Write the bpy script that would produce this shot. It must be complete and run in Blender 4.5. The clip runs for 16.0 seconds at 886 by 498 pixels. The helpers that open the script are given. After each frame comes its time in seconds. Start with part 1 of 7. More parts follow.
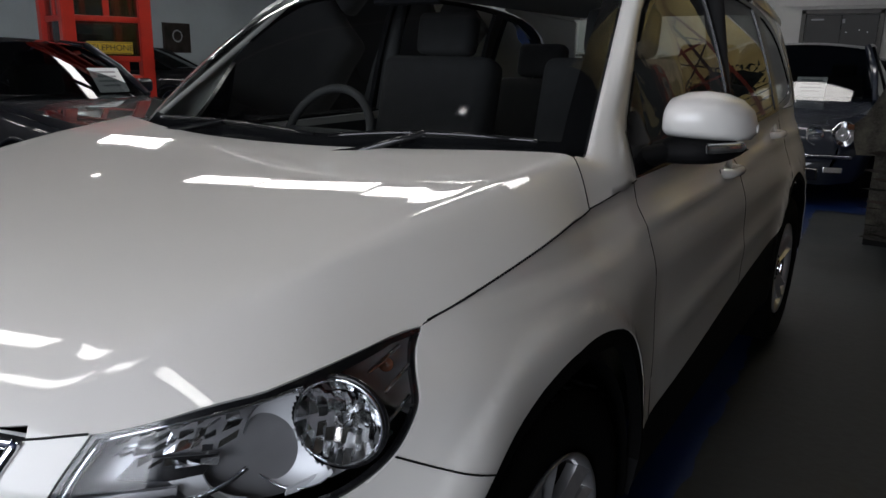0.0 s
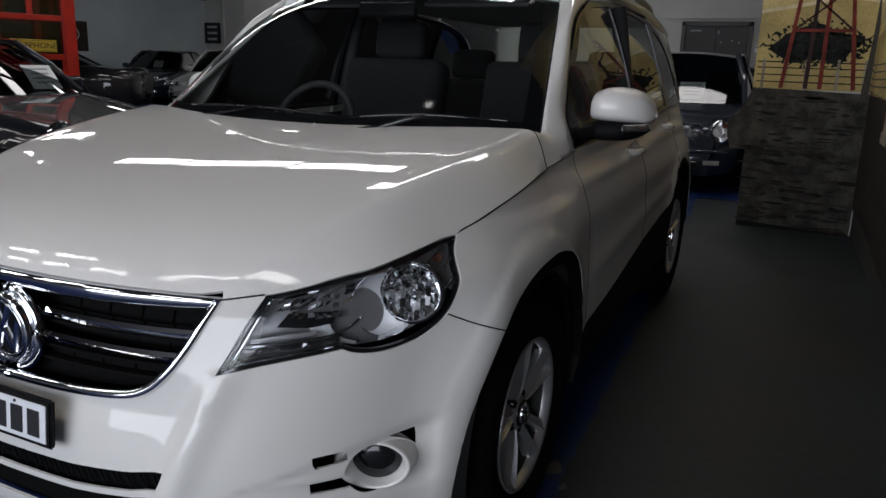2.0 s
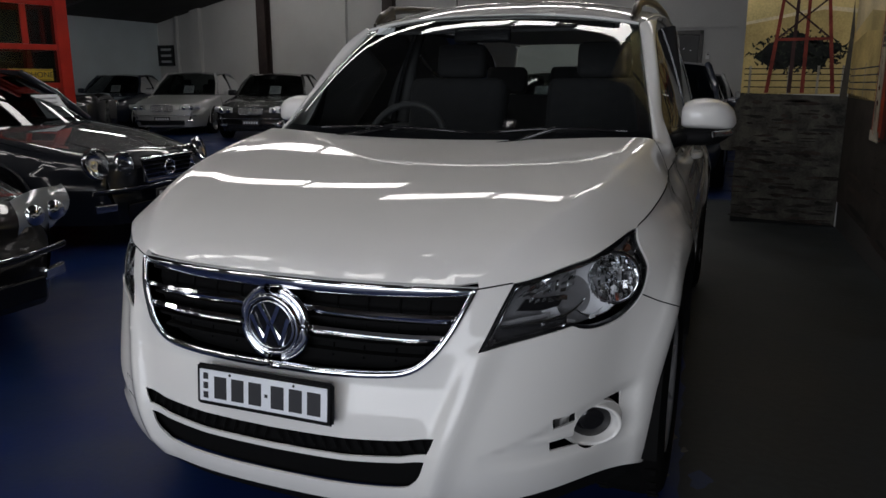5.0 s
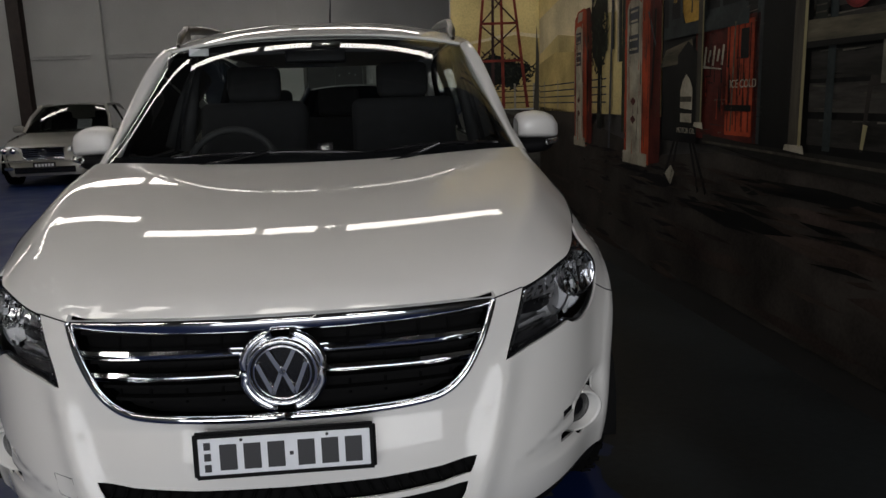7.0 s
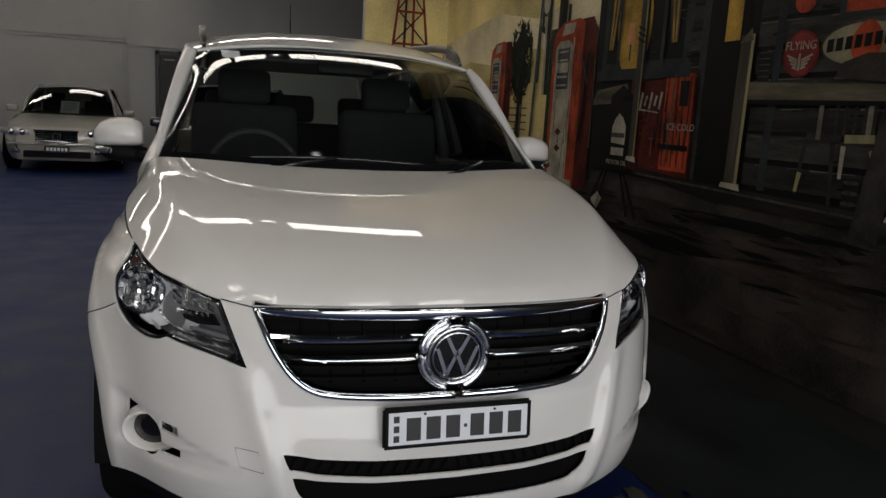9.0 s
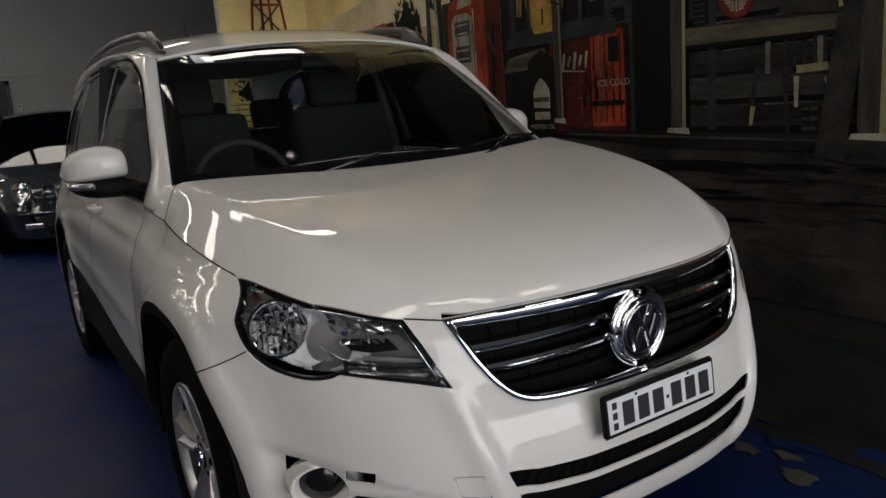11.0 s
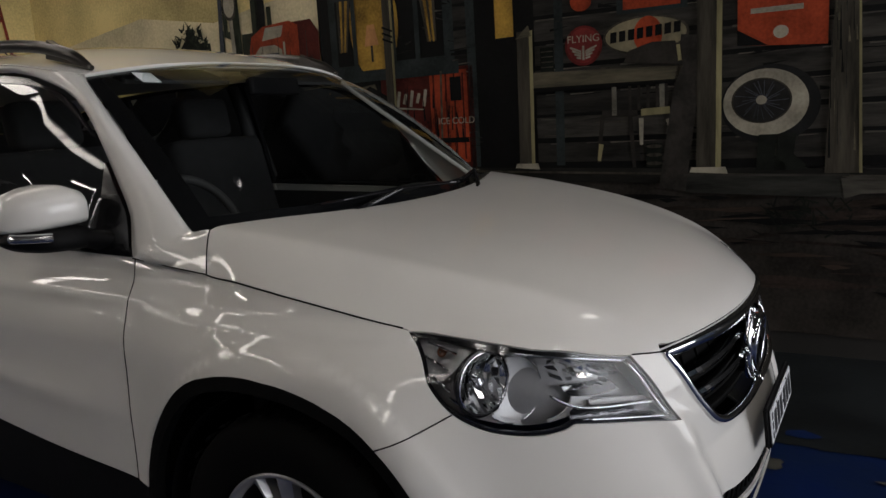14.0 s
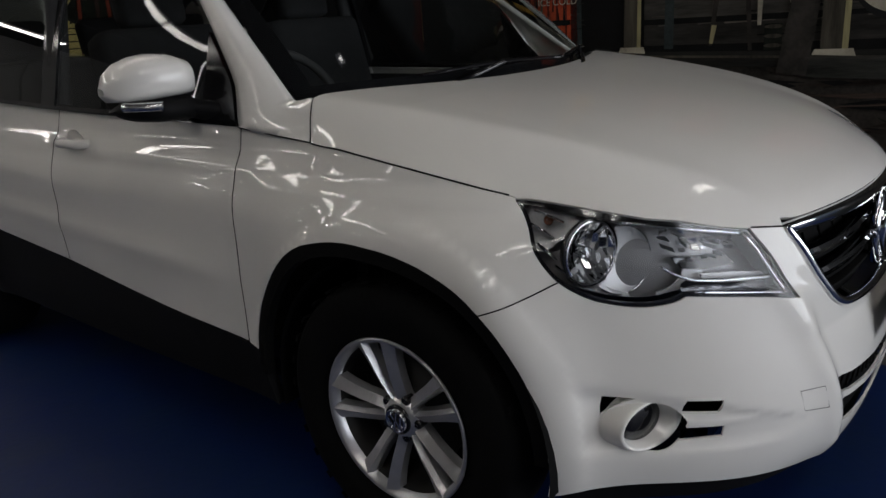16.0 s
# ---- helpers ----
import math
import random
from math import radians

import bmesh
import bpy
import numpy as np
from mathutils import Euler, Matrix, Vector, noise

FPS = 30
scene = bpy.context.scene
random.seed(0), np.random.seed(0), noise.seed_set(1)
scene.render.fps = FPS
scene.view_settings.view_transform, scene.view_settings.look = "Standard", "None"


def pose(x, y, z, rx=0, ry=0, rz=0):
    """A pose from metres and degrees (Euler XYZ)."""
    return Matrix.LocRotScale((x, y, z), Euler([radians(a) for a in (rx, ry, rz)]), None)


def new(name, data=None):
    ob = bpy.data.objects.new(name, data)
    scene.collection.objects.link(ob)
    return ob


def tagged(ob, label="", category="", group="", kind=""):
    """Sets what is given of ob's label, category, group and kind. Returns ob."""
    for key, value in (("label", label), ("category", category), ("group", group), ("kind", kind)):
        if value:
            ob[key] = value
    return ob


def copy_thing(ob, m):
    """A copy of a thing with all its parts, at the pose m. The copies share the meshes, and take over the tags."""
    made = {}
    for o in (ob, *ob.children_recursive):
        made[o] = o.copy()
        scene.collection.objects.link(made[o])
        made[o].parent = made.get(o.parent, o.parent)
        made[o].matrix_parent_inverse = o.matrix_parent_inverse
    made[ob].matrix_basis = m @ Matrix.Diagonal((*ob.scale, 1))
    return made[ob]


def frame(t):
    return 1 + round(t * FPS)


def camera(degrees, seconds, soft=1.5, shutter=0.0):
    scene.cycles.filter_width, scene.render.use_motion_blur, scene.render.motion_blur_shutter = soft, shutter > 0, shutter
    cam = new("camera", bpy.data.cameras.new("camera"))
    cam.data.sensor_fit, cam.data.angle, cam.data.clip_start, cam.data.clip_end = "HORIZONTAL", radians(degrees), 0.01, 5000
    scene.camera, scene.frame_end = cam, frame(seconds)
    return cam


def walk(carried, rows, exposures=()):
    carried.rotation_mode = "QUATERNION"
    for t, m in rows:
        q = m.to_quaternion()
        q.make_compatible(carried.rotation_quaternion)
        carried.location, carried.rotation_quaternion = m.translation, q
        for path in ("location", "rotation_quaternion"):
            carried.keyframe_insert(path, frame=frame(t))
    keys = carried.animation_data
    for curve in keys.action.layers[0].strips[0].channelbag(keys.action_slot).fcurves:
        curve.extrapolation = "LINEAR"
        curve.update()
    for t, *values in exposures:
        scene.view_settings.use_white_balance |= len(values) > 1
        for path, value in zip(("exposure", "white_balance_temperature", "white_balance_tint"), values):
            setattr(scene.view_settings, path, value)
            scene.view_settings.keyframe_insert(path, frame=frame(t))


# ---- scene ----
EXPO = [(0.0, 0.62, 6250, 14), (1.0, 0.46, 6240, 14), (3.0, 0.20, 6220, 15), (5.5, -0.05, 6400, 14), (8.0, -0.06, 6800, 13), (12.0, 0.02, 6900, 15), (13.0, 0.03, 6900, 15), (14.5, 0.04, 6600, 14), (16.0, 0.05, 6480, 13)]
cam = camera(60.91, 16.0)
# seconds, place in metres, turn in degrees
PATH = [
    (0.0, 1.382, -0.268, 1.272, 75.85, -0.91, 33.59),
    (0.5, 1.322, -0.387, 1.274, 75.58, -2.60, 31.81),
    (1.0, 1.286, -0.582, 1.285, 77.00, -0.76, 24.39),
    (1.5, 1.324, -0.753, 1.279, 74.58, -1.48, 26.28),
    (2.0, 1.469, -0.917, 1.261, 76.26, -1.71, 25.96),
    (2.5, 1.530, -1.006, 1.249, 72.23, 1.20, 27.79),
    (3.0, 1.501, -1.117, 1.283, 75.20, 0.69, 28.68),
    (3.2, 1.475, -1.184, 1.291, 74.44, 1.72, 29.12),
    (5.3, 0.932, -1.495, 1.276, 77.89, 0.54, 17.89),
    (5.5, 0.874, -1.551, 1.282, 77.91, 1.76, 13.60),
    (6.0, 0.697, -1.632, 1.300, 77.86, 0.84, 2.34),
    (6.5, 0.460, -1.602, 1.256, 78.59, 2.62, -0.46),
    (7.0, 0.228, -1.534, 1.264, 78.77, 2.00, -5.07),
    (7.5, 0.021, -1.590, 1.243, 79.14, 1.57, -10.81),
    (8.0, -0.219, -1.659, 1.291, 78.17, 0.05, -13.57),
    (8.2, -0.298, -1.667, 1.278, 79.43, -2.29, -12.31),
    (10.3, -1.122, -1.446, 1.307, 78.41, 1.93, -30.15),
    (10.5, -1.187, -1.370, 1.293, 78.85, 3.37, -31.15),
    (11.0, -1.314, -1.167, 1.271, 78.75, 4.52, -33.47),
    (11.5, -1.438, -1.042, 1.264, 78.04, 3.12, -34.77),
    (12.0, -1.621, -0.909, 1.293, 78.02, 5.45, -41.32),
    (12.5, -1.735, -0.735, 1.307, 80.78, 1.87, -46.22),
    (13.0, -1.818, -0.519, 1.317, 81.14, 3.80, -50.70),
    (13.5, -1.904, -0.370, 1.315, 80.27, 3.15, -53.78),
    (14.0, -2.013, -0.249, 1.319, 80.00, 3.37, -59.39),
    (14.5, -2.067, -0.207, 1.295, 76.10, 4.11, -57.68),
    (15.0, -2.054, -0.220, 1.283, 74.18, 4.53, -56.23),
    (15.5, -2.051, -0.219, 1.255, 71.48, 3.95, -54.07),
    (16.0, -2.020, -0.204, 1.243, 72.98, 3.89, -52.66),
]
walk(cam, [(t, pose(x, y, z, rx, ry, rz)) for t, x, y, z, rx, ry, rz in PATH], EXPO)

# ---- light: closed hall, rows of ceiling lights, unseen battens added at the rear ----
world = bpy.data.worlds.new("hall_world")
scene.world = world
world.use_nodes = True
world.node_tree.nodes["Background"].inputs[0].default_value = (0.5, 0.6, 0.75, 1)
world.node_tree.nodes["Background"].inputs[1].default_value = 0.02


# ---- materials ----
def mat(name, col, rough=0.5, metal=0.0, vary=0.0, scale=8.0, bump=0.0, bscale=60.0, coat=0.0, emit=0.0, spec=0.5, col2=None, rvary=0.0, detail=4.0, stretch=None):
    """A surface with two scales of variation in colour, gloss and relief."""
    m = bpy.data.materials.new(name)
    m.use_nodes = True
    nt = m.node_tree
    b = nt.nodes["Principled BSDF"]
    b.inputs["Base Color"].default_value = (*col, 1)
    b.inputs["Roughness"].default_value = rough
    b.inputs["Metallic"].default_value = metal
    b.inputs["Specular IOR Level"].default_value = spec
    b.inputs["Coat Weight"].default_value = coat
    b.inputs["Coat Roughness"].default_value = 0.02
    if emit:
        b.inputs["Emission Color"].default_value = (*col, 1)
        b.inputs["Emission Strength"].default_value = emit
    if vary or bump or rvary:
        tc = nt.nodes.new("ShaderNodeTexCoord")
        n1 = nt.nodes.new("ShaderNodeTexNoise")
        n1.inputs["Scale"].default_value, n1.inputs["Detail"].default_value = scale, detail
        nt.links.new(tc.outputs["Object"], n1.inputs["Vector"])
        n2 = nt.nodes.new("ShaderNodeTexNoise")
        n2.inputs["Scale"].default_value, n2.inputs["Detail"].default_value = bscale, 3.0
        nt.links.new(tc.outputs["Object"], n2.inputs["Vector"])
        if stretch:
            mp = nt.nodes.new("ShaderNodeMapping")
            mp.inputs["Scale"].default_value = stretch
            nt.links.new(tc.outputs["Object"], mp.inputs["Vector"])
            nt.links.new(mp.outputs["Vector"], n1.inputs["Vector"])
            nt.links.new(mp.outputs["Vector"], n2.inputs["Vector"])
        if vary:
            c2 = col2 or tuple(max(0.0, c * (1 - vary)) for c in col)
            ramp = nt.nodes.new("ShaderNodeValToRGB")
            ramp.color_ramp.elements[0].position, ramp.color_ramp.elements[1].position = 0.36, 0.64
            ramp.color_ramp.elements[0].color, ramp.color_ramp.elements[1].color = (*c2, 1), (*col, 1)
            mixf = nt.nodes.new("ShaderNodeMath")
            mixf.operation = "MULTIPLY_ADD"
            mixf.inputs[1].default_value = 0.25
            nt.links.new(n2.outputs["Fac"], mixf.inputs[0])
            mul = nt.nodes.new("ShaderNodeMath")
            mul.operation = "MULTIPLY"
            mul.inputs[1].default_value = 0.75
            nt.links.new(n1.outputs["Fac"], mul.inputs[0])
            nt.links.new(mul.outputs[0], mixf.inputs[2])
            nt.links.new(mixf.outputs[0], ramp.inputs["Fac"])
            nt.links.new(ramp.outputs["Color"], b.inputs["Base Color"])
        if rvary:
            mr = nt.nodes.new("ShaderNodeMapRange")
            mr.inputs["To Min"].default_value, mr.inputs["To Max"].default_value = max(0.02, rough - rvary), rough + rvary
            nt.links.new(n1.outputs["Fac"], mr.inputs["Value"])
            nt.links.new(mr.outputs[0], b.inputs["Roughness"])
        if bump:
            bp = nt.nodes.new("ShaderNodeBump")
            bp.inputs["Strength"].default_value, bp.inputs["Distance"].default_value = bump, 0.002
            nt.links.new(n2.outputs["Fac"], bp.inputs["Height"])
            nt.links.new(bp.outputs["Normal"], b.inputs["Normal"])
    return m


def glass(name, tint, ior=1.5, rough=0.0):
    """Thin pane: tinted see-through with a Fresnel gloss."""
    m = bpy.data.materials.new(name)
    m.use_nodes = True
    nt = m.node_tree
    nt.nodes.remove(nt.nodes["Principled BSDF"])
    tr, gl, fr, mx = (nt.nodes.new("ShaderNode" + k) for k in ("BsdfTransparent", "BsdfGlossy", "Fresnel", "MixShader"))
    tr.inputs["Color"].default_value = (*tint, 1)
    gl.inputs["Roughness"].default_value = rough
    fr.inputs["IOR"].default_value = ior
    nt.links.new(fr.outputs[0], mx.inputs[0])
    nt.links.new(tr.outputs[0], mx.inputs[1])
    nt.links.new(gl.outputs[0], mx.inputs[2])
    nt.links.new(mx.outputs[0], nt.nodes["Material Output"].inputs["Surface"])
    return m


WHITE = mat("white_car_paint", (0.72, 0.705, 0.67), 0.55, spec=0.25, coat=1.0, vary=0.03, scale=3, bscale=400)
PITCH = mat("pitch_black_plastic", (0.004, 0.004, 0.004), 0.8, spec=0.08)
BLACKP = mat("black_plastic", (0.0055, 0.0055, 0.006), 0.65, spec=0.14, vary=0.3, scale=20, bump=0.25, bscale=500)
GLOSSB = mat("gloss_black", (0.008, 0.008, 0.009), 0.12)
RUBBER = mat("tyre_rubber", (0.0035, 0.0035, 0.0035), 0.85, spec=0.10, vary=0.35, scale=12, bump=0.3, bscale=300)
CHROME = mat("chrome", (0.82, 0.83, 0.85), 0.05, 1.0, rvary=0.02, scale=30)
ALLOY = mat("silver_alloy", (0.56, 0.56, 0.57), 0.32, 0.75, vary=0.12, scale=15, rvary=0.06)
SATIN = mat("satin_reflector", (0.74, 0.75, 0.77), 0.40, 0.25, vary=0.1, scale=10)
DULL = mat("grey_lamp_housing", (0.36, 0.36, 0.37), 0.30, 0.45, vary=0.2, scale=12)
REFL = mat("faceted_reflector", (0.90, 0.91, 0.92), 0.14, 1.0)
SHELL = mat("lamp_shell_chrome", (0.80, 0.81, 0.82), 0.24, 0.95, bump=0.6, bscale=26, rvary=0.12, scale=14)
SMOKE = mat("smoked_reflector", (0.20, 0.20, 0.21), 0.22, 0.9, bump=0.3, bscale=40, rvary=0.08, scale=20)
AMBER = mat("amber_lens", (0.11, 0.045, 0.026), 0.2)
WSGLASS = glass("windscreen_glass", (0.82, 0.87, 0.85), 1.52)
SIDEGL = glass("side_glass", (0.66, 0.69, 0.67), 1.52)
TINTED = glass("privacy_glass", (0.36, 0.375, 0.365), 1.55)
LENS = glass("clear_lens", (0.93, 0.94, 0.95), 1.45)
INTERIOR = mat("charcoal_trim", (0.026, 0.026, 0.027), 0.8, vary=0.3, scale=15, bump=0.3, bscale=250)
SEAT = mat("charcoal_cloth", (0.013, 0.013, 0.014), 0.95, vary=0.35, scale=25, bump=0.5, bscale=400)
PLATEW = mat("plate_white", (0.75, 0.77, 0.80), 0.4, vary=0.06, scale=20)
INK = mat("plate_ink", (0.02, 0.02, 0.022), 0.45)
PAPER = mat("paper", (0.78, 0.80, 0.82), 0.7, vary=0.05, scale=30)
INKGREY = mat("printed_grey", (0.35, 0.36, 0.38), 0.7)


# ---- mesh helpers ----
def thing(name, label, category, m=None, group="", kind=""):
    ob = new(name)
    ob.empty_display_size = 0.1
    if m is not None:
        ob.matrix_world = m
    return tagged(ob, label, category, group, kind)


def mesh_ob(name, verts, faces, material, parent=None, label="", smooth=True, normals=None):
    me = bpy.data.meshes.new(name)
    me.from_pydata([tuple(v) for v in verts], [], [tuple(f) for f in faces])
    me.materials.append(material)
    if smooth:
        me.shade_smooth()
    if normals is not None:
        me.normals_split_custom_set_from_vertices([tuple(n) for n in normals])
    ob = new(name, me)
    if parent is not None:
        ob.parent = parent
    if label:
        tagged(ob, label)
    return ob


def part(name, bm, material, parent, label="", smooth=False, angle=None):
    """Links a bmesh as one mesh object under a thing or a part."""
    me = bpy.data.meshes.new(name)
    bm.to_mesh(me)
    bm.free()
    me.materials.append(material)
    if smooth:
        me.shade_smooth()
        if angle:
            me.set_sharp_from_angle(angle=radians(angle))
    ob = new(name, me)
    if parent is not None:
        ob.parent = parent
    if label:
        tagged(ob, label)
    return ob


def box_bm(size, m=None, bevel=0.0, seg=2):
    bm = bmesh.new()
    bmesh.ops.create_cube(bm, size=1.0, matrix=(m or Matrix()) @ Matrix.Diagonal((*size, 1)))
    if bevel:
        bmesh.ops.bevel(bm, geom=bm.edges[:], offset=bevel, segments=seg, affect="EDGES", profile=0.6)
    return bm


def box_part(name, size, place, material, parent, label="", bevel=0.0, rot=(0, 0, 0), seg=2):
    return part(name, box_bm(size, pose(*place, *rot), bevel, seg), material, parent, label)


def lathe(profile, n=40, closed=False):
    """Verts and faces of a profile of (radius, along) turned about the x axis."""
    vs, fs, k = [], [], len(profile)
    for i in range(n):
        a = 2 * math.pi * i / n
        vs += [(h, r * math.cos(a), r * math.sin(a)) for r, h in profile]
    for i in range(n):
        j = (i + 1) % n
        for p in range(k if closed else k - 1):
            q = (p + 1) % k
            fs.append((i * k + p, i * k + q, j * k + q, j * k + p))
    return vs, fs


def tube(name, pts, radius, material, parent, label="", n=8, flat=1.0, closed=False, up=(0, 0, 1)):
    """A bar of round or flattened section along a line of points; radius may be a list."""
    P = [Vector(p) for p in pts]
    vs, fs = [], []
    m = len(P)
    for i, p in enumerate(P):
        a, b = P[i - 1] if (i or closed) else P[0], P[(i + 1) % m] if (i < m - 1 or closed) else P[-1]
        t = (b - a).normalized()
        s = t.cross(Vector(up))
        s = s.normalized() if s.length > 1e-6 else Vector((1, 0, 0))
        u = s.cross(t)
        r = radius[i] if isinstance(radius, (list, tuple)) else radius
        for k in range(n):
            an = 2 * math.pi * k / n
            vs.append(p + s * (r * math.cos(an)) + u * (r * flat * math.sin(an)))
    for i in range(m if closed else m - 1):
        j = (i + 1) % m
        for k in range(n):
            l = (k + 1) % n
            fs.append((i * n + k, i * n + l, j * n + l, j * n + k))
    if not closed:
        fs += [tuple(range(n)), tuple(reversed(range((m - 1) * n, m * n)))]
    return mesh_ob(name, vs, fs, material, parent, label)


def spl(xs, ys):
    """A natural cubic spline through a few points."""
    x, y = np.array(xs, float), np.array(ys, float)
    n, h = len(x), np.diff(x)
    M = np.eye(n)
    r = np.zeros(n)
    for i in range(1, n - 1):
        M[i, i - 1:i + 2] = h[i - 1], 2 * (h[i - 1] + h[i]), h[i]
        r[i] = 6 * ((y[i + 1] - y[i]) / h[i] - (y[i] - y[i - 1]) / h[i - 1])
    k = np.linalg.solve(M, r)

    def f(v):
        v = np.clip(np.asarray(v, float), x[0], x[-1])
        i = np.clip(np.searchsorted(x, v) - 1, 0, n - 2)
        a, b = x[i + 1] - v, v - x[i]
        return k[i] * a ** 3 / (6 * h[i]) + k[i + 1] * b ** 3 / (6 * h[i]) + (y[i] / h[i] - k[i] * h[i] / 6) * a + (y[i + 1] / h[i] - k[i + 1] * h[i] / 6) * b
    return f


def crv(pts, n=8, closed=False):
    """A smooth line through points of any dimension."""
    P = [np.array(p, float) for p in pts]
    out, m = [], len(P)
    for i in range(m if closed else m - 1):
        p1, p2 = P[i], P[(i + 1) % m]
        p0 = P[i - 1] if (i or closed) else 2 * p1 - p2
        p3 = P[(i + 2) % m] if (i + 2 < m or closed) else 2 * p2 - p1
        for k in range(n):
            t = k / n
            out.append(0.5 * (2 * p1 + (p2 - p0) * t + (2 * p0 - 5 * p1 + 4 * p2 - p3) * t * t + (3 * p1 - p0 - 3 * p2 + p3) * t ** 3))
    if not closed:
        out.append(P[-1])
    return out


def lines(*runs):
    """Joins runs of points end to end, without doubled ends."""
    out = []
    for r in runs:
        for p in r:
            p = np.array(p, float)
            if not out or np.linalg.norm(p - out[-1]) > 1e-5:
                out.append(p)
    if np.linalg.norm(out[0] - out[-1]) < 1e-5:
        out.pop()
    return out


def even(loop, step):
    """A closed line with points added where they lie far apart."""
    out, m = [], len(loop)
    for i in range(m):
        a, b = loop[i], loop[(i + 1) % m]
        k = max(1, int(np.linalg.norm(b - a) / step))
        out += [a + (b - a) * j / k for j in range(k)]
    return out


def inside(P, loop):
    P, L = np.asarray(P), np.asarray(loop)
    x, y = P[:, 0], P[:, 1]
    hit = np.zeros(len(P), bool)
    for (x0, y0), (x1, y1) in zip(L, np.roll(L, -1, 0)):
        c = (y0 > y) != (y1 > y)
        hit ^= c & (x < (x1 - x0) * (y - y0) / (y1 - y0 + 1e-15) + x0)
    return hit


def away(P, loop):
    P, L = np.asarray(P), np.asarray(loop)
    best = np.full(len(P), 1e9)
    for a, b in zip(L, np.roll(L, -1, 0)):
        d = b - a
        t = np.clip(((P - a) @ d) / (d @ d + 1e-15), 0, 1)
        best = np.minimum(best, np.linalg.norm(P - a - t[:, None] * d, axis=1))
    return best


from mathutils.geometry import delaunay_2d_cdt


def panel(name, outer, surf, material, parent, label="", holes=(), step=0.02, flange=0.012, side=1, lift=0.0, bulge=None):
    """A sheet cut from a shaped surface: outer and holes are outlines in the surface's own two measures. Its rims turn in by flange."""
    loops = [even(lines(l), step) for l in (outer, *holes)]
    pts, edges = [], []
    for l in loops:
        k = len(pts)
        pts += [tuple(p) for p in l]
        edges += [(k + i, k + (i + 1) % len(l)) for i in range(len(l))]
    nb = len(pts)
    lo, hi = np.min(loops[0], 0), np.max(loops[0], 0)
    gx, gy = np.arange(lo[0] + step / 2, hi[0], step), np.arange(lo[1] + step / 2, hi[1], step * 0.9)
    G = np.array([(x + (step / 2 if j % 2 else 0), y) for j, y in enumerate(gy) for x in gx]) if len(gx) and len(gy) else np.zeros((0, 2))
    if len(G):
        keep = inside(G, loops[0]) & (away(G, loops[0]) > 0.45 * step)
        for l in loops[1:]:
            keep &= ~inside(G, l) & (away(G, l) > 0.45 * step)
        pts += [tuple(p) for p in G[keep]]
    vs2, _, tris, *_ = delaunay_2d_cdt([Vector(p) for p in pts], edges, [], 0, 1e-6)
    V = np.array([tuple(v) for v in vs2])
    T = np.array([tuple(t) for t in tris if len(t) == 3])
    C = V[T].mean(1)
    ok = inside(C, loops[0])
    for l in loops[1:]:
        ok &= ~inside(C, l)
    T = T[ok]
    flip = np.array([side, 1, 1])
    e = 1e-3

    def at(u, v):
        return np.stack(surf(np.asarray(u, float), np.asarray(v, float)), -1)
    P3 = at(V[:, 0], V[:, 1])
    N = np.cross(at(V[:, 0] + e, V[:, 1]) - at(V[:, 0] - e, V[:, 1]), at(V[:, 0], V[:, 1] + e) - at(V[:, 0], V[:, 1] - e))
    N /= np.linalg.norm(N, axis=1)[:, None] + 1e-12
    ref = np.array([0.0, 2.2, 0.75])
    if np.sum((P3 - ref) * N) < 0:
        N = -N
    P3 = P3 + N * lift
    P3, N = P3 * flip, N * flip
    tn = np.cross(P3[T[:, 1]] - P3[T[:, 0]], P3[T[:, 2]] - P3[T[:, 0]])
    bad = np.sum(tn * N[T[:, 0]], 1) < 0
    T[bad] = T[bad][:, ::-1]
    verts, faces, norms = list(P3), [tuple(t) for t in T], list(N)
    if flange:
        count = {}
        for t in faces:
            for a, b in ((t[0], t[1]), (t[1], t[2]), (t[2], t[0])):
                count[(a, b)] = 1
        rim = [(a, b) for a, b in count if (b, a) not in count]
        for a, b in rim:
            d = P3[b] - P3[a]
            o = np.cross(d, N[a])
            o /= np.linalg.norm(o) + 1e-12
            k = len(verts)
            verts += [P3[a], P3[b], P3[b] - N[b] * flange, P3[a] - N[a] * flange]
            norms += [o] * 4
            faces.append((k, k + 3, k + 2, k + 1))
    return mesh_ob(name, verts, faces, material, parent, label, normals=norms)


def loft(name, rows, material, parent, label="", closed=False, smooth=True):
    """A skin over rows of points, all of one length."""
    n, m = len(rows), len(rows[0])
    vs = [tuple(p) for r in rows for p in r]
    fs = [(i * m + j, i * m + (j + 1) % m, (i + 1) * m + (j + 1) % m, (i + 1) * m + j) for i in range(n - 1) for j in range(m if closed else m - 1)]
    return mesh_ob(name, vs, fs, material, parent, label, smooth)

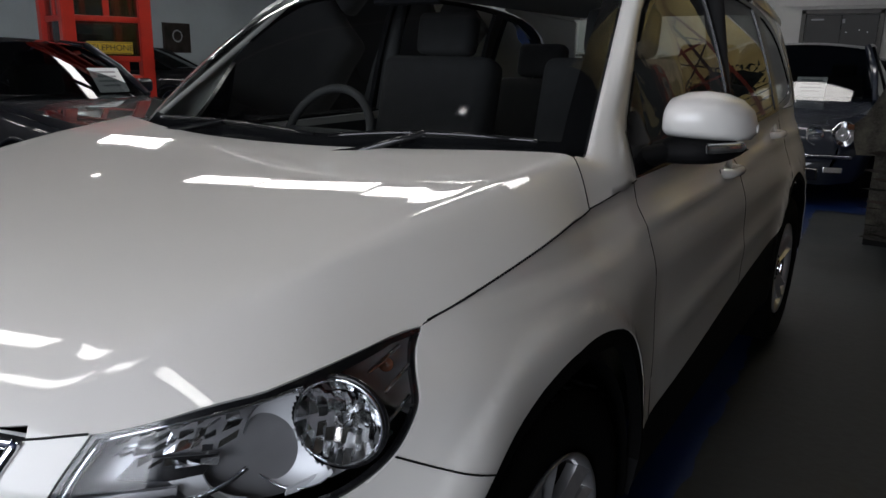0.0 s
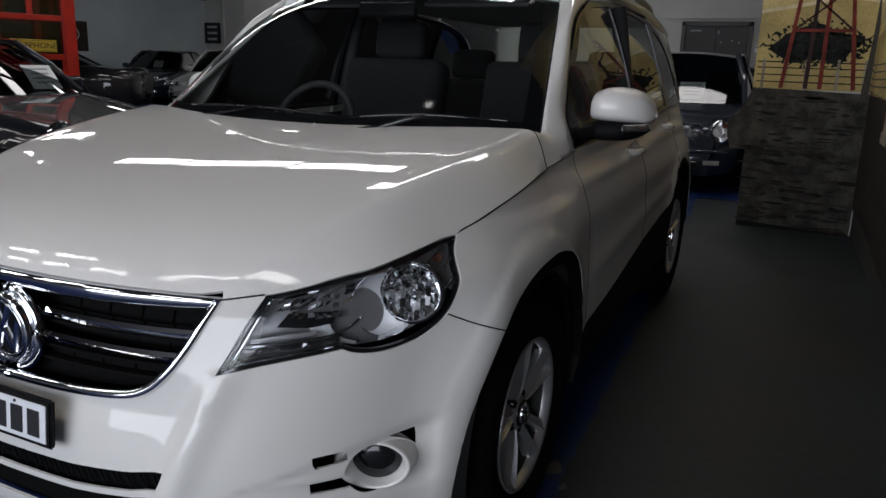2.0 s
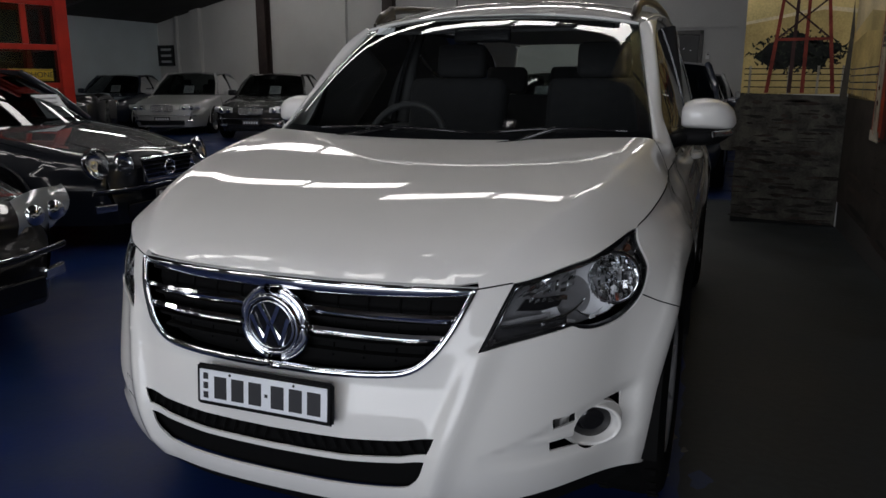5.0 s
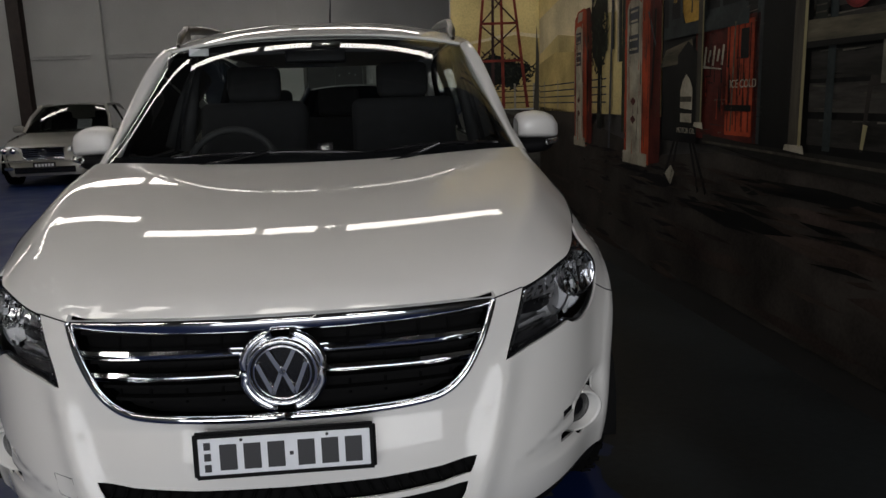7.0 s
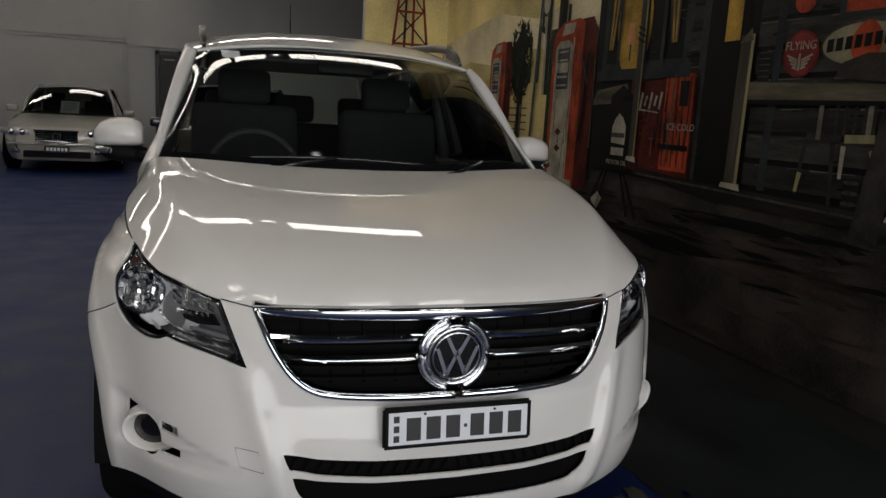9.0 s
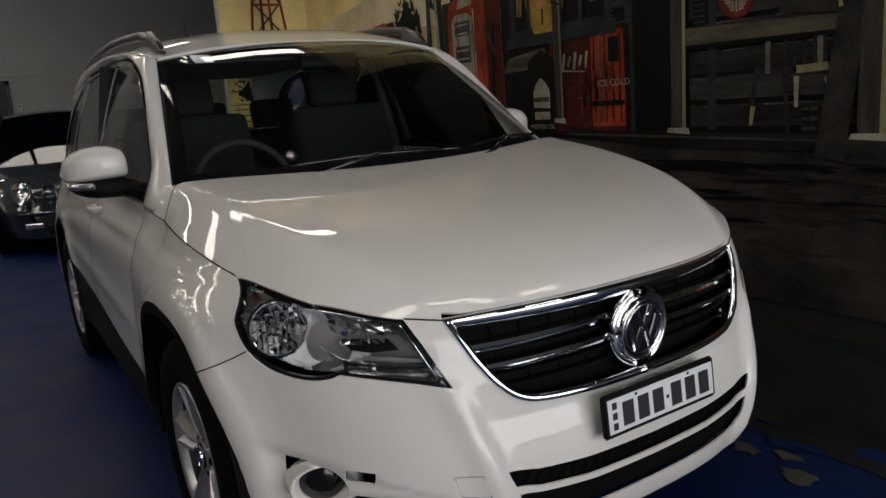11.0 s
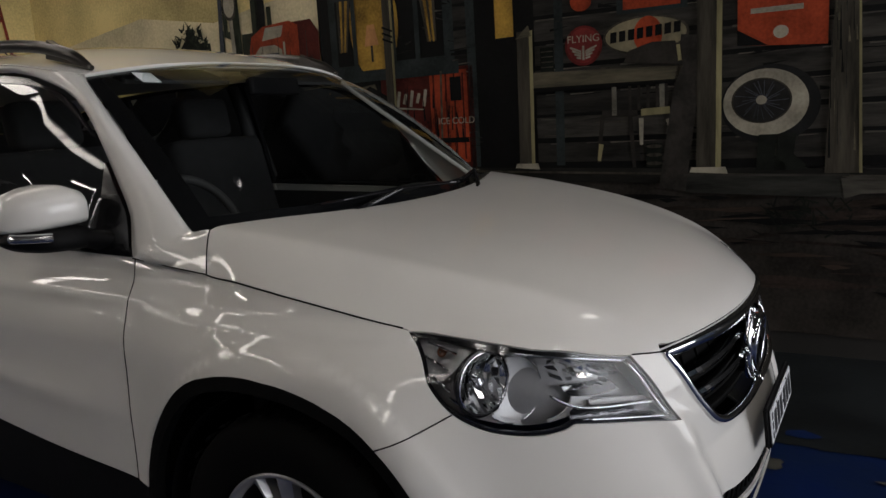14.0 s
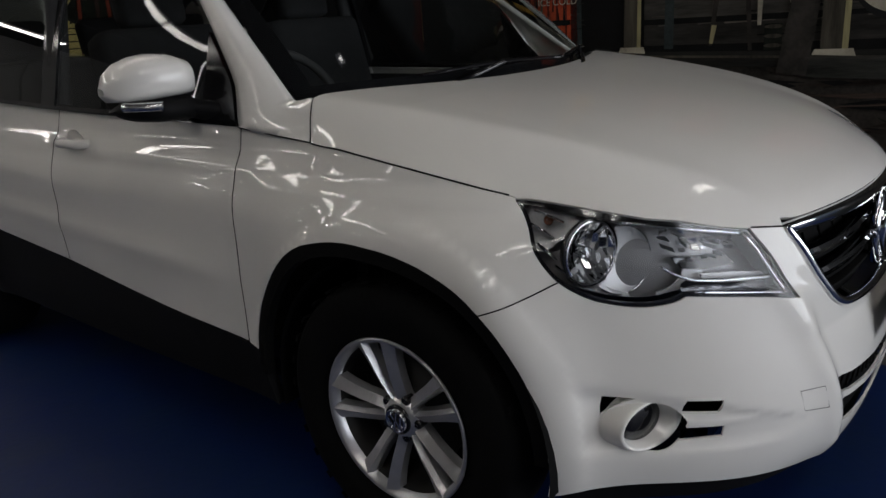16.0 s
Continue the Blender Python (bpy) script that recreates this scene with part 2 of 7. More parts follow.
# ---- the hall ----
WALLX, BACKY, WESTX, SOUTHY = 2.1013, 19.0, -17.0, -7.0
FLOORB = mat("blue_floor_paint", (0.004, 0.016, 0.088), 0.46, vary=0.65, scale=2.6, bump=0.3, bscale=35, col2=(0.007, 0.018, 0.060), rvary=0.14, spec=0.2)
FLOORG = mat("grey_floor_paint", (0.0155, 0.0198, 0.0222), 0.58, vary=0.72, scale=1.9, bump=0.5, bscale=28, rvary=0.14, spec=0.28, detail=9.0)
WALLW = mat("white_wall_paint", (0.52, 0.52, 0.505), 0.6, vary=0.12, scale=0.8, bump=0.2, bscale=25)
WALLG = mat("grey_wall_paint", (0.36, 0.40, 0.42), 0.6, vary=0.12, scale=0.8, bump=0.2, bscale=25)
ROOFM = mat("dark_roof_sheet", (0.035, 0.033, 0.032), 0.8, vary=0.35, scale=2)
STEEL = mat("brown_steel", (0.035, 0.022, 0.018), 0.55, vary=0.4, scale=6, bump=0.2)
PANELL = mat("lit_panel", (1.0, 0.97, 0.90), 0.5, emit=7.3)
TUBE = mat("fluorescent_tube", (1.0, 0.97, 0.90), 0.5, emit=15.0)
FIXT = mat("white_batten", (0.7, 0.7, 0.7), 0.5)


def slab(name, size, place, material, label, category, rot=(0, 0, 0)):
    return tagged(part(name, box_bm(size, pose(*place, *rot)), material, None), label, category, kind="structure")


slab("floor", (29, 34, 0.10), (-6.0, 6.5, -0.05), FLOORB, "worn blue painted concrete floor", "floor")
gf = [(0.93, -2.2), (0.96, 0.3), (0.90, 1.3), (0.85, 2.2), (0.62, 5.5), (0.52, 6.8), (0.50, 7.2), (1.88, 7.2), (2.20, -2.2)]
bm = bmesh.new()
random.seed(4)
left = []
for (x0, y0), (x1, y1) in zip(gf[:6], gf[1:7]):
    k = max(2, int((y1 - y0) / 0.06))
    left += [(x0 + (x1 - x0) * i / k + random.uniform(-0.014, 0.014), y0 + (y1 - y0) * i / k) for i in range(k)]
bm.faces.new([bm.verts.new((x, y, 0.004)) for x, y in left + gf[6:]])
bmesh.ops.triangulate(bm, faces=bm.faces[:])
bmesh.ops.recalc_face_normals(bm, faces=bm.faces[:])
tagged(part("floor_walkway", bm, FLOORG, None), "dark grey painted walkway beside the mural wall", "floor", kind="structure")
# worn patches where the blue paint has gone
WORN = mat("bare_concrete", (0.075, 0.072, 0.062), 0.6, vary=0.4, scale=9)
random.seed(11)
for k in range(26):
    x, y, r = random.uniform(0.55, 1.15), random.uniform(-0.9, 1.3), random.uniform(0.012, 0.05)
    bm = bmesh.new()
    bm.faces.new([bm.verts.new((x + r * random.uniform(0.4, 1.2) * math.cos(a), y + 1.7 * r * random.uniform(0.4, 1.2) * math.sin(a), 0.0065)) for a in np.linspace(0, 2 * math.pi, 11, endpoint=False)])
    tagged(part("floor_scuff", bm, WORN if x < 0.93 else FLOORB, None), "small worn patch in the floor paint", "floor wear", kind="structure")

EASTA = 0.0432
slab("wall_east", (0.2, 8.5, 5.6), (WALLX + 0.112 - EASTA * 1.67, 1.72, 2.75), mat("mural_ground", (0.022, 0.020, 0.018), 0.55, vary=0.4, scale=1.5, bump=0.2), "dark painted side wall under the mural", "wall", (0, 0, math.degrees(EASTA)))
slab("wall_north", (22, 0.2, 6.4), (-7.5, BACKY + 0.1, 3.1), WALLW, "white painted rear wall", "wall")
slab("wall_west", (0.2, 30, 6.4), (WESTX - 0.1, 4.5, 3.1), mat("blue_grey_wall_paint", (0.50, 0.57, 0.60), 0.6, vary=0.14, scale=0.8, bump=0.2, bscale=25), "grey painted side wall", "wall")
# unseen front and bay walls, added to close the hall round a wide gateway
slab("wall_bay", (5.1, 0.2, 5.6), (4.85, -2.3, 2.75), WALLG, "unseen grey wall added to close the bay", "wall")
slab("wall_bay_east", (0.2, 4.8, 5.6), (7.4, -4.7, 2.75), WALLG, "unseen grey wall added to close the bay", "wall")
for nm, sx, sz, cx, cz in (("wall_south_left", 13.4, 6.4, -10.3, 3.1), ("wall_south_right", 3.3, 6.4, 5.85, 3.1), ("wall_south_lintel", 7.8, 2.4, 0.3, 5.1)):
    slab(nm, (sx, 0.2, sz), (cx, SOUTHY - 0.1, cz), WALLG, "unseen grey front wall round the gateway", "wall")
# roof: rises from the west eaves, then level
bm = bmesh.new()
prof = [(-17.4, 2.98), (-7.6, 5.25), (7.6, 5.25)]
vs = [[bm.verts.new((x, y, z + dz)) for x, z in prof] for y in (SOUTHY - 0.3, BACKY + 0.3) for dz in (0, 0.12)]
for i in range(2):
    bm.faces.new((vs[0][i], vs[2][i], vs[2][i + 1], vs[0][i + 1]))
    bm.faces.new((vs[1][i], vs[1][i + 1], vs[3][i + 1], vs[3][i]))
    bm.faces.new((vs[0][i], vs[0][i + 1], vs[1][i + 1], vs[1][i]))
    bm.faces.new((vs[2][i], vs[3][i], vs[3][i + 1], vs[2][i + 1]))
tagged(part("ceiling", bm, ROOFM, None), "dark sheet roof over the hall", "ceiling", kind="structure")
for y in (-3.0, 3.0, 9.0, 14.0):
    for x0, x1 in ((-16.8, -7.6), (-7.6, 1.9)):
        za, zb = (2.98 + 0.2316 * (x0 + 17.4) if x0 < -8 else 5.25), 5.25
        a = math.degrees(math.atan2(zb - za, x1 - x0))
        slab("roof_beam", (math.hypot(x1 - x0, zb - za), 0.16, 0.26), ((x0 + x1) / 2, y, (za + zb) / 2 - 0.15), STEEL, "dark brown steel roof beam", "beam", (0, -a, 0))
for x in (-12.79, -8.57):
    for dx, w, d in ((0, 0.03, 0.26), (-0.13, 0.0, 0), (0.13, 0, 0)):
        if w:
            slab("column", (0.03, 0.28, 4.9 if x > -10 else 4.0), (x, BACKY - 0.16, 2.45 if x > -10 else 2.0), STEEL, "dark brown steel column at the rear wall", "column")
    for s in (-0.14, 0.14):
        slab("column", (0.30, 0.03, 4.9 if x > -10 else 4.0), (x, BACKY - 0.16 + s, 2.45 if x > -10 else 2.0), STEEL, "dark brown steel column at the rear wall", "column")
for x in (-15.4, -10.15, -6.7):
    slab("pilaster", (0.34, 0.16, 4.6), (x, BACKY - 0.08, 2.3), WALLW, "white painted pilaster on the rear wall", "pilaster")
for z in (2.62, 2.70):
    slab("pipe", (6.2, 0.05, 0.05), (-5.3, BACKY - 0.03, z), WALLW, "white painted pipe along the rear wall", "pipe")

# nearer stretch of the rear wall, with a wide dark door
NEARY = 17.4
slab("wall_north_near", (6.85, 0.2, 5.6), (1.42, NEARY + 0.1, 2.75), WALLW, "white painted rear wall", "wall")
slab("wall_step", (0.2, 1.7, 5.6), (-1.9, NEARY + 0.95, 2.75), WALLW, "white painted step in the rear wall", "wall")
slab("wall_east_rear", (0.2, 11.4, 5.6), (4.9, 11.9, 2.75), WALLW, "white painted side wall behind the mural", "wall")
slab("wall_east_link", (3.2, 0.2, 5.6), (3.5, 6.15, 2.75), WALLW, "white painted back of the mural wall", "wall")
DOORM = mat("dark_door_paint", (0.030, 0.031, 0.030), 0.5, vary=0.3, scale=3, bump=0.1)
DOORF = mat("door_frame_paint", (0.075, 0.072, 0.066), 0.5, vary=0.25, scale=4)
rd = thing("wide_door", "wide plain dark grey door in the rear wall, closed", "door", pose(-0.70, NEARY - 0.02, 0) @ Matrix.Diagonal((1.06, 1, 1.035, 1)))
for s in (-1, 1):
    box_part("leaf", (0.62, 0.04, 2.18), (s * 0.312, 0, 1.10), DOORM, rd, bevel=0.006, seg=1)
    box_part("jamb", (0.08, 0.08, 2.28), (s * 0.67, -0.015, 1.14), DOORF, rd, "dark frame", 0.006)
box_part("head", (1.42, 0.08, 0.09), (0, -0.015, 2.245), DOORF, rd, "dark frame", 0.006)
box_part("label_strip", (0.22, 0.004, 0.03), (-0.42, -0.024, 2.10), INKGREY, rd, "pale strip")
box_part("closer", (0.05, 0.03, 0.08), (0.04, -0.03, 2.07), INKGREY, rd, bevel=0.008)
for x, z in ((0.10, 1.86), (0.32, 1.90), (0.46, 1.86)):
    box_part("stud", (0.022, 0.012, 0.022), (x, -0.024, z), PLATEW, rd, bevel=0.004)
slab("pipe", (2.6, 0.05, 0.05), (-0.55, NEARY - 0.03, 2.46), WALLW, "white painted pipe along the rear wall", "pipe")
sw_ = thing("wall_switch", "small grey switch box beside the wide door", "switch", pose(0.17, NEARY - 0.02, 1.80))
box_part("case", (0.09, 0.06, 0.15), (0, -0.02, 0), FIXT, sw_, bevel=0.01)
box_part("button", (0.04, 0.03, 0.04), (0, -0.055, 0.03), STEEL, sw_, bevel=0.01)
# black notice box near the far corner
nb = thing("notice_box", "black wall box with rows of pale lines", "notice board", pose(-16.68, BACKY - 0.03, 2.05))
box_part("case", (0.62, 0.08, 0.66), (0, -0.02, 0), GLOSSB, nb, bevel=0.01)
for k in range(3):
    box_part("line", (0.40, 0.006, 0.07), (0.03, -0.064, 0.19 - 0.19 * k), INKGREY, nb)
tube("conduit", [(-16.2, BACKY - 0.04, 0.2), (-16.2, BACKY - 0.04, 3.4)], 0.06, WALLW, None, n=8)
tagged(bpy.data.objects["conduit"], "white painted downpipe on the rear wall", "pipe", kind="structure")


# ---- lights ----
def light_panel(x0, x1, y, z=4.75):
    t = thing("light_panel", "long lit ceiling light in a white tray", "ceiling light", pose((x0 + x1) / 2, y, z), group="ceiling lights")
    w = x1 - x0
    part("tray", box_bm((w + 0.05, 0.50, 0.06), pose(0, 0, 0.045), 0.01), FIXT, t)
    part("diffuser", box_bm((w, 0.42, 0.02), pose(0, 0, 0.0), 0.004, 1), PANELL, t, "glowing diffuser")
    for s in (-0.4, 0.4):
        tube("hanger", [(s * w, 0, 0.07), (s * w, 0, 5.2 - z)], 0.006, FIXT, t, n=5)


for a, b, y in ((-12.6, -11.75, 7.3), (-11.65, -10.8, 7.3), (-10.7, -9.85, 7.3), (-8.25, -6.75, 6.45), (-6.55, -4.55, 6.35), (-4.40, -2.80, 6.15), (-2.55, -1.15, 5.0), (-1.03, -0.38, 4.9), (0.02, 1.70, 4.8)):
    light_panel(a, b, y, 4.75 if a > -9 else 4.3)
for a, b in ((-8.2, -7.2), (-6.4, -5.4), (-4.6, -3.6), (-2.8, -1.8), (-1.0, 0.0), (0.7, 1.7)):
    light_panel(a, b, -2.0)
for k in range(6):
    light_panel(-12.6 + 1.75 * k, -11.45 + 1.75 * k, -0.6, 4.6 if k > 2 else 3.75)
for a, b in ((-8.2, -5.9), (-5.75, -3.4), (-3.25, -1.0), (-0.85, 1.35)):
    light_panel(a, b, 9.4)


def batten(x, y, z=4.75, length=1.5):
    t = thing("added_fluorescent_light", "white twin fluorescent batten with lit tubes, added to brighten the rear", "ceiling light", pose(x, y, z), group="ceiling lights")
    part("housing", box_bm((length + 0.06, 0.20, 0.05), pose(0, 0, 0.05), 0.008), FIXT, t)
    for dy in (-0.05, 0.05):
        bmt = bmesh.new()
        bmesh.ops.create_cone(bmt, cap_ends=True, segments=10, radius1=0.022, radius2=0.022, depth=length, matrix=pose(0, dy, 0.0, 0, 90, 0))
        part("tube", bmt, TUBE, t, "lit tube", smooth=True)
    for s in (-0.4, 0.4):
        tube("hanger", [(s * length, 0, 0.07), (s * length, 0, 5.2 - z)], 0.006, FIXT, t, n=5)


# unseen battens, added to brighten the rear wall and the far cars
for x in (-8.0, -5.0, -2.6):
    batten(x, 15.8, 4.75 if x > -9 else 3.4)
batten(-10.5, 17.0, 4.3)
batten(-9.0, 11.2, 4.5)
batten(-11.9, 12.0, 3.8)
batten(-12.9, 17.2, 3.92)
# round downlight over the bonnet
dl = thing("downlight", "small lit square ceiling lamp", "ceiling light", pose(-0.1, 0.60, 4.75))
part("shade", box_bm((0.24, 0.24, 0.10), pose(0, 0, 0.06), 0.01), FIXT, dl)
part("diffuser", box_bm((0.11, 0.11, 0.02), pose(0, 0, 0.0), 0.004, 1), PANELL, dl, "glowing diffuser")
tube("hanger", [(0, 0, 0.1), (0, 0, 0.46)], 0.006, FIXT, dl, n=5)
copy_thing(dl, pose(-0.2, 5.0, 4.75))
copy_thing(dl, pose(-9.5, 5.6, 4.3))

# daylight through the unseen gateway, its size and strength tuned on the car's nose
sky = bpy.data.lights.new("gateway_daylight", "AREA")
sky.shape, sky.size, sky.size_y, sky.energy, sky.color = "RECTANGLE", 7.7, 3.7, 350.0, (0.90, 0.95, 1.0)
new("gateway_daylight", sky).matrix_world = pose(0.3, SOUTHY - 0.05, 1.95, 90, 0, 0)

# ---- the white off-roader: shaped surfaces ----
HUB_Y, HUB_Y2, HUB_Z = 0.876, 3.450, 0.343
bodyA = spl([0.18, 0.26, 0.33, 0.42, 0.52, 0.63, 0.76, 0.82, 0.88, 0.94, 1.00, 1.06], [0.845, 0.868, 0.880, 0.886, 0.886, 0.892, 0.894, 0.886, 0.870, 0.852, 0.836, 0.820])
noseY = spl([0.18, 0.25, 0.30, 0.36, 0.45, 0.55, 0.62, 0.70, 0.76, 0.82, 0.88, 0.95], [0.10, 0.045, 0.015, -0.006, -0.012, 0.006, 0.028, 0.050, 0.066, 0.094, 0.115, 0.13])
_q = np.linspace(0, 1, 2001)
_X = np.sin(_q * math.pi / 2) ** (2 / 3.0 * 1.0)
_Y = 1 - np.sqrt(np.clip(1 - _X ** 3, 0, 1))
_S = np.concatenate([[0], np.cumsum(np.hypot(np.diff(_X) * 0.9, np.diff(_Y) * 0.85))])
S1 = _S[-1]


def fx(x, z):
    """The wall's own measures of a point seen from the front."""
    return np.array([np.interp(x / bodyA(z), _X, _S), z])


def fy(y, z):
    """The wall's own measures of a point seen from the side."""
    if y >= 0.9:
        return np.array([S1 + y - 0.9, z])
    n = noseY(z)
    return np.array([np.interp((y - n) / (0.9 - n), _Y, _S), z])


def wall(s, z):
    """The body's outer wall, from the nose round the corner and along the side."""
    X, Y = np.interp(s, _S, _X), np.interp(s, _S, _Y)
    s1 = np.maximum(s - S1, 0)
    y = noseY(z) * (1 - Y) + 0.9 * Y + s1
    x = bodyA(z) * X
    for hy in (HUB_Y, HUB_Y2):
        r = np.hypot(y - hy, z - HUB_Z)
        x = x + (0.010 + 0.036 * np.exp(-((y - 0.54) / 0.14) ** 2)) * np.exp(-((r - 0.43) / 0.10) ** 2) * np.clip((X - 0.74) / 0.16, 0, 1)
        # the flat band round the opening stands proud with a soft edge
        d = r - 0.408 - 0.050 * np.clip((z - HUB_Z) / (r + 1e-6), 0, 1)
        x = x + 0.007 / (1 + np.exp(np.clip((d - 0.047) / 0.0035, -40, 40))) * np.clip((X - 0.86) / 0.1, 0, 1)
    back = np.clip((y - 3.55) / 0.90, 0, 0.985)
    x = x * (1 - back ** 3) ** (1 / 3.0)
    crease = 0.010 * np.exp(-((z - 0.905 - 0.02 * (y - 1)) / 0.022) ** 2) * np.clip((y - 1.15) / 0.5, 0, 1)
    x = x + crease - 0.0145 * np.clip((z - 0.883) / 0.035, 0, 1) * np.clip((1.325 - y) / 0.20, 0, 1)
    # the wing's shoulder draws in towards the lamp's upper tip
    g = np.clip((z - 0.80) / 0.085, 0, 1)
    x = x - np.interp(y, [0.57, 0.59, 0.668, 0.747, 0.825, 0.903, 0.981, 1.06], [0.036, 0.033, 0.026, 0.022, 0.018, 0.012, 0.004, 0.0]) * g * g * (3 - 2 * g) * np.clip((X - 0.80) / 0.12, 0, 1)
    # the flanks draw in towards the rear and below the side windows
    f = np.clip((y - 0.85) / 0.45, 0, 1)
    x = x - 0.030 * np.clip((z - 0.80) / 0.16, 0, 1) ** 1.5 * f * f * (3 - 2 * f) - 0.045 * np.clip((y - 1.5) / 2.0, 0, 1)
    x = x - 0.016 * np.exp(-((z - 0.74) / 0.11) ** 2) * np.clip((y - 1.18) / 0.25, 0, 1)
    x = x + 0.007 * np.exp(-((z - 0.625 - 0.045 * (y - 1.4)) / 0.035) ** 2) * np.clip((y - 1.35) / 0.3, 0, 1)
    # the fold that runs from the lamp's inner corner down to the lower lip
    xf = 0.505 - 0.30 * np.clip(0.66 - z, 0, 1) + 0.9 * np.clip(z - 0.66, 0, 1)
    d = (x - xf) / 0.035
    y = y - 0.020 * np.exp(-d * d) * np.clip((0.72 - z) / 0.1, 0, 1) * np.clip((z - 0.24) / 0.08, 0, 1)
    y = y + 0.018 * (1 / (1 + np.exp(d * 1.6))) * np.clip((0.66 - z) / 0.08, 0, 1) * np.clip((z - 0.26) / 0.08, 0, 1)
    return x, y, z


hoodP = spl([0, 0.02, 0.06, 0.12, 0.22, 0.5, 0.95, 1.2], [0, 0.024, 0.054, 0.085, 0.122, 0.188, 0.258, 0.296])
hoodE = spl([0.06, 0.164, 0.21, 0.30, 0.45, 0.54, 0.66, 0.80, 1.0, 1.17], [0.455, 0.486, 0.512, 0.560, 0.630, 0.660, 0.688, 0.712, 0.738, 0.757])


def hood_front(x):
    return 0.055 + 0.105 * (np.abs(x) / 0.482) ** 2.2


def hood_base(x, y):
    xs = np.abs(x) - 0.02 * np.logaddexp(0, (np.abs(x) - 0.492) / 0.02)
    d = np.clip(y - 0.055 - (hood_front(xs) - 0.055) * np.clip(1.06 - np.maximum(y - 0.10, 0) / 0.75, 0, 1) ** 2, 0, 1.2)
    return 0.820 - 0.014 * np.clip(np.abs(x) / 0.482, 0, 1.3) ** 2 * np.clip(1.2 - 1.3 * y, 0, 1) + hoodP(d) - 0.014 * (np.abs(x) / 0.75) ** 5 * np.clip((y - 0.3) / 0.8, 0, 1.1)


def hood_soft(x, y):
    s = 0.009 * np.logaddexp(0, (x - hoodE(y)) / 0.009)
    return s * (1 + 0.8 * s)


TOPLINE = ((0.590, 0.892), (0.668, 0.911), (0.747, 0.927), (0.825, 0.942), (0.903, 0.955), (0.981, 0.967), (1.060, 0.976), (1.138, 0.984))
RIM = [tuple(float(v) for v in wall(*fy(y, z))) for y, z in TOPLINE]
# where the bonnet's outer edge runs: its fall towards the wings follows from it
_rim = [tuple(float(v) for v in wall(*fx(x, z))) for x, z in ((0.484, 0.806), (0.558, 0.816), (0.64, 0.838), (0.73, 0.864))] + RIM
hoodK = spl([0.09] + [p[1] for p in _rim[1:]], [0.50] + [float((hood_base(p[0], p[1]) - p[2]) / hood_soft(p[0], p[1])) for p in _rim[1:]])
hoodX = spl([0.09] + [p[1] for p in _rim], [0.47] + [p[0] for p in _rim])
hoodR = spl([0.09] + [p[1] for p in _rim], [0.0] + [float(p[2] - hood_base(p[0], p[1]) + hoodK(p[1]) * hood_soft(p[0], p[1])) for p in _rim])


def hood(x, y):
    w = np.clip((x - hoodE(y) + 0.06) / (hoodX(y) - hoodE(y) + 0.06), 0, 1.1) ** 2
    return x, y, hood_base(x, y) - hoodK(y) * hood_soft(x, y) + w * hoodR(y)


sideG = spl([0.98, 1.02, 1.10, 1.20, 1.30, 1.40, 1.50, 1.56, 1.60], [0.842, 0.834, 0.812, 0.786, 0.756, 0.722, 0.682, 0.652, 0.622])


def green(y, z):
    """The side of the glasshouse."""
    x = sideG(z) - 0.028 - 0.035 * np.clip((y - 1.9) / 1.6, 0, 1) - 0.050 * np.clip((1.9 - y) / 0.6, 0, 1) ** 1.5 * np.clip((z - 1.02) / 0.1, 0, 1)
    return x - 0.055 * np.clip((y - 3.2) / 0.9, 0, 2) ** 2, y, z


roofC = spl([1.66, 1.80, 2.0, 2.4, 3.0, 3.6, 4.2], [1.532, 1.572, 1.615, 1.648, 1.655, 1.630, 1.570])


def roof(x, y):
    return x, y, roofC(y) - 0.072 * (np.abs(x) / 0.62) ** 2.6


def screen(a, t):
    """The windscreen, from its foot (t 0) to the roof (t 1)."""
    x = a * (0.742 + (0.604 - 0.742) * t)
    yb, zb = 1.005 + 0.193 * np.abs(a) ** 2.2, 1.062 + 0.014 * a * a
    yt, zt = 1.690 + 0.096 * np.abs(a) ** 2.2, 1.540 - 0.046 * np.abs(a) ** 2.4
    yb = yb + 0.048 * np.abs(a) ** 9
    bow = 4 * t * (1 - t) * (1 - np.abs(a) ** 8)
    return x, yb + (yt - yb) * t - 0.028 * bow, zb + (zt - zb) * t + 0.047 * bow


def screen_scaled(u, v):
    return screen(u / 0.72, v / 0.72)


# ---- outlines ----
ARCH = 0.0


def arch_r(a, dr, front=False):
    r = 0.408 + 0.050 * max(0.0, math.sin(radians(a))) + dr
    # the front opening is squarer: flat on top, with a full shoulder behind
    return r + (float(np.interp(a, [0, 20, 36, 46, 58, 70, 80, 93, 104, 114, 120, 126, 132, 142, 152, 164], [-0.020, -0.028, -0.025, -0.020, -0.018, -0.024, -0.024, -0.018, -0.002, 0.015, 0.028, 0.035, 0.038, 0.042, 0.050, 0.055])) if front else 0.0)


def arch(hy, dr, a0, a1, n=26):
    """The wheel opening, dr wider or tighter, from the front (0 degrees) over the top."""
    out = []
    for i in range(n + 1):
        a = a0 + (a1 - a0) * i / n
        r = arch_r(a, dr, hy < 1.0)
        out.append(fy(hy - r * math.cos(radians(a)), HUB_Z + r * math.sin(radians(a))))
    return out


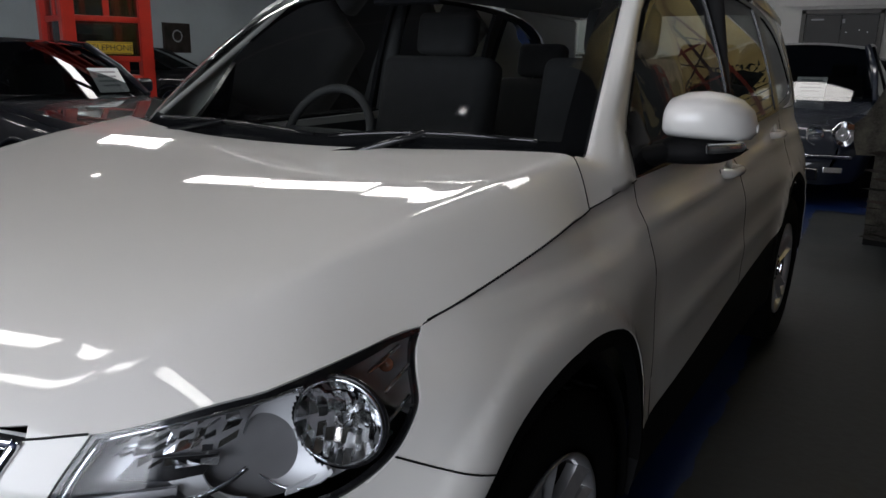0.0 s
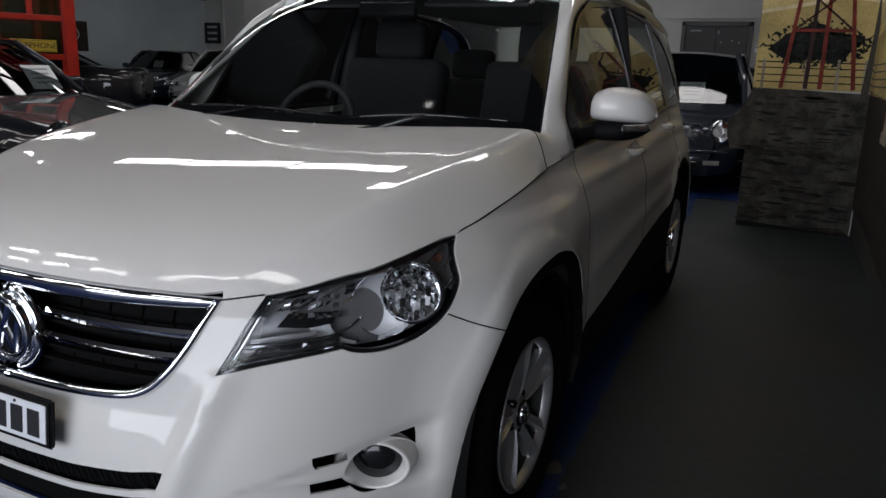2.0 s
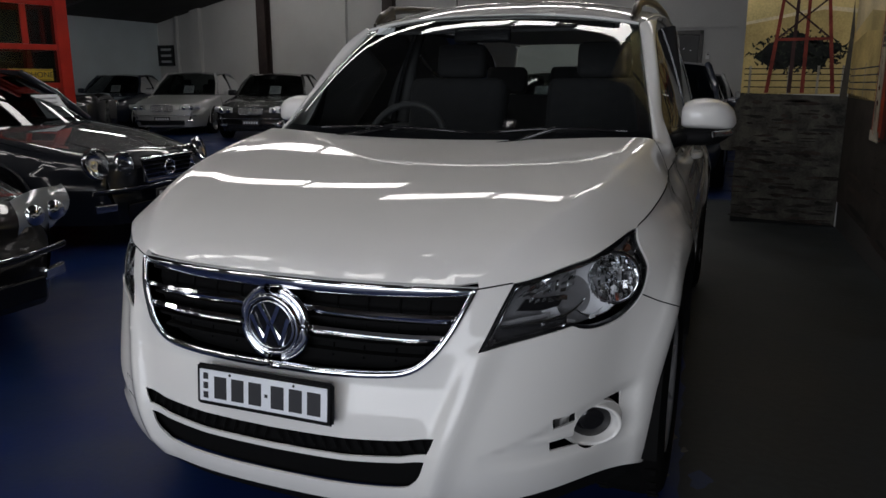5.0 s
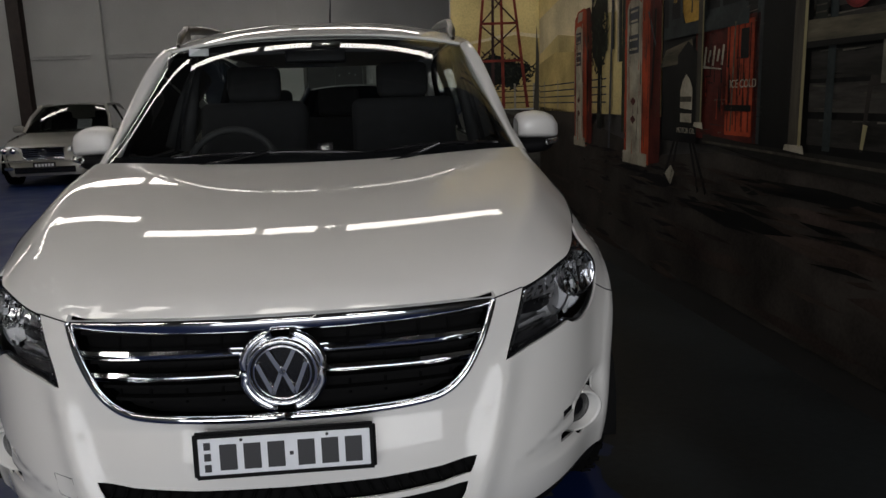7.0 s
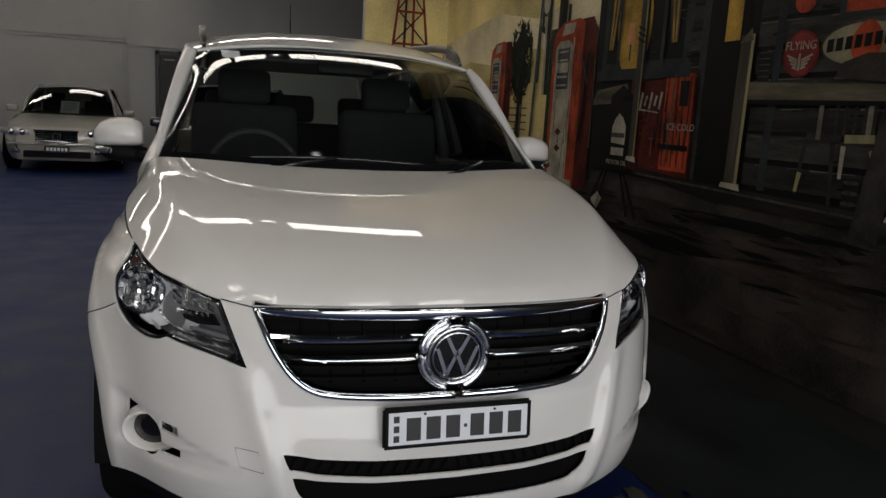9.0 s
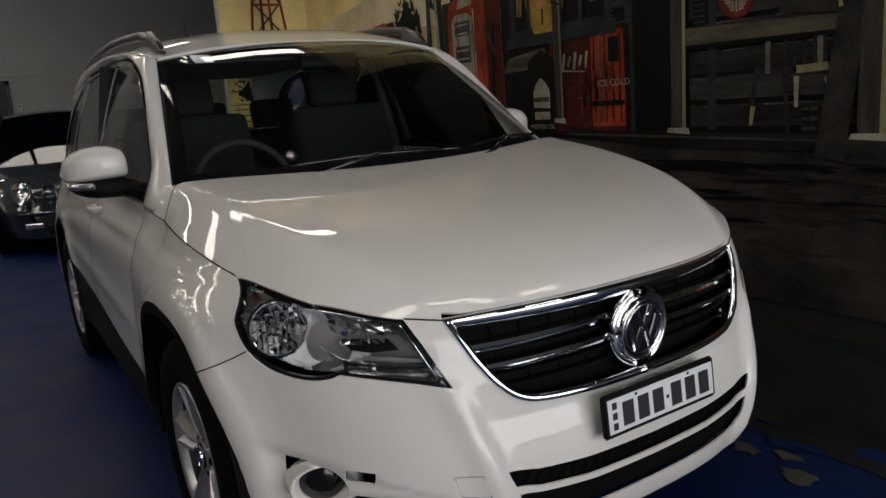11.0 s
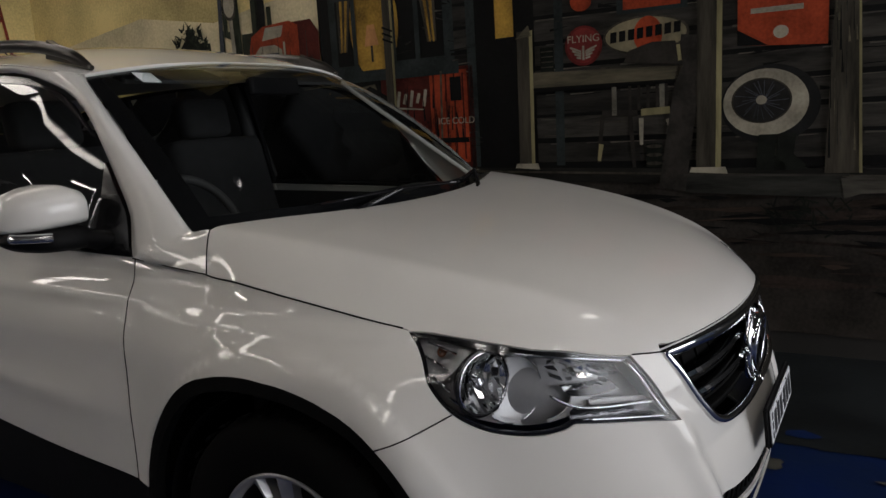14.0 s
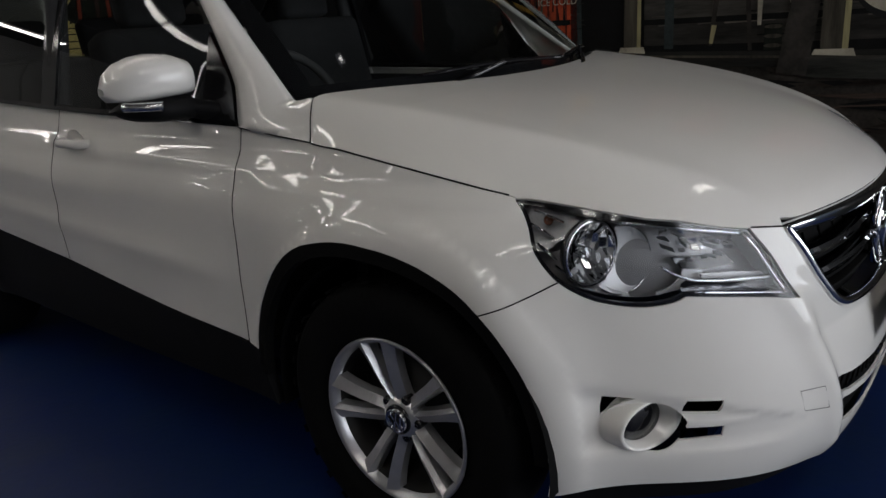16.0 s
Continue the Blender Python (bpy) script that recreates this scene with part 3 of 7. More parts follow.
TIP, TOPIN, LOWIN = (0.590, 0.892), (0.558, 0.816), (0.500, 0.667)
SEAM_A, SEAM_B = arch(HUB_Y, ARCH, 51.6, 51.6)[0], fx(0.812, 0.742)
lamp_top = crv([fx(*TOPIN), fx(0.64, 0.838), fx(0.73, 0.864), fy(*TIP)], 8)
lamp_back = crv([fy(*TIP), fx(0.8195, 0.838), fx(0.821, 0.788), SEAM_B, fx(0.790, 0.707), fx(0.763, 0.692), fx(0.732, 0.688), fx(0.704, 0.694), fx(0.687, 0.704)], 8)
lamp_low = crv([fx(0.687, 0.704), fx(0.60, 0.688), fx(*LOWIN)], 4)
lamp_in = [fx(0.500 + 0.058 * i / 8, 0.667 + 0.149 * i / 8) for i in range(9)]
LAMP = lines(lamp_top, lamp_back, lamp_low, lamp_in)

grille_side = crv([fx(0.482, 0.805), fx(0.466, 0.765), fx(0.440, 0.710), fx(0.402, 0.655), fx(0.355, 0.619), fx(0.29, 0.606), fx(0.15, 0.599), fx(0.0, 0.597)], 8)

SEAM = mat("panel_gap", (0.015, 0.015, 0.015), 0.9, spec=0.1)
car = thing("off_road_car", "glossy white compact off-road car, clean, parked on the floor", "car")


def both(fn):
    for sd in (1, -1):
        fn(sd)


# bonnet: one sheet across both sides
hx = [(0.482 * i / 14, float(hood_front(0.482 * i / 14)) + 0.004) for i in range(15)]
lamp_xy = [tuple(float(v) for v in wall(p[0], p[1])[:2]) for p in lamp_top]
edge_r = lines(hx, [tuple(float(v) for v in wall(*fx(x, z))[:2]) for x, z in ((0.486, 0.8065), (0.510, 0.810), (0.535, 0.8135))], [lamp_xy[0]], lamp_xy, crv([(p[0] - 0.001, p[1] + (0.003 if i == 0 else 0.0)) for i, p in enumerate(RIM[:-1])] + [(0.806, 1.138)], 5), crv([(0.806, 1.138), (0.781, 1.156), (0.752, 1.170)], 4),
               crv([(0.752, 1.170), (0.64, 1.122), (0.42, 1.045), (0.2, 1.002), (0.0, 0.990)], 8))
loop = edge_r + [np.array((-p[0], p[1])) for p in reversed(edge_r) if p[0] > 1e-6]


def hood_both(x, y):
    return (x, y, hood(np.abs(x), y)[2])


panel("bonnet", loop, hood_both, WHITE, car, step=0.016, flange=0.014)
# folded rear strip of the bonnet above the wipers
mesh_ob("cowl_panel", *(lambda r: ([p for q in r for p in q], [(i * 2, i * 2 + 1, i * 2 + 3, i * 2 + 2) for i in range(len(r) - 1)]))([((x, 0.992 + 0.16 * (abs(x) / 0.757) ** 2, 1.035 + 0.008 * abs(x)), (x, 1.03 + 0.17 * (abs(x) / 0.757) ** 2, 1.058)) for x in np.linspace(-0.75, 0.75, 25)]), BLACKP, car, "black plastic cowl below the windscreen")


def fenders(sd):
    top = crv([fy(y, z) for y, z in TOPLINE] + [fy(1.395, 1.010)], 6)
    back = crv([fy(1.395, 1.010), fy(1.383, 0.85), fy(1.376, 0.62), fy(1.376, 0.452)], 8)
    outer = lines(top, back, list(reversed(arch(HUB_Y, ARCH, 51.6, 168.0))), crv([SEAM_A, fy(0.545, 0.705), SEAM_B], 4), list(reversed(lamp_back[:25])))
    panel("front_wing", outer, wall, WHITE, car, step=0.018, side=sd)


both(fenders)


def wing_seams(sd):
    """The dark gaps round bonnet, wing and doors."""
    e = crv([(p[0] + 0.001, p[1] + (0.012 if i == 0 else 0.0)) for i, p in enumerate(RIM[:-1])] + [(0.807, 1.137)], 5)
    tube("bonnet_gap", [(sd * x, y, float(hood(x, y)[2]) + 0.0005) for x, y in e], 0.0022, SEAM, car, n=4)
    for line in ([(1.3975, 1.010), (1.3855, 0.85), (1.3785, 0.62), (1.3785, 0.456)], [(2.391, 1.040), (2.389, 0.88), (2.369, 0.70), (2.351, 0.545)], [(3.383, 1.072), (3.363, 0.92), (3.293, 0.79)]):
        pts = [wall(*fy(y, z)) for y, z in crv(line, 6)]
        tube("door_gap", [(sd * (float(p[0]) - 0.001), float(p[1]), float(p[2])) for p in pts], 0.0020, SEAM, car, n=4)


both(wing_seams)


def pillar_rows():
    """The front pillar's skin, from its foot to the roof: inner edge first."""
    yo = spl([0, 0.3, 0.6, 0.85, 1.0], [1.395, 1.49, 1.615, 1.775, 1.925])
    zo = spl([0, 0.3, 0.6, 0.85, 1.0], [1.012, 1.16, 1.322, 1.450, 1.497])
    rows = []
    for t in np.linspace(0.0, 1.0, 16):
        p, o = screen(1.0, t), green(float(yo(t)), float(zo(t)))
        a = Vector((float(p[0]) + 0.004, float(p[1]) + 0.004, float(p[2]) + 0.002))
        b = Vector((float(o[0]) + 0.004, float(o[1]), float(o[2])))
        row = []
        for q in np.linspace(0, 1, 9):
            bl = (1 - abs(2 * q - 1) ** 1.6) * 0.9
            row.append(a.lerp(b, q) + Vector((0.016, -0.012, 0.018)) * bl)
        rows.append(row)
    return rows


def quarter_cut(sd):
    """Corner sheet that carries the bonnet's flank on into the foot of the pillar."""
    foot = crv([(0.752, 1.172), (0.781, 1.158), (0.806, 1.140)], 20)
    top = pillar_rows()
    n = len(top[0])
    ends = []
    for k in range(n):
        x, y = foot[round(k * (len(foot) - 1) / (n - 1))]
        z = float(hood(x, y)[2])
        ends.append(Vector((x, y, z)))
    rows = []
    for u in np.linspace(0, 1, 14):
        h = (2 * u ** 3 - 3 * u * u + 1, u ** 3 - 2 * u * u + u, 3 * u * u - 2 * u ** 3, u ** 3 - u * u)
        row = []
        for k in range(n):
            e, f = ends[k], top[0][k]
            span = (f - e).length
            x, y, z = e
            go = Vector((0.0, 0.03, float(hood_base(x, y + 0.03) - hood_base(x, y)))).normalized() * span
            up = (top[1][k] - f).normalized() * span * 0.8
            if k == n - 1:
                go, up = (f - e) + Vector((0.012, 0, 0)), (f - e) - Vector((0.012, 0, 0))
            p = e * h[0] + go * h[1] + f * h[2] + up * h[3]
            row.append((sd * p.x, p.y, p.z))
        rows.append(row[::-1] if sd > 0 else row)
    loft("pillar_foot", rows, WHITE, car)
    tube("bonnet_gap", [(sd * p.x, p.y, p.z - 0.0008) for p in ends], 0.0018, SEAM, car, n=4)
    low = [rows[i][0 if sd > 0 else -1] for i in range(14)]
    tube("wing_gap", [(x + sd * 0.0005, y, z) for x, y, z in low], 0.0018, SEAM, car, n=4)
    nose = [wall(*fx(x, z)) for x, z in crv([(0.484, 0.8045), (0.510, 0.8085), (0.535, 0.8125), (0.556, 0.8155)], 4)]
    tube("bonnet_gap", [(sd * float(p[0]), float(p[1]) - 0.001, float(p[2]) + 0.001) for p in nose], 0.0018, SEAM, car, n=4)
    sm = [wall(*q) for q in crv([SEAM_A, fy(0.545, 0.705), SEAM_B], 6)]
    tube("bumper_gap", [(sd * (float(p[0]) + 0.0005), float(p[1]) - 0.0005, float(p[2])) for p in sm], 0.0016, SEAM, car, n=4)


both(quarter_cut)

# ---- front bumper: nose band, corners and lower lip in one sheet each side ----
FOG = (0.735, 0.434)
slot1 = lines([fx(0.0, 0.446), fx(0.2, 0.449), fx(0.34, 0.457), fx(0.418, 0.470)], [fx(0.418, 0.470), fx(0.412, 0.452), fx(0.402, 0.431)], [fx(0.402, 0.431), fx(0.34, 0.416), fx(0.2, 0.405), fx(0.0, 0.402)])
slot2 = lines([fx(0.0, 0.388), fx(0.2, 0.391), fx(0.34, 0.401), fx(0.396, 0.411)], crv([fx(0.396, 0.411), fx(0.384, 0.375), fx(0.364, 0.347), fx(0.330, 0.329), fx(0.2, 0.321), fx(0.0, 0.318)], 6))
fog_hole = [fx(*FOG) + np.array((0.064 * math.cos(a), 0.053 * math.sin(a))) for a in np.linspace(0, 2 * math.pi, 40, endpoint=False)]
slit_a = [fx(0.658, 0.489), fx(0.702, 0.492), fx(0.702, 0.464), fx(0.659, 0.460)]
slit_b = [fx(0.652, 0.430), fx(0.700, 0.430), fx(0.704, 0.402), fx(0.652, 0.406)]
slit_c = [fx(*FOG) + np.array(d) for d in ((0.030, 0.064), (0.086, 0.070), (0.086, 0.028), (0.066, 0.044))]


def recess(s, z):
    """The wall with the scooped lamp recess in the bumper corner."""
    x, y, zz = wall(s, z)
    u = (x - 0.500) / 0.330
    v = (z - (0.438 + 0.05 * (u - 0.7))) / (0.012 + 0.060 * np.clip(u, 0, 1))
    w = np.clip(u, 0, 1) * (lambda q: q * q * (3 - 2 * q))(np.clip((1.06 - u) / 0.22, 0, 1)) / (1 + np.exp((np.abs(v) - 1) * 9))
    rib = np.exp(-((z - 0.441) / 0.012) ** 2) * np.clip(1.0 - np.abs(u - 0.45) / 0.35, 0, 1)
    return x, y + 0.028 * w - 0.016 * w * rib, zz


def bumper(sd):
    under = crv([fx(0.0, 0.262), fx(0.3, 0.267), fx(0.55, 0.285), fx(0.70, 0.297), fy(0.42, 0.290), fy(0.500, 0.268)], 8)
    rear = [fy(0.500, 0.268), fy(0.488, 0.315)] + arch(HUB_Y, ARCH, 3.0, 51.6, 18)
    seam = crv([SEAM_A, fy(0.545, 0.705), SEAM_B], 4)
    lb = [p for p in lamp_back if p[1] <= 0.7425]
    # open along the middle: half the slots are cut as notches
    mid = lines(under, rear, seam, lb, lamp_low, lamp_in, [fx(0.556, 0.818), fx(0.520, 0.812), fx(0.484, 0.806)], grille_side, [fx(0.0, 0.597), fx(0.0, 0.446)], slot1, [fx(0.0, 0.402), fx(0.0, 0.388)], slot2, [fx(0.0, 0.318), fx(0.0, 0.262)])
    panel("front_bumper", mid, recess, WHITE, car, step=0.014, side=sd, holes=[fog_hole, slit_a, slit_b, slit_c], flange=0.006)


both(bumper)


def front_black(sd):
    # black floor behind the slots, the lamp recess and the grille
    panel("intake_mesh", lines([fx(0, 0.46), fx(0.435, 0.48), fx(0.40, 0.32), fx(0, 0.305)]), wall, PITCH, car, "black plastic intake grid", side=sd, lift=-0.022, flange=0, step=0.03)
    panel("fog_backing", lines([fx(0.57, 0.53), fx(0.83, 0.54), fx(0.83, 0.37), fx(0.57, 0.37)]), wall, PITCH, car, "black recess", side=sd, lift=-0.080, flange=0, step=0.03)
    low = crv([fx(0.0, 0.258), fx(0.3, 0.263), fx(0.55, 0.281), fx(0.70, 0.293), fy(0.47, 0.275)], 8)
    panel("lower_lip", lines(low, [fy(0.48, 0.235), fx(0.70, 0.235), fx(0.5, 0.215), fx(0.0, 0.20)]), wall, BLACKP, car, "black plastic lower lip", side=sd, lift=-0.012, step=0.025)
    # fine honeycomb bars of the upper slot
    for k in range(13):
        x0 = 0.012 + k * 0.031
        z0 = 0.424 + 0.020 * (x0 / 0.42) ** 2
        a, b = (wall(*fx(x0, z0 + 0.017)), wall(*fx(x0 + 0.014, z0 - 0.017)))
        tube("intake_bar", [(sd * a[0], a[1] + 0.010, a[2]), (sd * b[0], b[1] + 0.010, b[2])], 0.003, PITCH, car, n=4)


both(front_black)


def fog_lamp(sd):
    c = wall(*fx(FOG[0], FOG[1]))
    ax = Vector((0.42, -0.907, 0.0)).normalized()
    base = Vector((c[0] - 0.010, c[1] + 0.033, FOG[1]))
    side_v = Vector((0.907, 0.42, 0)).normalized()
    rings = [(0.078, 0.036), (0.072, 0.012), (0.0675, -0.006), (0.066, -0.014), (0.062, -0.016), (0.058, -0.010), (0.047, 0.034), (0.044, 0.038)]
    lean = lambda r: 0.004 - 0.008 * min(1.0, max(0.0, (r - 0.047) / 0.019))
    wide = lambda r: (1.0 + 0.22 * min(1.0, max(0.0, (r - 0.045) / 0.02))) * r
    rows = [[(sd * (base - ax * d + side_v * (wide(r) * math.cos(a) + lean(r)))[0], (base - ax * d + side_v * (wide(r) * math.cos(a) + lean(r)))[1], base.z + r * 0.82 * math.sin(a)) for a in np.linspace(0, 2 * math.pi, 40, endpoint=False)] for r, d in rings]
    ring = loft("fog_lamp", rows, WHITE, car, "white ring round a dark fog lamp", closed=True)
    disc = [[(sd * (base - ax * d + side_v * (r * math.cos(a) + 0.004))[0], (base - ax * d + side_v * (r * math.cos(a)))[1], base.z + 0.002 + r * 0.86 * math.sin(a)) for a in np.linspace(0, 2 * math.pi, 32, endpoint=False)] for r, d in ((0.054, 0.020), (0.050, 0.012), (0.02, 0.007), (0.001, 0.0065))]
    loft("fog_cover", disc, GLOSSB, ring, "dark round cover", closed=True)


both(fog_lamp)
# towing cover outline on one corner
tow = [fx(0.476, 0.476), fx(0.527, 0.477), fx(0.516, 0.431), fx(0.463, 0.424)]
for a, b in zip(tow, tow[1:] + tow[:1]):
    pa, pb = wall(*a), wall(*b)
    tube("tow_cover_gap", [(-pa[0], pa[1] - 0.0002, pa[2]), (-pb[0], pb[1] + 0.0002, pb[2])], 0.0006, SEAM, car, n=4)

# ---- grille ----
grille = new("radiator_grille")
grille.parent = car
tagged(grille, "black grille with chrome frame and bars")


def on_wall(x, z, out=0.0):
    p = wall(*fx(abs(x), z))
    return (math.copysign(p[0], x) if x else 0.0, p[1] - out, p[2])


gl = [(x, z) for x, z in [(0.0, 0.812), (0.25, 0.809), (0.478, 0.802), (0.462, 0.765), (0.436, 0.710), (0.398, 0.655), (0.350, 0.622), (0.29, 0.609), (0.15, 0.602), (0.0, 0.600)]]


def grille_back(sd):
    panel("grille_backing", lines([fx(*p) for p in gl]), wall, PITCH, grille, side=sd, lift=-0.045, flange=0, step=0.03)
    # top bar, broad and bright
    rows = []
    for x in np.linspace(0.0, 0.484, 25):
        zt = 0.8195 - 0.0125 * (x / 0.482) ** 2
        f = x / 0.484
        h = 0.034 - 0.012 * f ** 3
        yy = float(hood_front(x)) - 0.004
        rows.append([(sd * x, yy + 0.012, zt), (sd * x, yy - 0.004, zt - 0.002), (sd * x, yy - 0.007, zt - 0.3 * h), (sd * x, yy - 0.004, zt - 0.8 * h), (sd * x, yy + 0.004, zt - h), (sd * x, yy + 0.03, zt - h)])
    loft("top_bar", rows if sd > 0 else rows[::-1], CHROME, grille, "broad chrome top bar")
    pts = [(sd * p[0], p[1] - 0.002, p[2]) for p in (wall(*q) for q in crv([fx(0.479, 0.803), fx(0.462, 0.762), fx(0.436, 0.708), fx(0.398, 0.654), fx(0.352, 0.620), fx(0.288, 0.607), fx(0.15, 0.600), fx(0.0, 0.598)], 6))]
    tube("frame", pts, [0.0075 + 0.004 * i / len(pts) for i in range(len(pts))], CHROME, grille, "chrome frame", n=10)
    for z0, x1 in ((0.741, 0.446), (0.695, 0.424)):
        rows = []
        for x in np.linspace(0.070, x1, 18):
            z = z0 - 0.004 * (x / 0.44)
            p = on_wall(x, z)
            h = 0.0095
            k = 0.006 * (1 if x > 0.1 else 2.0)
            rows.append([(sd * x, p[1] + 0.03, z + h), (sd * x, p[1] + 0.008, z + h), (sd * x, p[1] + 0.004 - k * 0.3, z + 0.002), (sd * x, p[1] + 0.008, z - h), (sd * x, p[1] + 0.03, z - h)])
        loft("chrome_bar", rows if sd > 0 else rows[::-1], CHROME, grille, "chrome cross bar", smooth=False)
    for z0, x1 in ((0.778, 0.455), (0.718, 0.432), (0.668, 0.402), (0.640, 0.375)):
        rows = []
        for x in np.linspace(0.05, x1, 12):
            p = on_wall(x, z0)
            rows.append([(sd * x, p[1] + 0.05, z0 + 0.004), (sd * x, p[1] + 0.022, z0 + 0.004), (sd * x, p[1] + 0.022, z0 - 0.003), (sd * x, p[1] + 0.05, z0 - 0.004)])
        loft("black_slat", rows if sd > 0 else rows[::-1], PITCH, grille, smooth=False)
    for x in (0.14, 0.22, 0.30, 0.37):
        tube("black_rib", [on_wall(sd * x, 0.79, -0.04), on_wall(sd * x, 0.625, -0.04)], 0.003, PITCH, grille, n=4)


both(grille_back)


def emblem(parent, centre, r, facing, tilt=0.0, name="badge"):
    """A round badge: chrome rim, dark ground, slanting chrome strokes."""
    m = centre
    prof = [(r * 1.0, 0.016), (r * 1.0, 0.003), (r * 0.97, -0.004), (r * 0.93, -0.007), (r * 0.87, -0.003), (r * 0.85, 0.002)]
    vs, fs = lathe(prof, 48)
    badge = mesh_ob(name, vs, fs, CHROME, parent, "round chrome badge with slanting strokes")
    badge.matrix_basis = m
    vs, fs = lathe([(r * 0.86, 0.002), (r * 0.5, 0.0), (0.0005, -0.001)], 40)
    g = mesh_ob("ground", vs, fs, GLOSSB, badge, "black ground")
    vs, fs = lathe([(r * 0.80, 0.0005), (r * 0.785, -0.004), (r * 0.755, -0.004), (r * 0.74, 0.0005)], 40)
    mesh_ob("inner_ring", vs, fs, CHROME, badge)
    w = r * 0.085
    for (y0, z0), (y1, z1) in (((-0.36, 0.68), (0.0, -0.02)), ((0.36, 0.68), (0.0, -0.02)), ((-0.66, 0.30), (-0.30, -0.60)), ((0.66, 0.30), (0.30, -0.60)), ((-0.30, -0.60), (0.0, 0.12)), ((0.30, -0.60), (0.0, 0.12))):
        a, b = Vector((0, y0 * r, z0 * r)), Vector((0, y1 * r, z1 * r))
        d = (b - a).normalized()
        n = Vector((0, -d.z, d.y)) * w
        top = Vector((-0.006, 0, 0))
        v = [a + n, b + n, b - n, a - n, a + n * 0.7 + top, b + n * 0.7 + top, b - n * 0.7 + top, a - n * 0.7 + top]
        mesh_ob("stroke", v, [(4, 5, 6, 7), (0, 1, 5, 4), (1, 2, 6, 5), (2, 3, 7, 6), (3, 0, 4, 7)], CHROME, badge, smooth=False)
    return badge


emblem(grille, pose(0, 0.034, 0.699, 0, 0, 90) @ pose(0, 0, 0, 0, -4, 0), 0.079, None)
for sd in (1, -1):
    # cups that carry the bars round the badge
    tube("badge_surround", [(0.088 * math.cos(a) * sd, 0.050, 0.699 + 0.088 * math.sin(a)) for a in np.linspace(-1.35, 1.35, 16)], 0.011, CHROME, grille, "chrome surround", n=8)

# ---- number plate ----
plate = new("number_plate")
plate.parent = car
tagged(plate, "white number plate with black characters in a black frame")
plate.matrix_basis = pose(0, -0.014, 0.541, -5, 0, 0)
bmf = bmesh.new()
bmesh.ops.create_cube(bmf, size=1.0, matrix=Matrix.Diagonal((0.386, 0.014, 0.104, 1)))
bmesh.ops.bevel(bmf, geom=bmf.edges[:], offset=0.006, segments=3, affect="EDGES")
part("plate_frame", bmf, BLACKP, plate, "black plastic frame", smooth=True, angle=40)
box_part("plate_sheet", (0.360, 0.004, 0.080), (0.0, -0.0075, 0.0), PLATEW, plate, "white enamel sheet", 0.0015)
for i, x in enumerate((-0.118, -0.068, -0.018, 0.045, 0.095, 0.145)):
    box_part("character_bar", (0.036, 0.0015, 0.056), (x, -0.010, -0.002), INK, plate, bevel=0.0004, seg=1)
box_part("character_bar", (0.008, 0.0015, 0.008), (0.014, -0.010, -0.002), INK, plate)
for z in (0.024, 0.0, -0.024):
    box_part("character_bar", (0.014, 0.0015, 0.016), (-0.161, -0.010, z), INK, plate)
for x in (-0.09, 0.09):
    bms = bmesh.new()
    bmesh.ops.create_cone(bms, cap_ends=True, segments=12, radius1=0.004, radius2=0.003, depth=0.003, matrix=pose(x, -0.010, 0.034, 90, 0, 0))
    part("screw", bms, INK, plate)


# ---- headlights ----
def inset(loop, d):
    """The same outline, d further in all round."""
    L = np.array(even(lines(loop), 0.012))
    t = np.roll(L, -2, 0) - np.roll(L, 2, 0)
    n = np.stack([-t[:, 1], t[:, 0]], 1) / (np.linalg.norm(t, axis=1)[:, None] + 1e-9)
    if np.sum((L.mean(0) - L) * n) < 0:
        n = -n
    return [p for p in L + n * d]


def lamp_pt(x, z, sd, depth):
    """A point depth behind the lens at the given front view place."""
    p = wall(*fx(x, z))
    return Vector((sd * (p[0] - depth * 0.35), p[1] + depth * 0.94, p[2]))


def bowl(name, c, ax, r, depth, material, parent, label, n=36, cut=None):
    """A round cup that opens along ax; cut (centre, axis, radius) leaves room for another."""
    ax = ax.normalized()
    u = ax.cross(Vector((0, 0, 1))).normalized()
    v = u.cross(ax)
    vs = []
    for q in np.linspace(0, 1, 13):
        rr, dd = r * math.cos(q * math.pi / 2) + 0.001, depth * math.sin(q * math.pi / 2)
        vs += [c - ax * dd + u * (rr * math.cos(a)) + v * (rr * math.sin(a)) for a in np.linspace(0, 2 * math.pi, n, endpoint=False)]
    fs = []
    for i in range(12):
        for k in range(n):
            f = (i * n + k, i * n + (k + 1) % n, (i + 1) * n + (k + 1) % n, (i + 1) * n + k)
            if cut:
                m = sum((vs[w] for w in f), Vector()) / 4 - cut[0]
                if (m - cut[1] * m.dot(cut[1])).length < cut[2]:
                    continue
            fs.append(f)
    return mesh_ob(name, [tuple(p) for p in vs], fs, material, parent, label)


def ringlet(name, c, ax, r, thick, material, parent, label="", arc=(0, 2 * math.pi), sy=1.0):
    ax = ax.normalized()
    u = ax.cross(Vector((0, 0, 1))).normalized()
    v = u.cross(ax)
    full = abs(arc[1] - arc[0]) > 6.28
    pts = [c + u * (r * math.cos(a)) + v * (r * sy * math.sin(a)) for a in np.linspace(arc[0], arc[1], 36, endpoint=not full)]
    return tube(name, pts, thick, material, parent, label, n=6, closed=full, up=ax)


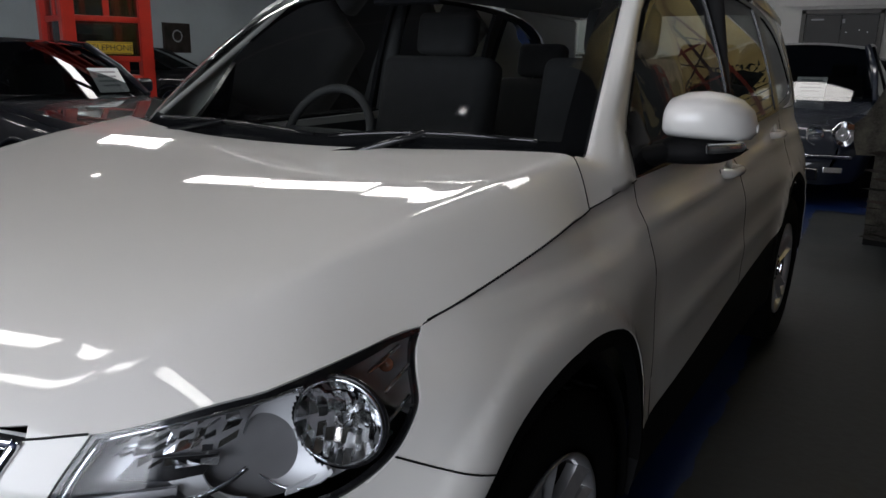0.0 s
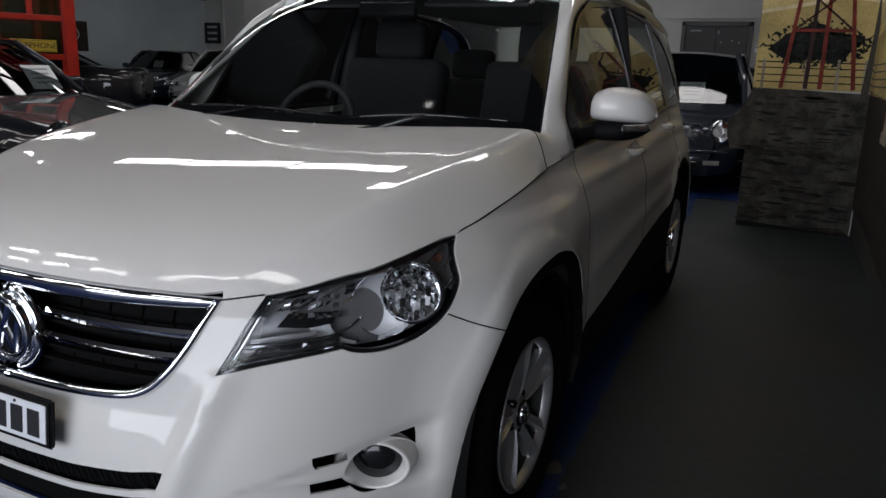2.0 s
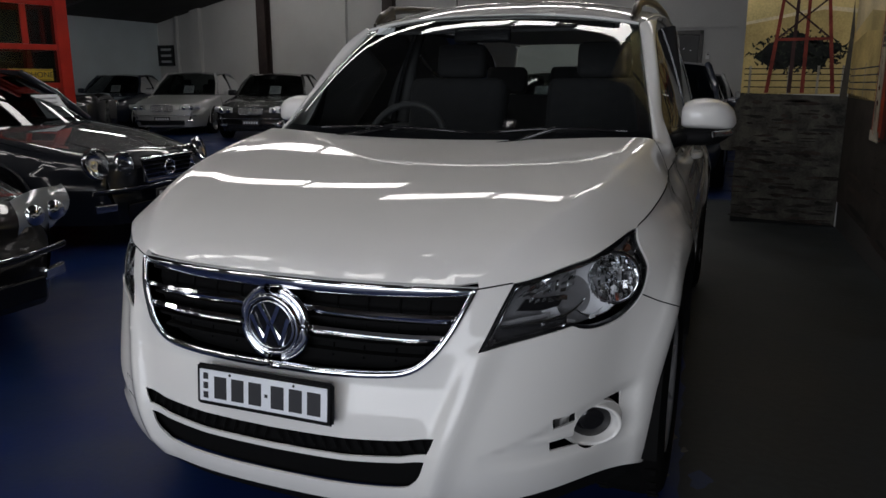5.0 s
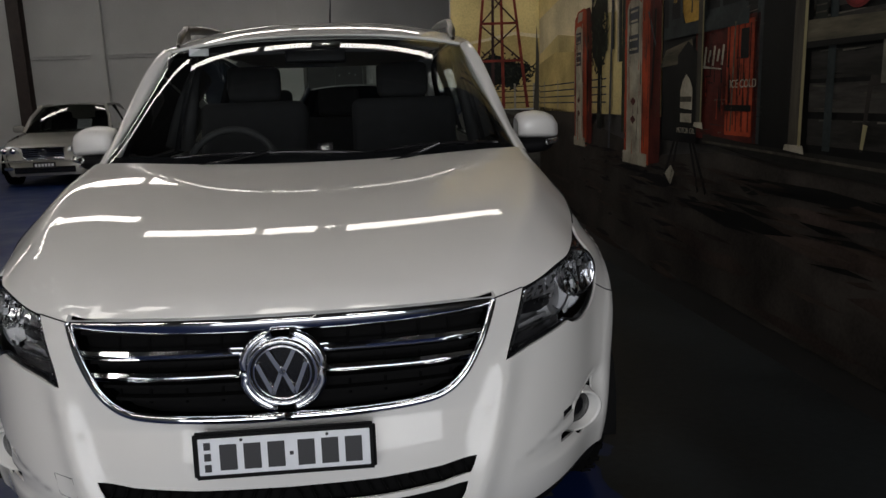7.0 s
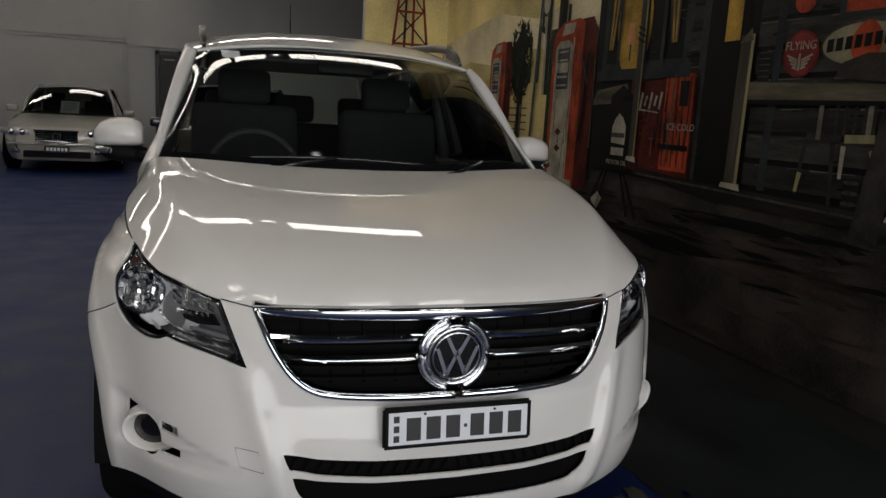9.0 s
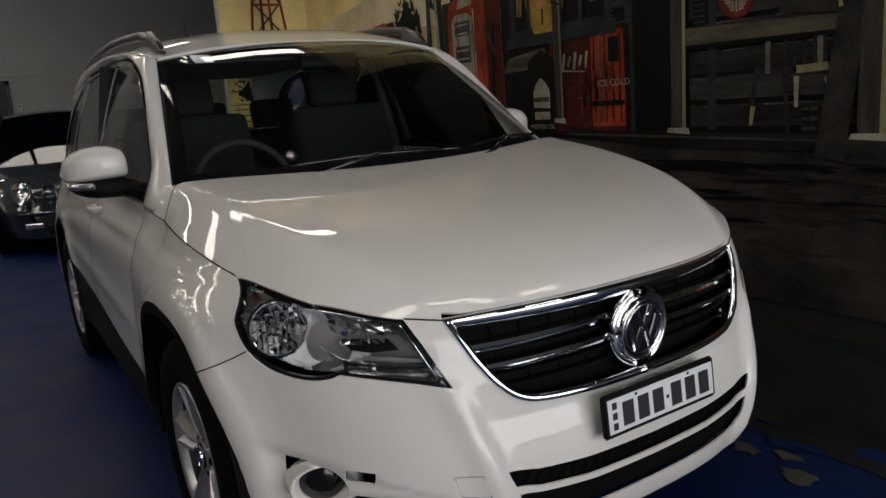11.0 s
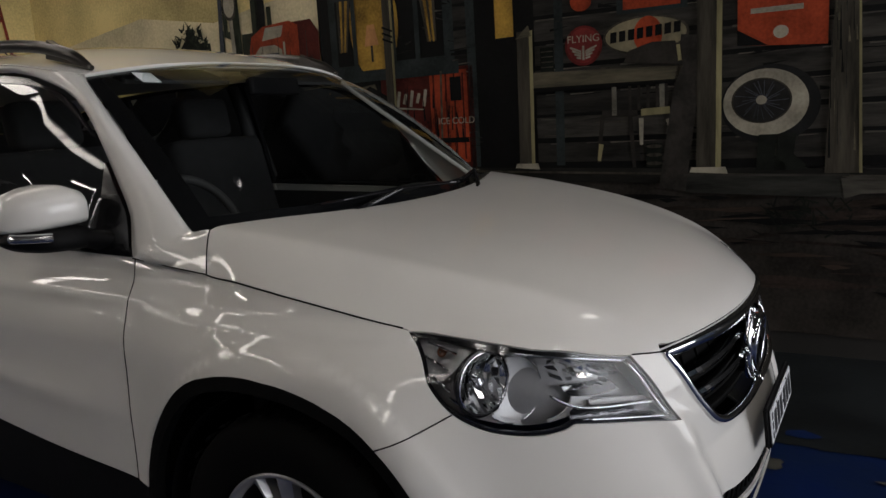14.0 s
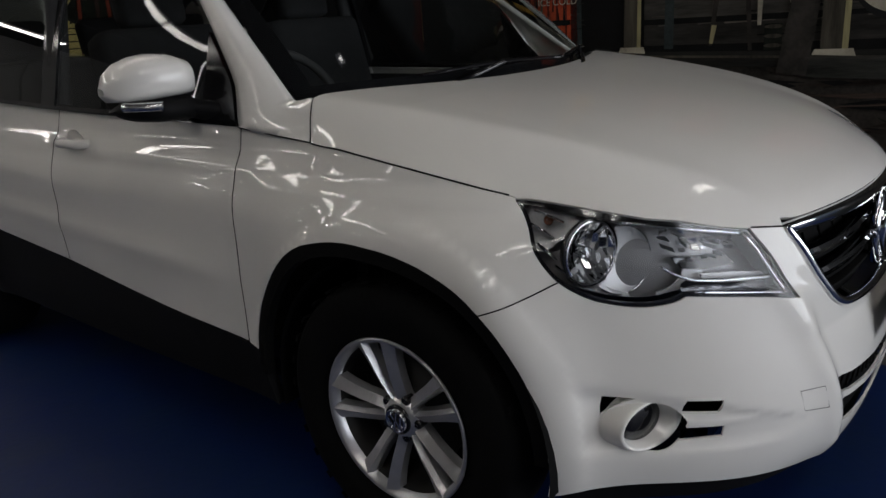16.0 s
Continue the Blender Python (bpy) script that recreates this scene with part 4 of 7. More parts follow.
def facets(name, sd, x0, x1, low, high, nx, nz, depth, tilt, parent, label="", material=None):
    """A field of small flat mirrors, each leaning its own way."""
    vs, fs = [], []
    for i in range(nx):
        xa, xb = x0 + (x1 - x0) * (i + random.uniform(-0.2, 0.2)) / nx, x0 + (x1 - x0) * (i + random.uniform(0.6, 1.2)) / nx
        for k in range(nz):
            a, b = random.uniform(-tilt, tilt), random.uniform(-tilt, tilt)
            e, g = random.uniform(-0.35, 0.25), random.uniform(0.0, 0.6)
            at = lambda x, h: low(x) + (high(x) - low(x)) * min(1.0, max(0.0, h / nz))
            q = [(xa, at(xa, k + e), 0), (xb, at(xb, k + g), a), (xb, at(xb, k + g + random.uniform(0.15, 0.7)), a + b), (xa, at(xa, k + e + random.uniform(0.4, 1.1)), b)]
            p = [tuple(lamp_pt(x, z, sd, depth + d)) for x, z, d in q]
            n = len(vs)
            vs += p if sd > 0 else p[::-1]
            fs.append((n, n + 1, n + 2, n + 3))
    return mesh_ob(name, vs, fs, material or REFL, parent, label, smooth=False)


def fluted_bowl(name, c, ax, r, depth, parent, label):
    """A round mirror cup built of upright flutes broken into steps."""
    ax = ax.normalized()
    u = ax.cross(Vector((0, 0, 1))).normalized()
    v = u.cross(ax)
    vs, fs = [], []
    cols = 11
    for i in range(cols):
        a0, a1 = -1 + 2 * i / cols, -1 + 2 * (i + 1) / cols
        h0 = math.sqrt(max(0.0, 1 - (0.5 * (a0 + a1)) ** 2))
        steps = max(2, round(6 * h0))
        for k in range(steps):
            b0, b1 = h0 * (-1 + 2 * k / steps), h0 * (-1 + 2 * (k + 0.95) / steps)
            ta, tb = random.uniform(-0.007, 0.007), random.uniform(-0.009, 0.009)
            n = len(vs)
            for a, b, d in ((a0, b0, 0), (a1 - 0.012, b0, ta), (a1 - 0.012, b1, ta + tb), (a0, b1, tb)):
                q = max(0.0, 1 - a * a - b * b)
                vs.append(tuple(c + u * (r * a) + v * (r * b) - ax * (depth * q + d)))
            fs.append((n, n + 1, n + 2, n + 3))
    return mesh_ob(name, vs, fs, REFL, parent, label, smooth=False)


def headlight(sd):
    hl = new("headlight")
    hl.parent = car
    tagged(hl, "clear headlight with chrome bowls and a black rim")
    random.seed(8)
    inner = inset(LAMP, 0.0075)
    panel("lamp_rim", LAMP, wall, GLOSSB, hl, "black rim", holes=[inner], step=0.012, side=sd, lift=-0.006, flange=0.01)
    panel("lens", LAMP, wall, LENS, hl, "clear plastic lens", step=0.02, side=sd, lift=-0.003, flange=0).visible_shadow = False
    panel("housing", LAMP, wall, DULL, hl, "grey housing", step=0.02, side=sd, lift=-0.072, flange=-0.066)
    panel("side_housing", lines(lamp_top[19:], lamp_back[:17]), wall, DULL, hl, "grey outer housing", step=0.02, side=sd, lift=-0.030, flange=0)
    # broad black brow under the bonnet's edge
    brow = lines(lamp_top, [fx(0.800, 0.874), fx(0.735, 0.849), fx(0.66, 0.830), fx(0.575, 0.812)])
    panel("brow", brow, wall, GLOSSB, hl, "black upper band", step=0.02, side=sd, lift=-0.010, flange=0.006)
    face = Vector((sd * 0.50, -0.86, 0.08))
    ahead = Vector((sd * 0.36, -0.93, 0.03)).normalized()
    # satin dish, and before its outer half the fluted mirror bowl in a black ring
    c0 = Vector((sd * 0.708, 0.396, 0.767))
    c1 = Vector((sd * 0.750, 0.440, 0.788))
    bowl("dish", c0, face, 0.068, 0.024, SATIN, hl, "satin round dish", n=72, cut=(c1, ahead, 0.066))
    uu = face.normalized().cross(Vector((0, 0, 1))).normalized()
    vv = uu.cross(face.normalized())
    arc = []
    for a in np.linspace(0, 2 * math.pi, 73):
        p = c0 + uu * (0.069 * math.cos(a)) + vv * (0.069 * math.sin(a))
        m = p - c1
        if (m - ahead * m.dot(ahead)).length > 0.067:
            arc.append((math.cos(a) * sd, a, p))
    start = max(range(len(arc)), key=lambda k: (arc[k][1] - arc[k - 1][1]) % (2 * math.pi))
    arc = arc[start:] + arc[:start]
    tube("dish_ring", [p for _, _, p in arc], 0.0018, CHROME, hl, "thin chrome ring", n=6)
    bowl("bowl_shell", c1 - ahead * 0.003, ahead, 0.0635, 0.050, GLOSSB, hl, "black shell behind the bowl")
    fluted_bowl("main_bowl", c1, ahead, 0.060, 0.040, hl, "fluted mirror bowl")
    ringlet("bowl_ring", c1, ahead, 0.0625, 0.0030, CHROME, hl, "chrome ring")
    ringlet("ring_shade", c1 - ahead * 0.004, ahead, 0.0665, 0.0045, GLOSSB, hl, "black ring")
    vs, fs = lathe([(0.001, -0.012), (0.009, -0.010), (0.010, 0.0), (0.010, 0.03)], 16)
    bulb = mesh_ob("bulb", vs, fs, LENS, hl, "glass bulb")
    bulb.matrix_basis = Matrix.Translation(c1 - ahead * 0.016) @ ahead.to_track_quat("-X", "Z").to_matrix().to_4x4()
    # satin cheek that sweeps from the dish to the indicator strip
    cheek = lines([fx(0.652, 0.740), fx(0.60, 0.736), fx(0.540, 0.726), fx(0.530, 0.716), fx(0.60, 0.724), fx(0.652, 0.730)])
    panel("cheek", cheek, wall, DULL, hl, "grey plate", step=0.015, side=sd, lift=-0.034, flange=0.01)
    # satin skirts on both sides of the dish
    rim = lambda a: fx(0.731 + 0.060 * math.cos(radians(a)), 0.767 + 0.066 * math.sin(radians(a)))
    panel("skirt", lines([fx(0.640, 0.744), fx(0.662, 0.717), fx(0.690, 0.705), fx(0.716, 0.697)], [rim(a) for a in range(256, 165, -10)]), wall, SATIN, hl, "satin skirt beside the dish", step=0.012, side=sd, lift=-0.050, flange=0.006)
    panel("skirt", lines([fx(0.748, 0.696), fx(0.772, 0.702), fx(0.798, 0.722), fx(0.806, 0.748)], [rim(a) for a in (5, 345, 325, 305, 288)]), wall, SATIN, hl, "satin skirt beside the dish", step=0.012, side=sd, lift=-0.050, flange=0.006)
    # high beam: a dark window with broken mirrors above it
    win = lines([fx(0.585, 0.752), fx(0.640, 0.746), fx(0.674, 0.752), fx(0.684, 0.780), fx(0.600, 0.782)])
    panel("high_beam_window", win, wall, GLOSSB, hl, "dark high beam window", step=0.02, side=sd, lift=-0.044, flange=0.01)
    facets("high_beam_mirrors", sd, 0.572, 0.684, lambda x: 0.774 + 0.06 * (x - 0.572), lambda x: 0.806 + 0.22 * (x - 0.572), 9, 3, 0.034, 0.010, hl, "broken chrome mirrors")
    facets("lower_mirrors", sd, 0.598, 0.672, lambda x: 0.757, lambda x: 0.772, 6, 1, 0.040, 0.008, hl, "slivers of mirror")
    facets("chrome_band", sd, 0.580, 0.740, lambda x: 0.806 + 0.235 * (x - 0.580), lambda x: 0.813 + 0.24 * (x - 0.580), 13, 1, 0.020, 0.009, hl, "broken chrome band")
    # bright edges: under the brow, beside the grille, round the strip
    top = [tuple(lamp_pt(x, z, sd, 0.014)) for x, z in ((0.735, 0.848), (0.69, 0.836), (0.64, 0.823), (0.60, 0.813), (0.568, 0.804))]
    tube("brow_edge", [tuple(p) for p in crv(top, 4)], 0.0036, CHROME, hl, "chrome edge", n=6)
    side = [tuple(lamp_pt(x, z, sd, 0.010)) for x, z in ((0.568, 0.806), (0.553, 0.768), (0.536, 0.722), (0.519, 0.680))]
    tube("inner_edge", [tuple(p) for p in crv(side, 3)], 0.0042, CHROME, hl, "chrome edge", n=6)
    base = [tuple(lamp_pt(x, z, sd, 0.010)) for x, z in ((0.519, 0.680), (0.57, 0.690), (0.62, 0.699), (0.672, 0.708))]
    tube("strip_edge", [tuple(p) for p in crv(base, 3)], 0.0032, CHROME, hl, "chrome strip", n=6)
    upper = [tuple(lamp_pt(x, z, sd, 0.014)) for x, z in ((0.537, 0.713), (0.58, 0.719), (0.63, 0.724), (0.668, 0.731), (0.690, 0.744), (0.706, 0.762))]
    tube("strip_edge", [tuple(p) for p in crv(upper, 4)], 0.0034, CHROME, hl, "chrome strip", n=6)
    rows = [[tuple(lamp_pt(x, 0.716 + 0.09 * (x - 0.53) - h, sd, d)) for h, d in ((0.0, 0.022), (0.010, 0.034), (0.022, 0.036), (0.034, 0.024))] for x in np.linspace(0.516, 0.676, 14)]
    loft("indicator_strip", rows if sd > 0 else rows[::-1], SMOKE, hl, "clear indicator strip")
    facets("indicator_mirrors", sd, 0.545, 0.668, lambda x: 0.696 + 0.085 * (x - 0.53), lambda x: 0.706 + 0.09 * (x - 0.53), 8, 1, 0.026, 0.006, hl, "small mirrors in the strip", SMOKE)
    # streaks of trim in the outer corner
    for (xa, za), (xb, zb) in (((0.806, 0.868), (0.784, 0.846)), ((0.812, 0.845), (0.796, 0.820)), ((0.812, 0.812), (0.802, 0.780)), ((0.806, 0.770), (0.796, 0.748))):
        tube("trim_edge", [tuple(lamp_pt(xa, za, sd, 0.020)), tuple(lamp_pt(xb, zb, sd, 0.024))], 0.0034, CHROME, hl, n=5)
    bowl("amber_cup", lamp_pt(0.796, 0.850, sd, 0.026), face, 0.010, 0.008, AMBER, hl, "small amber turn lamp", n=16)


both(headlight)


# ---- roof, pillars, glass ----
re = lines([(0.604 * i / 10, 1.690 + 0.096 * (i / 10) ** 2.2) for i in range(11)], crv([(0.604, 1.786), (0.622, 1.87), (0.628, 2.05), (0.624, 2.6), (0.600, 3.4), (0.55, 4.12)], 6), crv([(0.55, 4.12), (0.3, 4.20), (0.0, 4.22)], 5))
rl = re + [np.array((-p[0], p[1])) for p in reversed(re) if p[0] > 1e-6]
panel("roof_panel", rl, roof, WHITE, car, step=0.05, flange=0.02)

sc2 = [(0.72 * a, 0.0) for a in np.linspace(-1, 1, 25)] + [(0.72, 0.72 * t) for t in np.linspace(0, 1, 12)[1:]] + [(0.72 * a, 0.72) for a in np.linspace(1, -1, 25)[1:]] + [(-0.72, 0.72 * t) for t in np.linspace(1, 0, 12)[1:-1]]
ws = panel("windscreen", sc2, screen_scaled, WSGLASS, car, "tinted windscreen", step=0.04, flange=0)
ws.visible_shadow = False
inn = [(p[0] * 0.945, 0.045 + p[1] * 0.90) for p in sc2]
panel("windscreen_band", sc2, screen_scaled, GLOSSB, car, "black edge band", holes=[inn], step=0.03, lift=-0.004, flange=0)


def pillar(sd):
    rows = []
    for r in pillar_rows():
        a, b = r[0], r[-1]
        row = [(sd * (a.x - 0.004), a.y + 0.014, a.z - 0.016)] + [(sd * p.x, p.y, p.z) for p in r] + [(sd * (b.x - 0.02), b.y, b.z - 0.004)]
        rows.append(row if sd > 0 else row[::-1])
    loft("front_pillar", rows, WHITE, car)
    # roof side above the doors
    rows = []
    for y in np.linspace(1.80, 4.1, 26):
        xr = float(np.interp(y, [1.786, 1.87, 2.05, 2.6, 3.4, 4.12], [0.604, 0.622, 0.628, 0.624, 0.600, 0.55]))
        zt = float(roof(np.array(xr), np.array(y))[2])
        zl = float(np.interp(y, [1.80, 1.92, 2.04, 2.5, 3.3, 4.1], [1.475, 1.497, 1.525, 1.55, 1.535, 1.46]))
        xl = float(green(y, zl)[0]) + 0.004
        a, b = Vector((xr, y, zt - 0.003)), Vector((xl, y, zl))
        rows.append([(sd * (a.lerp(b, q).x + 0.014 * math.sin(math.pi * q)), y, a.lerp(b, q).z + 0.006 * math.sin(math.pi * q)) for q in np.linspace(0, 1, 7)])
    loft("roof_side", rows if sd < 0 else [r for r in rows], WHITE, car)


both(pillar)

sash = lines(crv([(1.412, 1.014), (1.505, 1.150), (1.63, 1.309), (1.79, 1.437), (1.935, 1.485)], 6), crv([(1.93, 1.485), (2.05, 1.512), (2.4, 1.538), (3.0, 1.532), (3.45, 1.495), (3.75, 1.40), (3.95, 1.20)], 6), crv([(3.95, 1.20), (3.90, 1.13), (3.7, 1.095), (3.0, 1.062), (2.2, 1.033), (1.412, 1.014)], 6))
front_glass = lines([(1.58, 1.040)], crv([(1.58, 1.262), (1.66, 1.335), (1.81, 1.430), (1.97, 1.482), (2.36, 1.518)], 6), [(2.385, 1.515), (2.40, 1.052)])
rear_glass = lines([(2.50, 1.056), (2.50, 1.520)], crv([(2.50, 1.520), (2.9, 1.518), (3.22, 1.498)], 4), [(3.22, 1.498), (3.26, 1.085)])
back_glass = lines([(3.36, 1.10)], crv([(3.35, 1.475), (3.5, 1.45), (3.70, 1.365), (3.86, 1.19)], 6), crv([(3.86, 1.19), (3.8, 1.14), (3.36, 1.10)], 4))


def side_of(sd):
    panel("window_surround", sash, green, GLOSSB, car, "gloss black window surround", holes=[front_glass, rear_glass, back_glass], step=0.05, side=sd, lift=0.0, flange=0.015)
    # door skins on the wall
    d1 = lines(crv([fy(1.400, 1.012), fy(1.388, 0.85), fy(1.381, 0.62), fy(1.381, 0.455)], 8), crv([fy(1.381, 0.455), fy(1.78, 0.480), fy(2.348, 0.540)], 5), crv([fy(2.348, 0.540), fy(2.366, 0.70), fy(2.386, 0.88), fy(2.388, 1.040)], 6), [fy(2.388, 1.040), fy(1.80, 1.024)])
    d2 = lines(crv([fy(2.394, 1.040), fy(2.392, 0.88), fy(2.372, 0.70), fy(2.354, 0.541)], 6), [fy(2.354, 0.541), fy(3.02, 0.590)], arch(HUB_Y2, 0.01, 40, 66), crv([fy(3.29, 0.79), fy(3.36, 0.92), fy(3.38, 1.072)], 4), [fy(3.38, 1.072), fy(2.8, 1.054)])
    for nm, d, hy, zz in (("front_door", d1, 2.235, 0.940), ("rear_door", d2, 3.20, 0.985)):
        door = panel(nm, d, wall, WHITE, car, step=0.03, side=sd)
        x = float(wall(*fy(hy, zz))[0])
        hp = crv([(sd * (x - 0.004), hy - 0.085, zz), (sd * (x + 0.030), hy - 0.06, zz), (sd * (x + 0.036), hy, zz + 0.002), (sd * (x + 0.030), hy + 0.06, zz), (sd * (x - 0.004), hy + 0.085, zz)], 5)
        tube("handle", [tuple(p) for p in hp], 0.0125, WHITE, door, "body coloured handle", n=8, flat=1.2)
        vs, fs = lathe([(0.042, 0.0), (0.036, 0.006), (0.02, 0.012), (0.001, 0.014)], 24)
        cup = mesh_ob("handle_cup", [(p[0] * -sd, p[1] * 1.3, p[2]) for p in vs], fs, WHITE, door)
        cup.matrix_basis = pose(sd * (x + 0.002), hy, zz)
    for nm, g in (("front_window", front_glass), ("rear_window", rear_glass), ("quarter_window", back_glass)):
        w = panel(nm, g, green, SIDEGL if nm == "front_window" else TINTED, car, "lightly tinted side window" if nm == "front_window" else "dark tinted side window", step=0.06, side=sd, lift=-0.004, flange=0)
        w.visible_shadow = False
    # rear quarter
    q = lines(crv([fy(3.386, 1.075), fy(3.366, 0.92), fy(3.296, 0.79)], 4), arch(HUB_Y2, 0.0, 66, 170), [fy(4.02, 0.45), fy(4.40, 0.45), fy(4.42, 1.08), fy(3.9, 1.075)])
    panel("rear_wing", q, wall, WHITE, car, step=0.04, side=sd)
    dp = lines(crv([(3.39, 1.08), (3.75, 1.105), (3.93, 1.15), (3.96, 1.22)], 4), crv([(3.96, 1.22), (3.78, 1.40), (3.5, 1.49), (3.3, 1.52), (3.3, 1.54)], 4), [(4.10, 1.50), (4.36, 1.08)])
    panel("rear_pillar", dp, green, WHITE, car, step=0.05, side=sd)
    # black cladding: sills and arch lips
    c = lines([fy(1.335, 0.440), fy(1.78, 0.476), fy(2.35, 0.536), fy(3.06, 0.590), fy(3.06, 0.30), fy(2.2, 0.28), fy(1.30, 0.28)])
    panel("sill_cladding", c, wall, BLACKP, car, "black plastic sill", step=0.04, side=sd, lift=-0.006, flange=0.03)
    for hy, a1 in ((HUB_Y, 176), (HUB_Y2, 176)):
        lip = lines(arch(hy, 0.002, 0, a1, 30), list(reversed(arch(hy, -0.034, 0, a1, 30))))
        panel("arch_lip", lip, wall, PITCH, car, "black plastic arch lip", step=0.02, side=sd, lift=-0.002, flange=0.03)
        rows = []
        for a in np.linspace(-8, 188, 28):
            yy, zz = hy - 0.405 * math.cos(radians(a)), HUB_Z + 0.405 * math.sin(radians(a))
            rows.append([(sd * (x - (0.045 if hy > 2 else 0.0)), yy, zz) for x in (0.880, 0.80, 0.70, 0.58)])
        loft("wheel_well", rows, PITCH, car, "black wheel well liner")


both(side_of)


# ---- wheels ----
BARREL = mat("dark_barrel_alloy", (0.035, 0.034, 0.033), 0.6, 0.4, vary=0.3, scale=20)
BRAKE = mat("brake_steel", (0.03, 0.03, 0.03), 0.6, 0.6)


def wheel(sd, hy):
    w = new("wheel")
    w.parent = car
    w.matrix_basis = pose(sd * (0.785 if hy < 2 else 0.742), hy + 0.018, HUB_Z, 8 if sd > 0 else 14, 0, 0 if sd > 0 else 180)
    tyre = [(0.220, -0.085), (0.250, -0.100), (0.285, -0.104), (0.318, -0.098), (0.334, -0.086), (0.342, -0.065), (0.344, -0.03), (0.344, 0.03), (0.342, 0.065), (0.334, 0.086), (0.318, 0.098), (0.285, 0.104), (0.250, 0.100), (0.220, 0.085), (0.208, 0.082)]
    vs, fs = lathe(tyre, 64)
    mesh_ob("tyre", vs, fs, RUBBER, w, "black rubber tyre")
    for k in range(64):
        a = 2 * math.pi * k / 64
        for h in (-0.072, -0.03, 0.03, 0.072):
            if (k + int(h * 100)) % 2 == 0:
                bm = box_bm((0.030, 0.020, 0.006), pose(h, 0.345 * math.cos(a), 0.345 * math.sin(a), math.degrees(a) - 90, 0, 0))
                if h in (0.072, -0.072) and k < 48:
                    part("tread_block", bm, RUBBER, w)
                else:
                    bm.free()
    rim = [(0.209, 0.083), (0.214, 0.090), (0.210, 0.094), (0.201, 0.088), (0.194, 0.068)]
    vs, fs = lathe(rim, 64)
    mesh_ob("rim", vs, fs, ALLOY, w, "silver alloy rim")
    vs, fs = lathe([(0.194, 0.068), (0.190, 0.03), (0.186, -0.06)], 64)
    mesh_ob("rim_barrel", vs, fs, BARREL, w, "dark inside of the rim")
    vs, fs = lathe([(0.186, -0.055), (0.10, -0.06), (0.001, -0.06)], 40)
    mesh_ob("wheel_back", vs, fs, PITCH, w, "dark inside of the wheel")
    # brake disc behind the spokes
    vs, fs = lathe([(0.145, 0.0), (0.145, 0.012), (0.07, 0.012), (0.068, 0.03), (0.001, 0.03)], 40)
    mesh_ob("brake_disc", vs, fs, BRAKE, w, "dark steel brake disc")
    for k in range(5):
        base = 2 * math.pi * k / 5 + math.pi / 2
        for s in (-1, 1):
            vs = []
            for f, off, wd, h in ((0.030, 0.012, 0.017, 0.058), (0.072, 0.021, 0.0165, 0.070), (0.106, 0.026, 0.0170, 0.077), (0.144, 0.032, 0.0185, 0.082), (0.178, 0.039, 0.0215, 0.086), (0.202, 0.045, 0.0270, 0.089)):
                for o, hh in ((-wd, h - 0.034), (-wd * 0.86, h - 0.012), (-s * wd * 0.45, h + 0.002), (wd * 0.86, h - 0.012), (wd, h - 0.034)):
                    t = s * off + o
                    y, z = f * math.cos(base) - t * math.sin(base), f * math.sin(base) + t * math.cos(base)
                    vs.append((hh, y, z))
            fs = [(i * 5 + j, i * 5 + j + 1, i * 5 + j + 6, i * 5 + j + 5) for i in range(5) for j in range(4)]
            mesh_ob("spoke", vs, fs, ALLOY, w, smooth=False)
        a = base + math.pi / 5
        vs, fs = lathe([(0.012, 0.040), (0.012, 0.064), (0.008, 0.068), (0.001, 0.066)], 14)
        mesh_ob("wheel_bolt", [(p[0], p[1] + 0.052 * math.cos(a), p[2] + 0.052 * math.sin(a)) for p in vs], fs, GLOSSB, w, "dark bolt recess")
    vs, fs = lathe([(0.060, 0.02), (0.058, 0.054), (0.046, 0.068), (0.034, 0.072), (0.001, 0.072)], 32)
    mesh_ob("hub", vs, fs, ALLOY, w)
    vs, fs = lathe([(0.038, 0.070), (0.0375, 0.0745), (0.035, 0.0755), (0.033, 0.0740), (0.001, 0.0740)], 32)
    mesh_ob("hub_cap", vs, fs, GLOSSB, w, "round black hub cap")
    emblem(w, pose(0.078, 0, 0, 0, 0, 180), 0.031, None, name="hub_badge")


for sd in (1, -1):
    for hy in (HUB_Y, HUB_Y2):
        wheel(sd, hy)


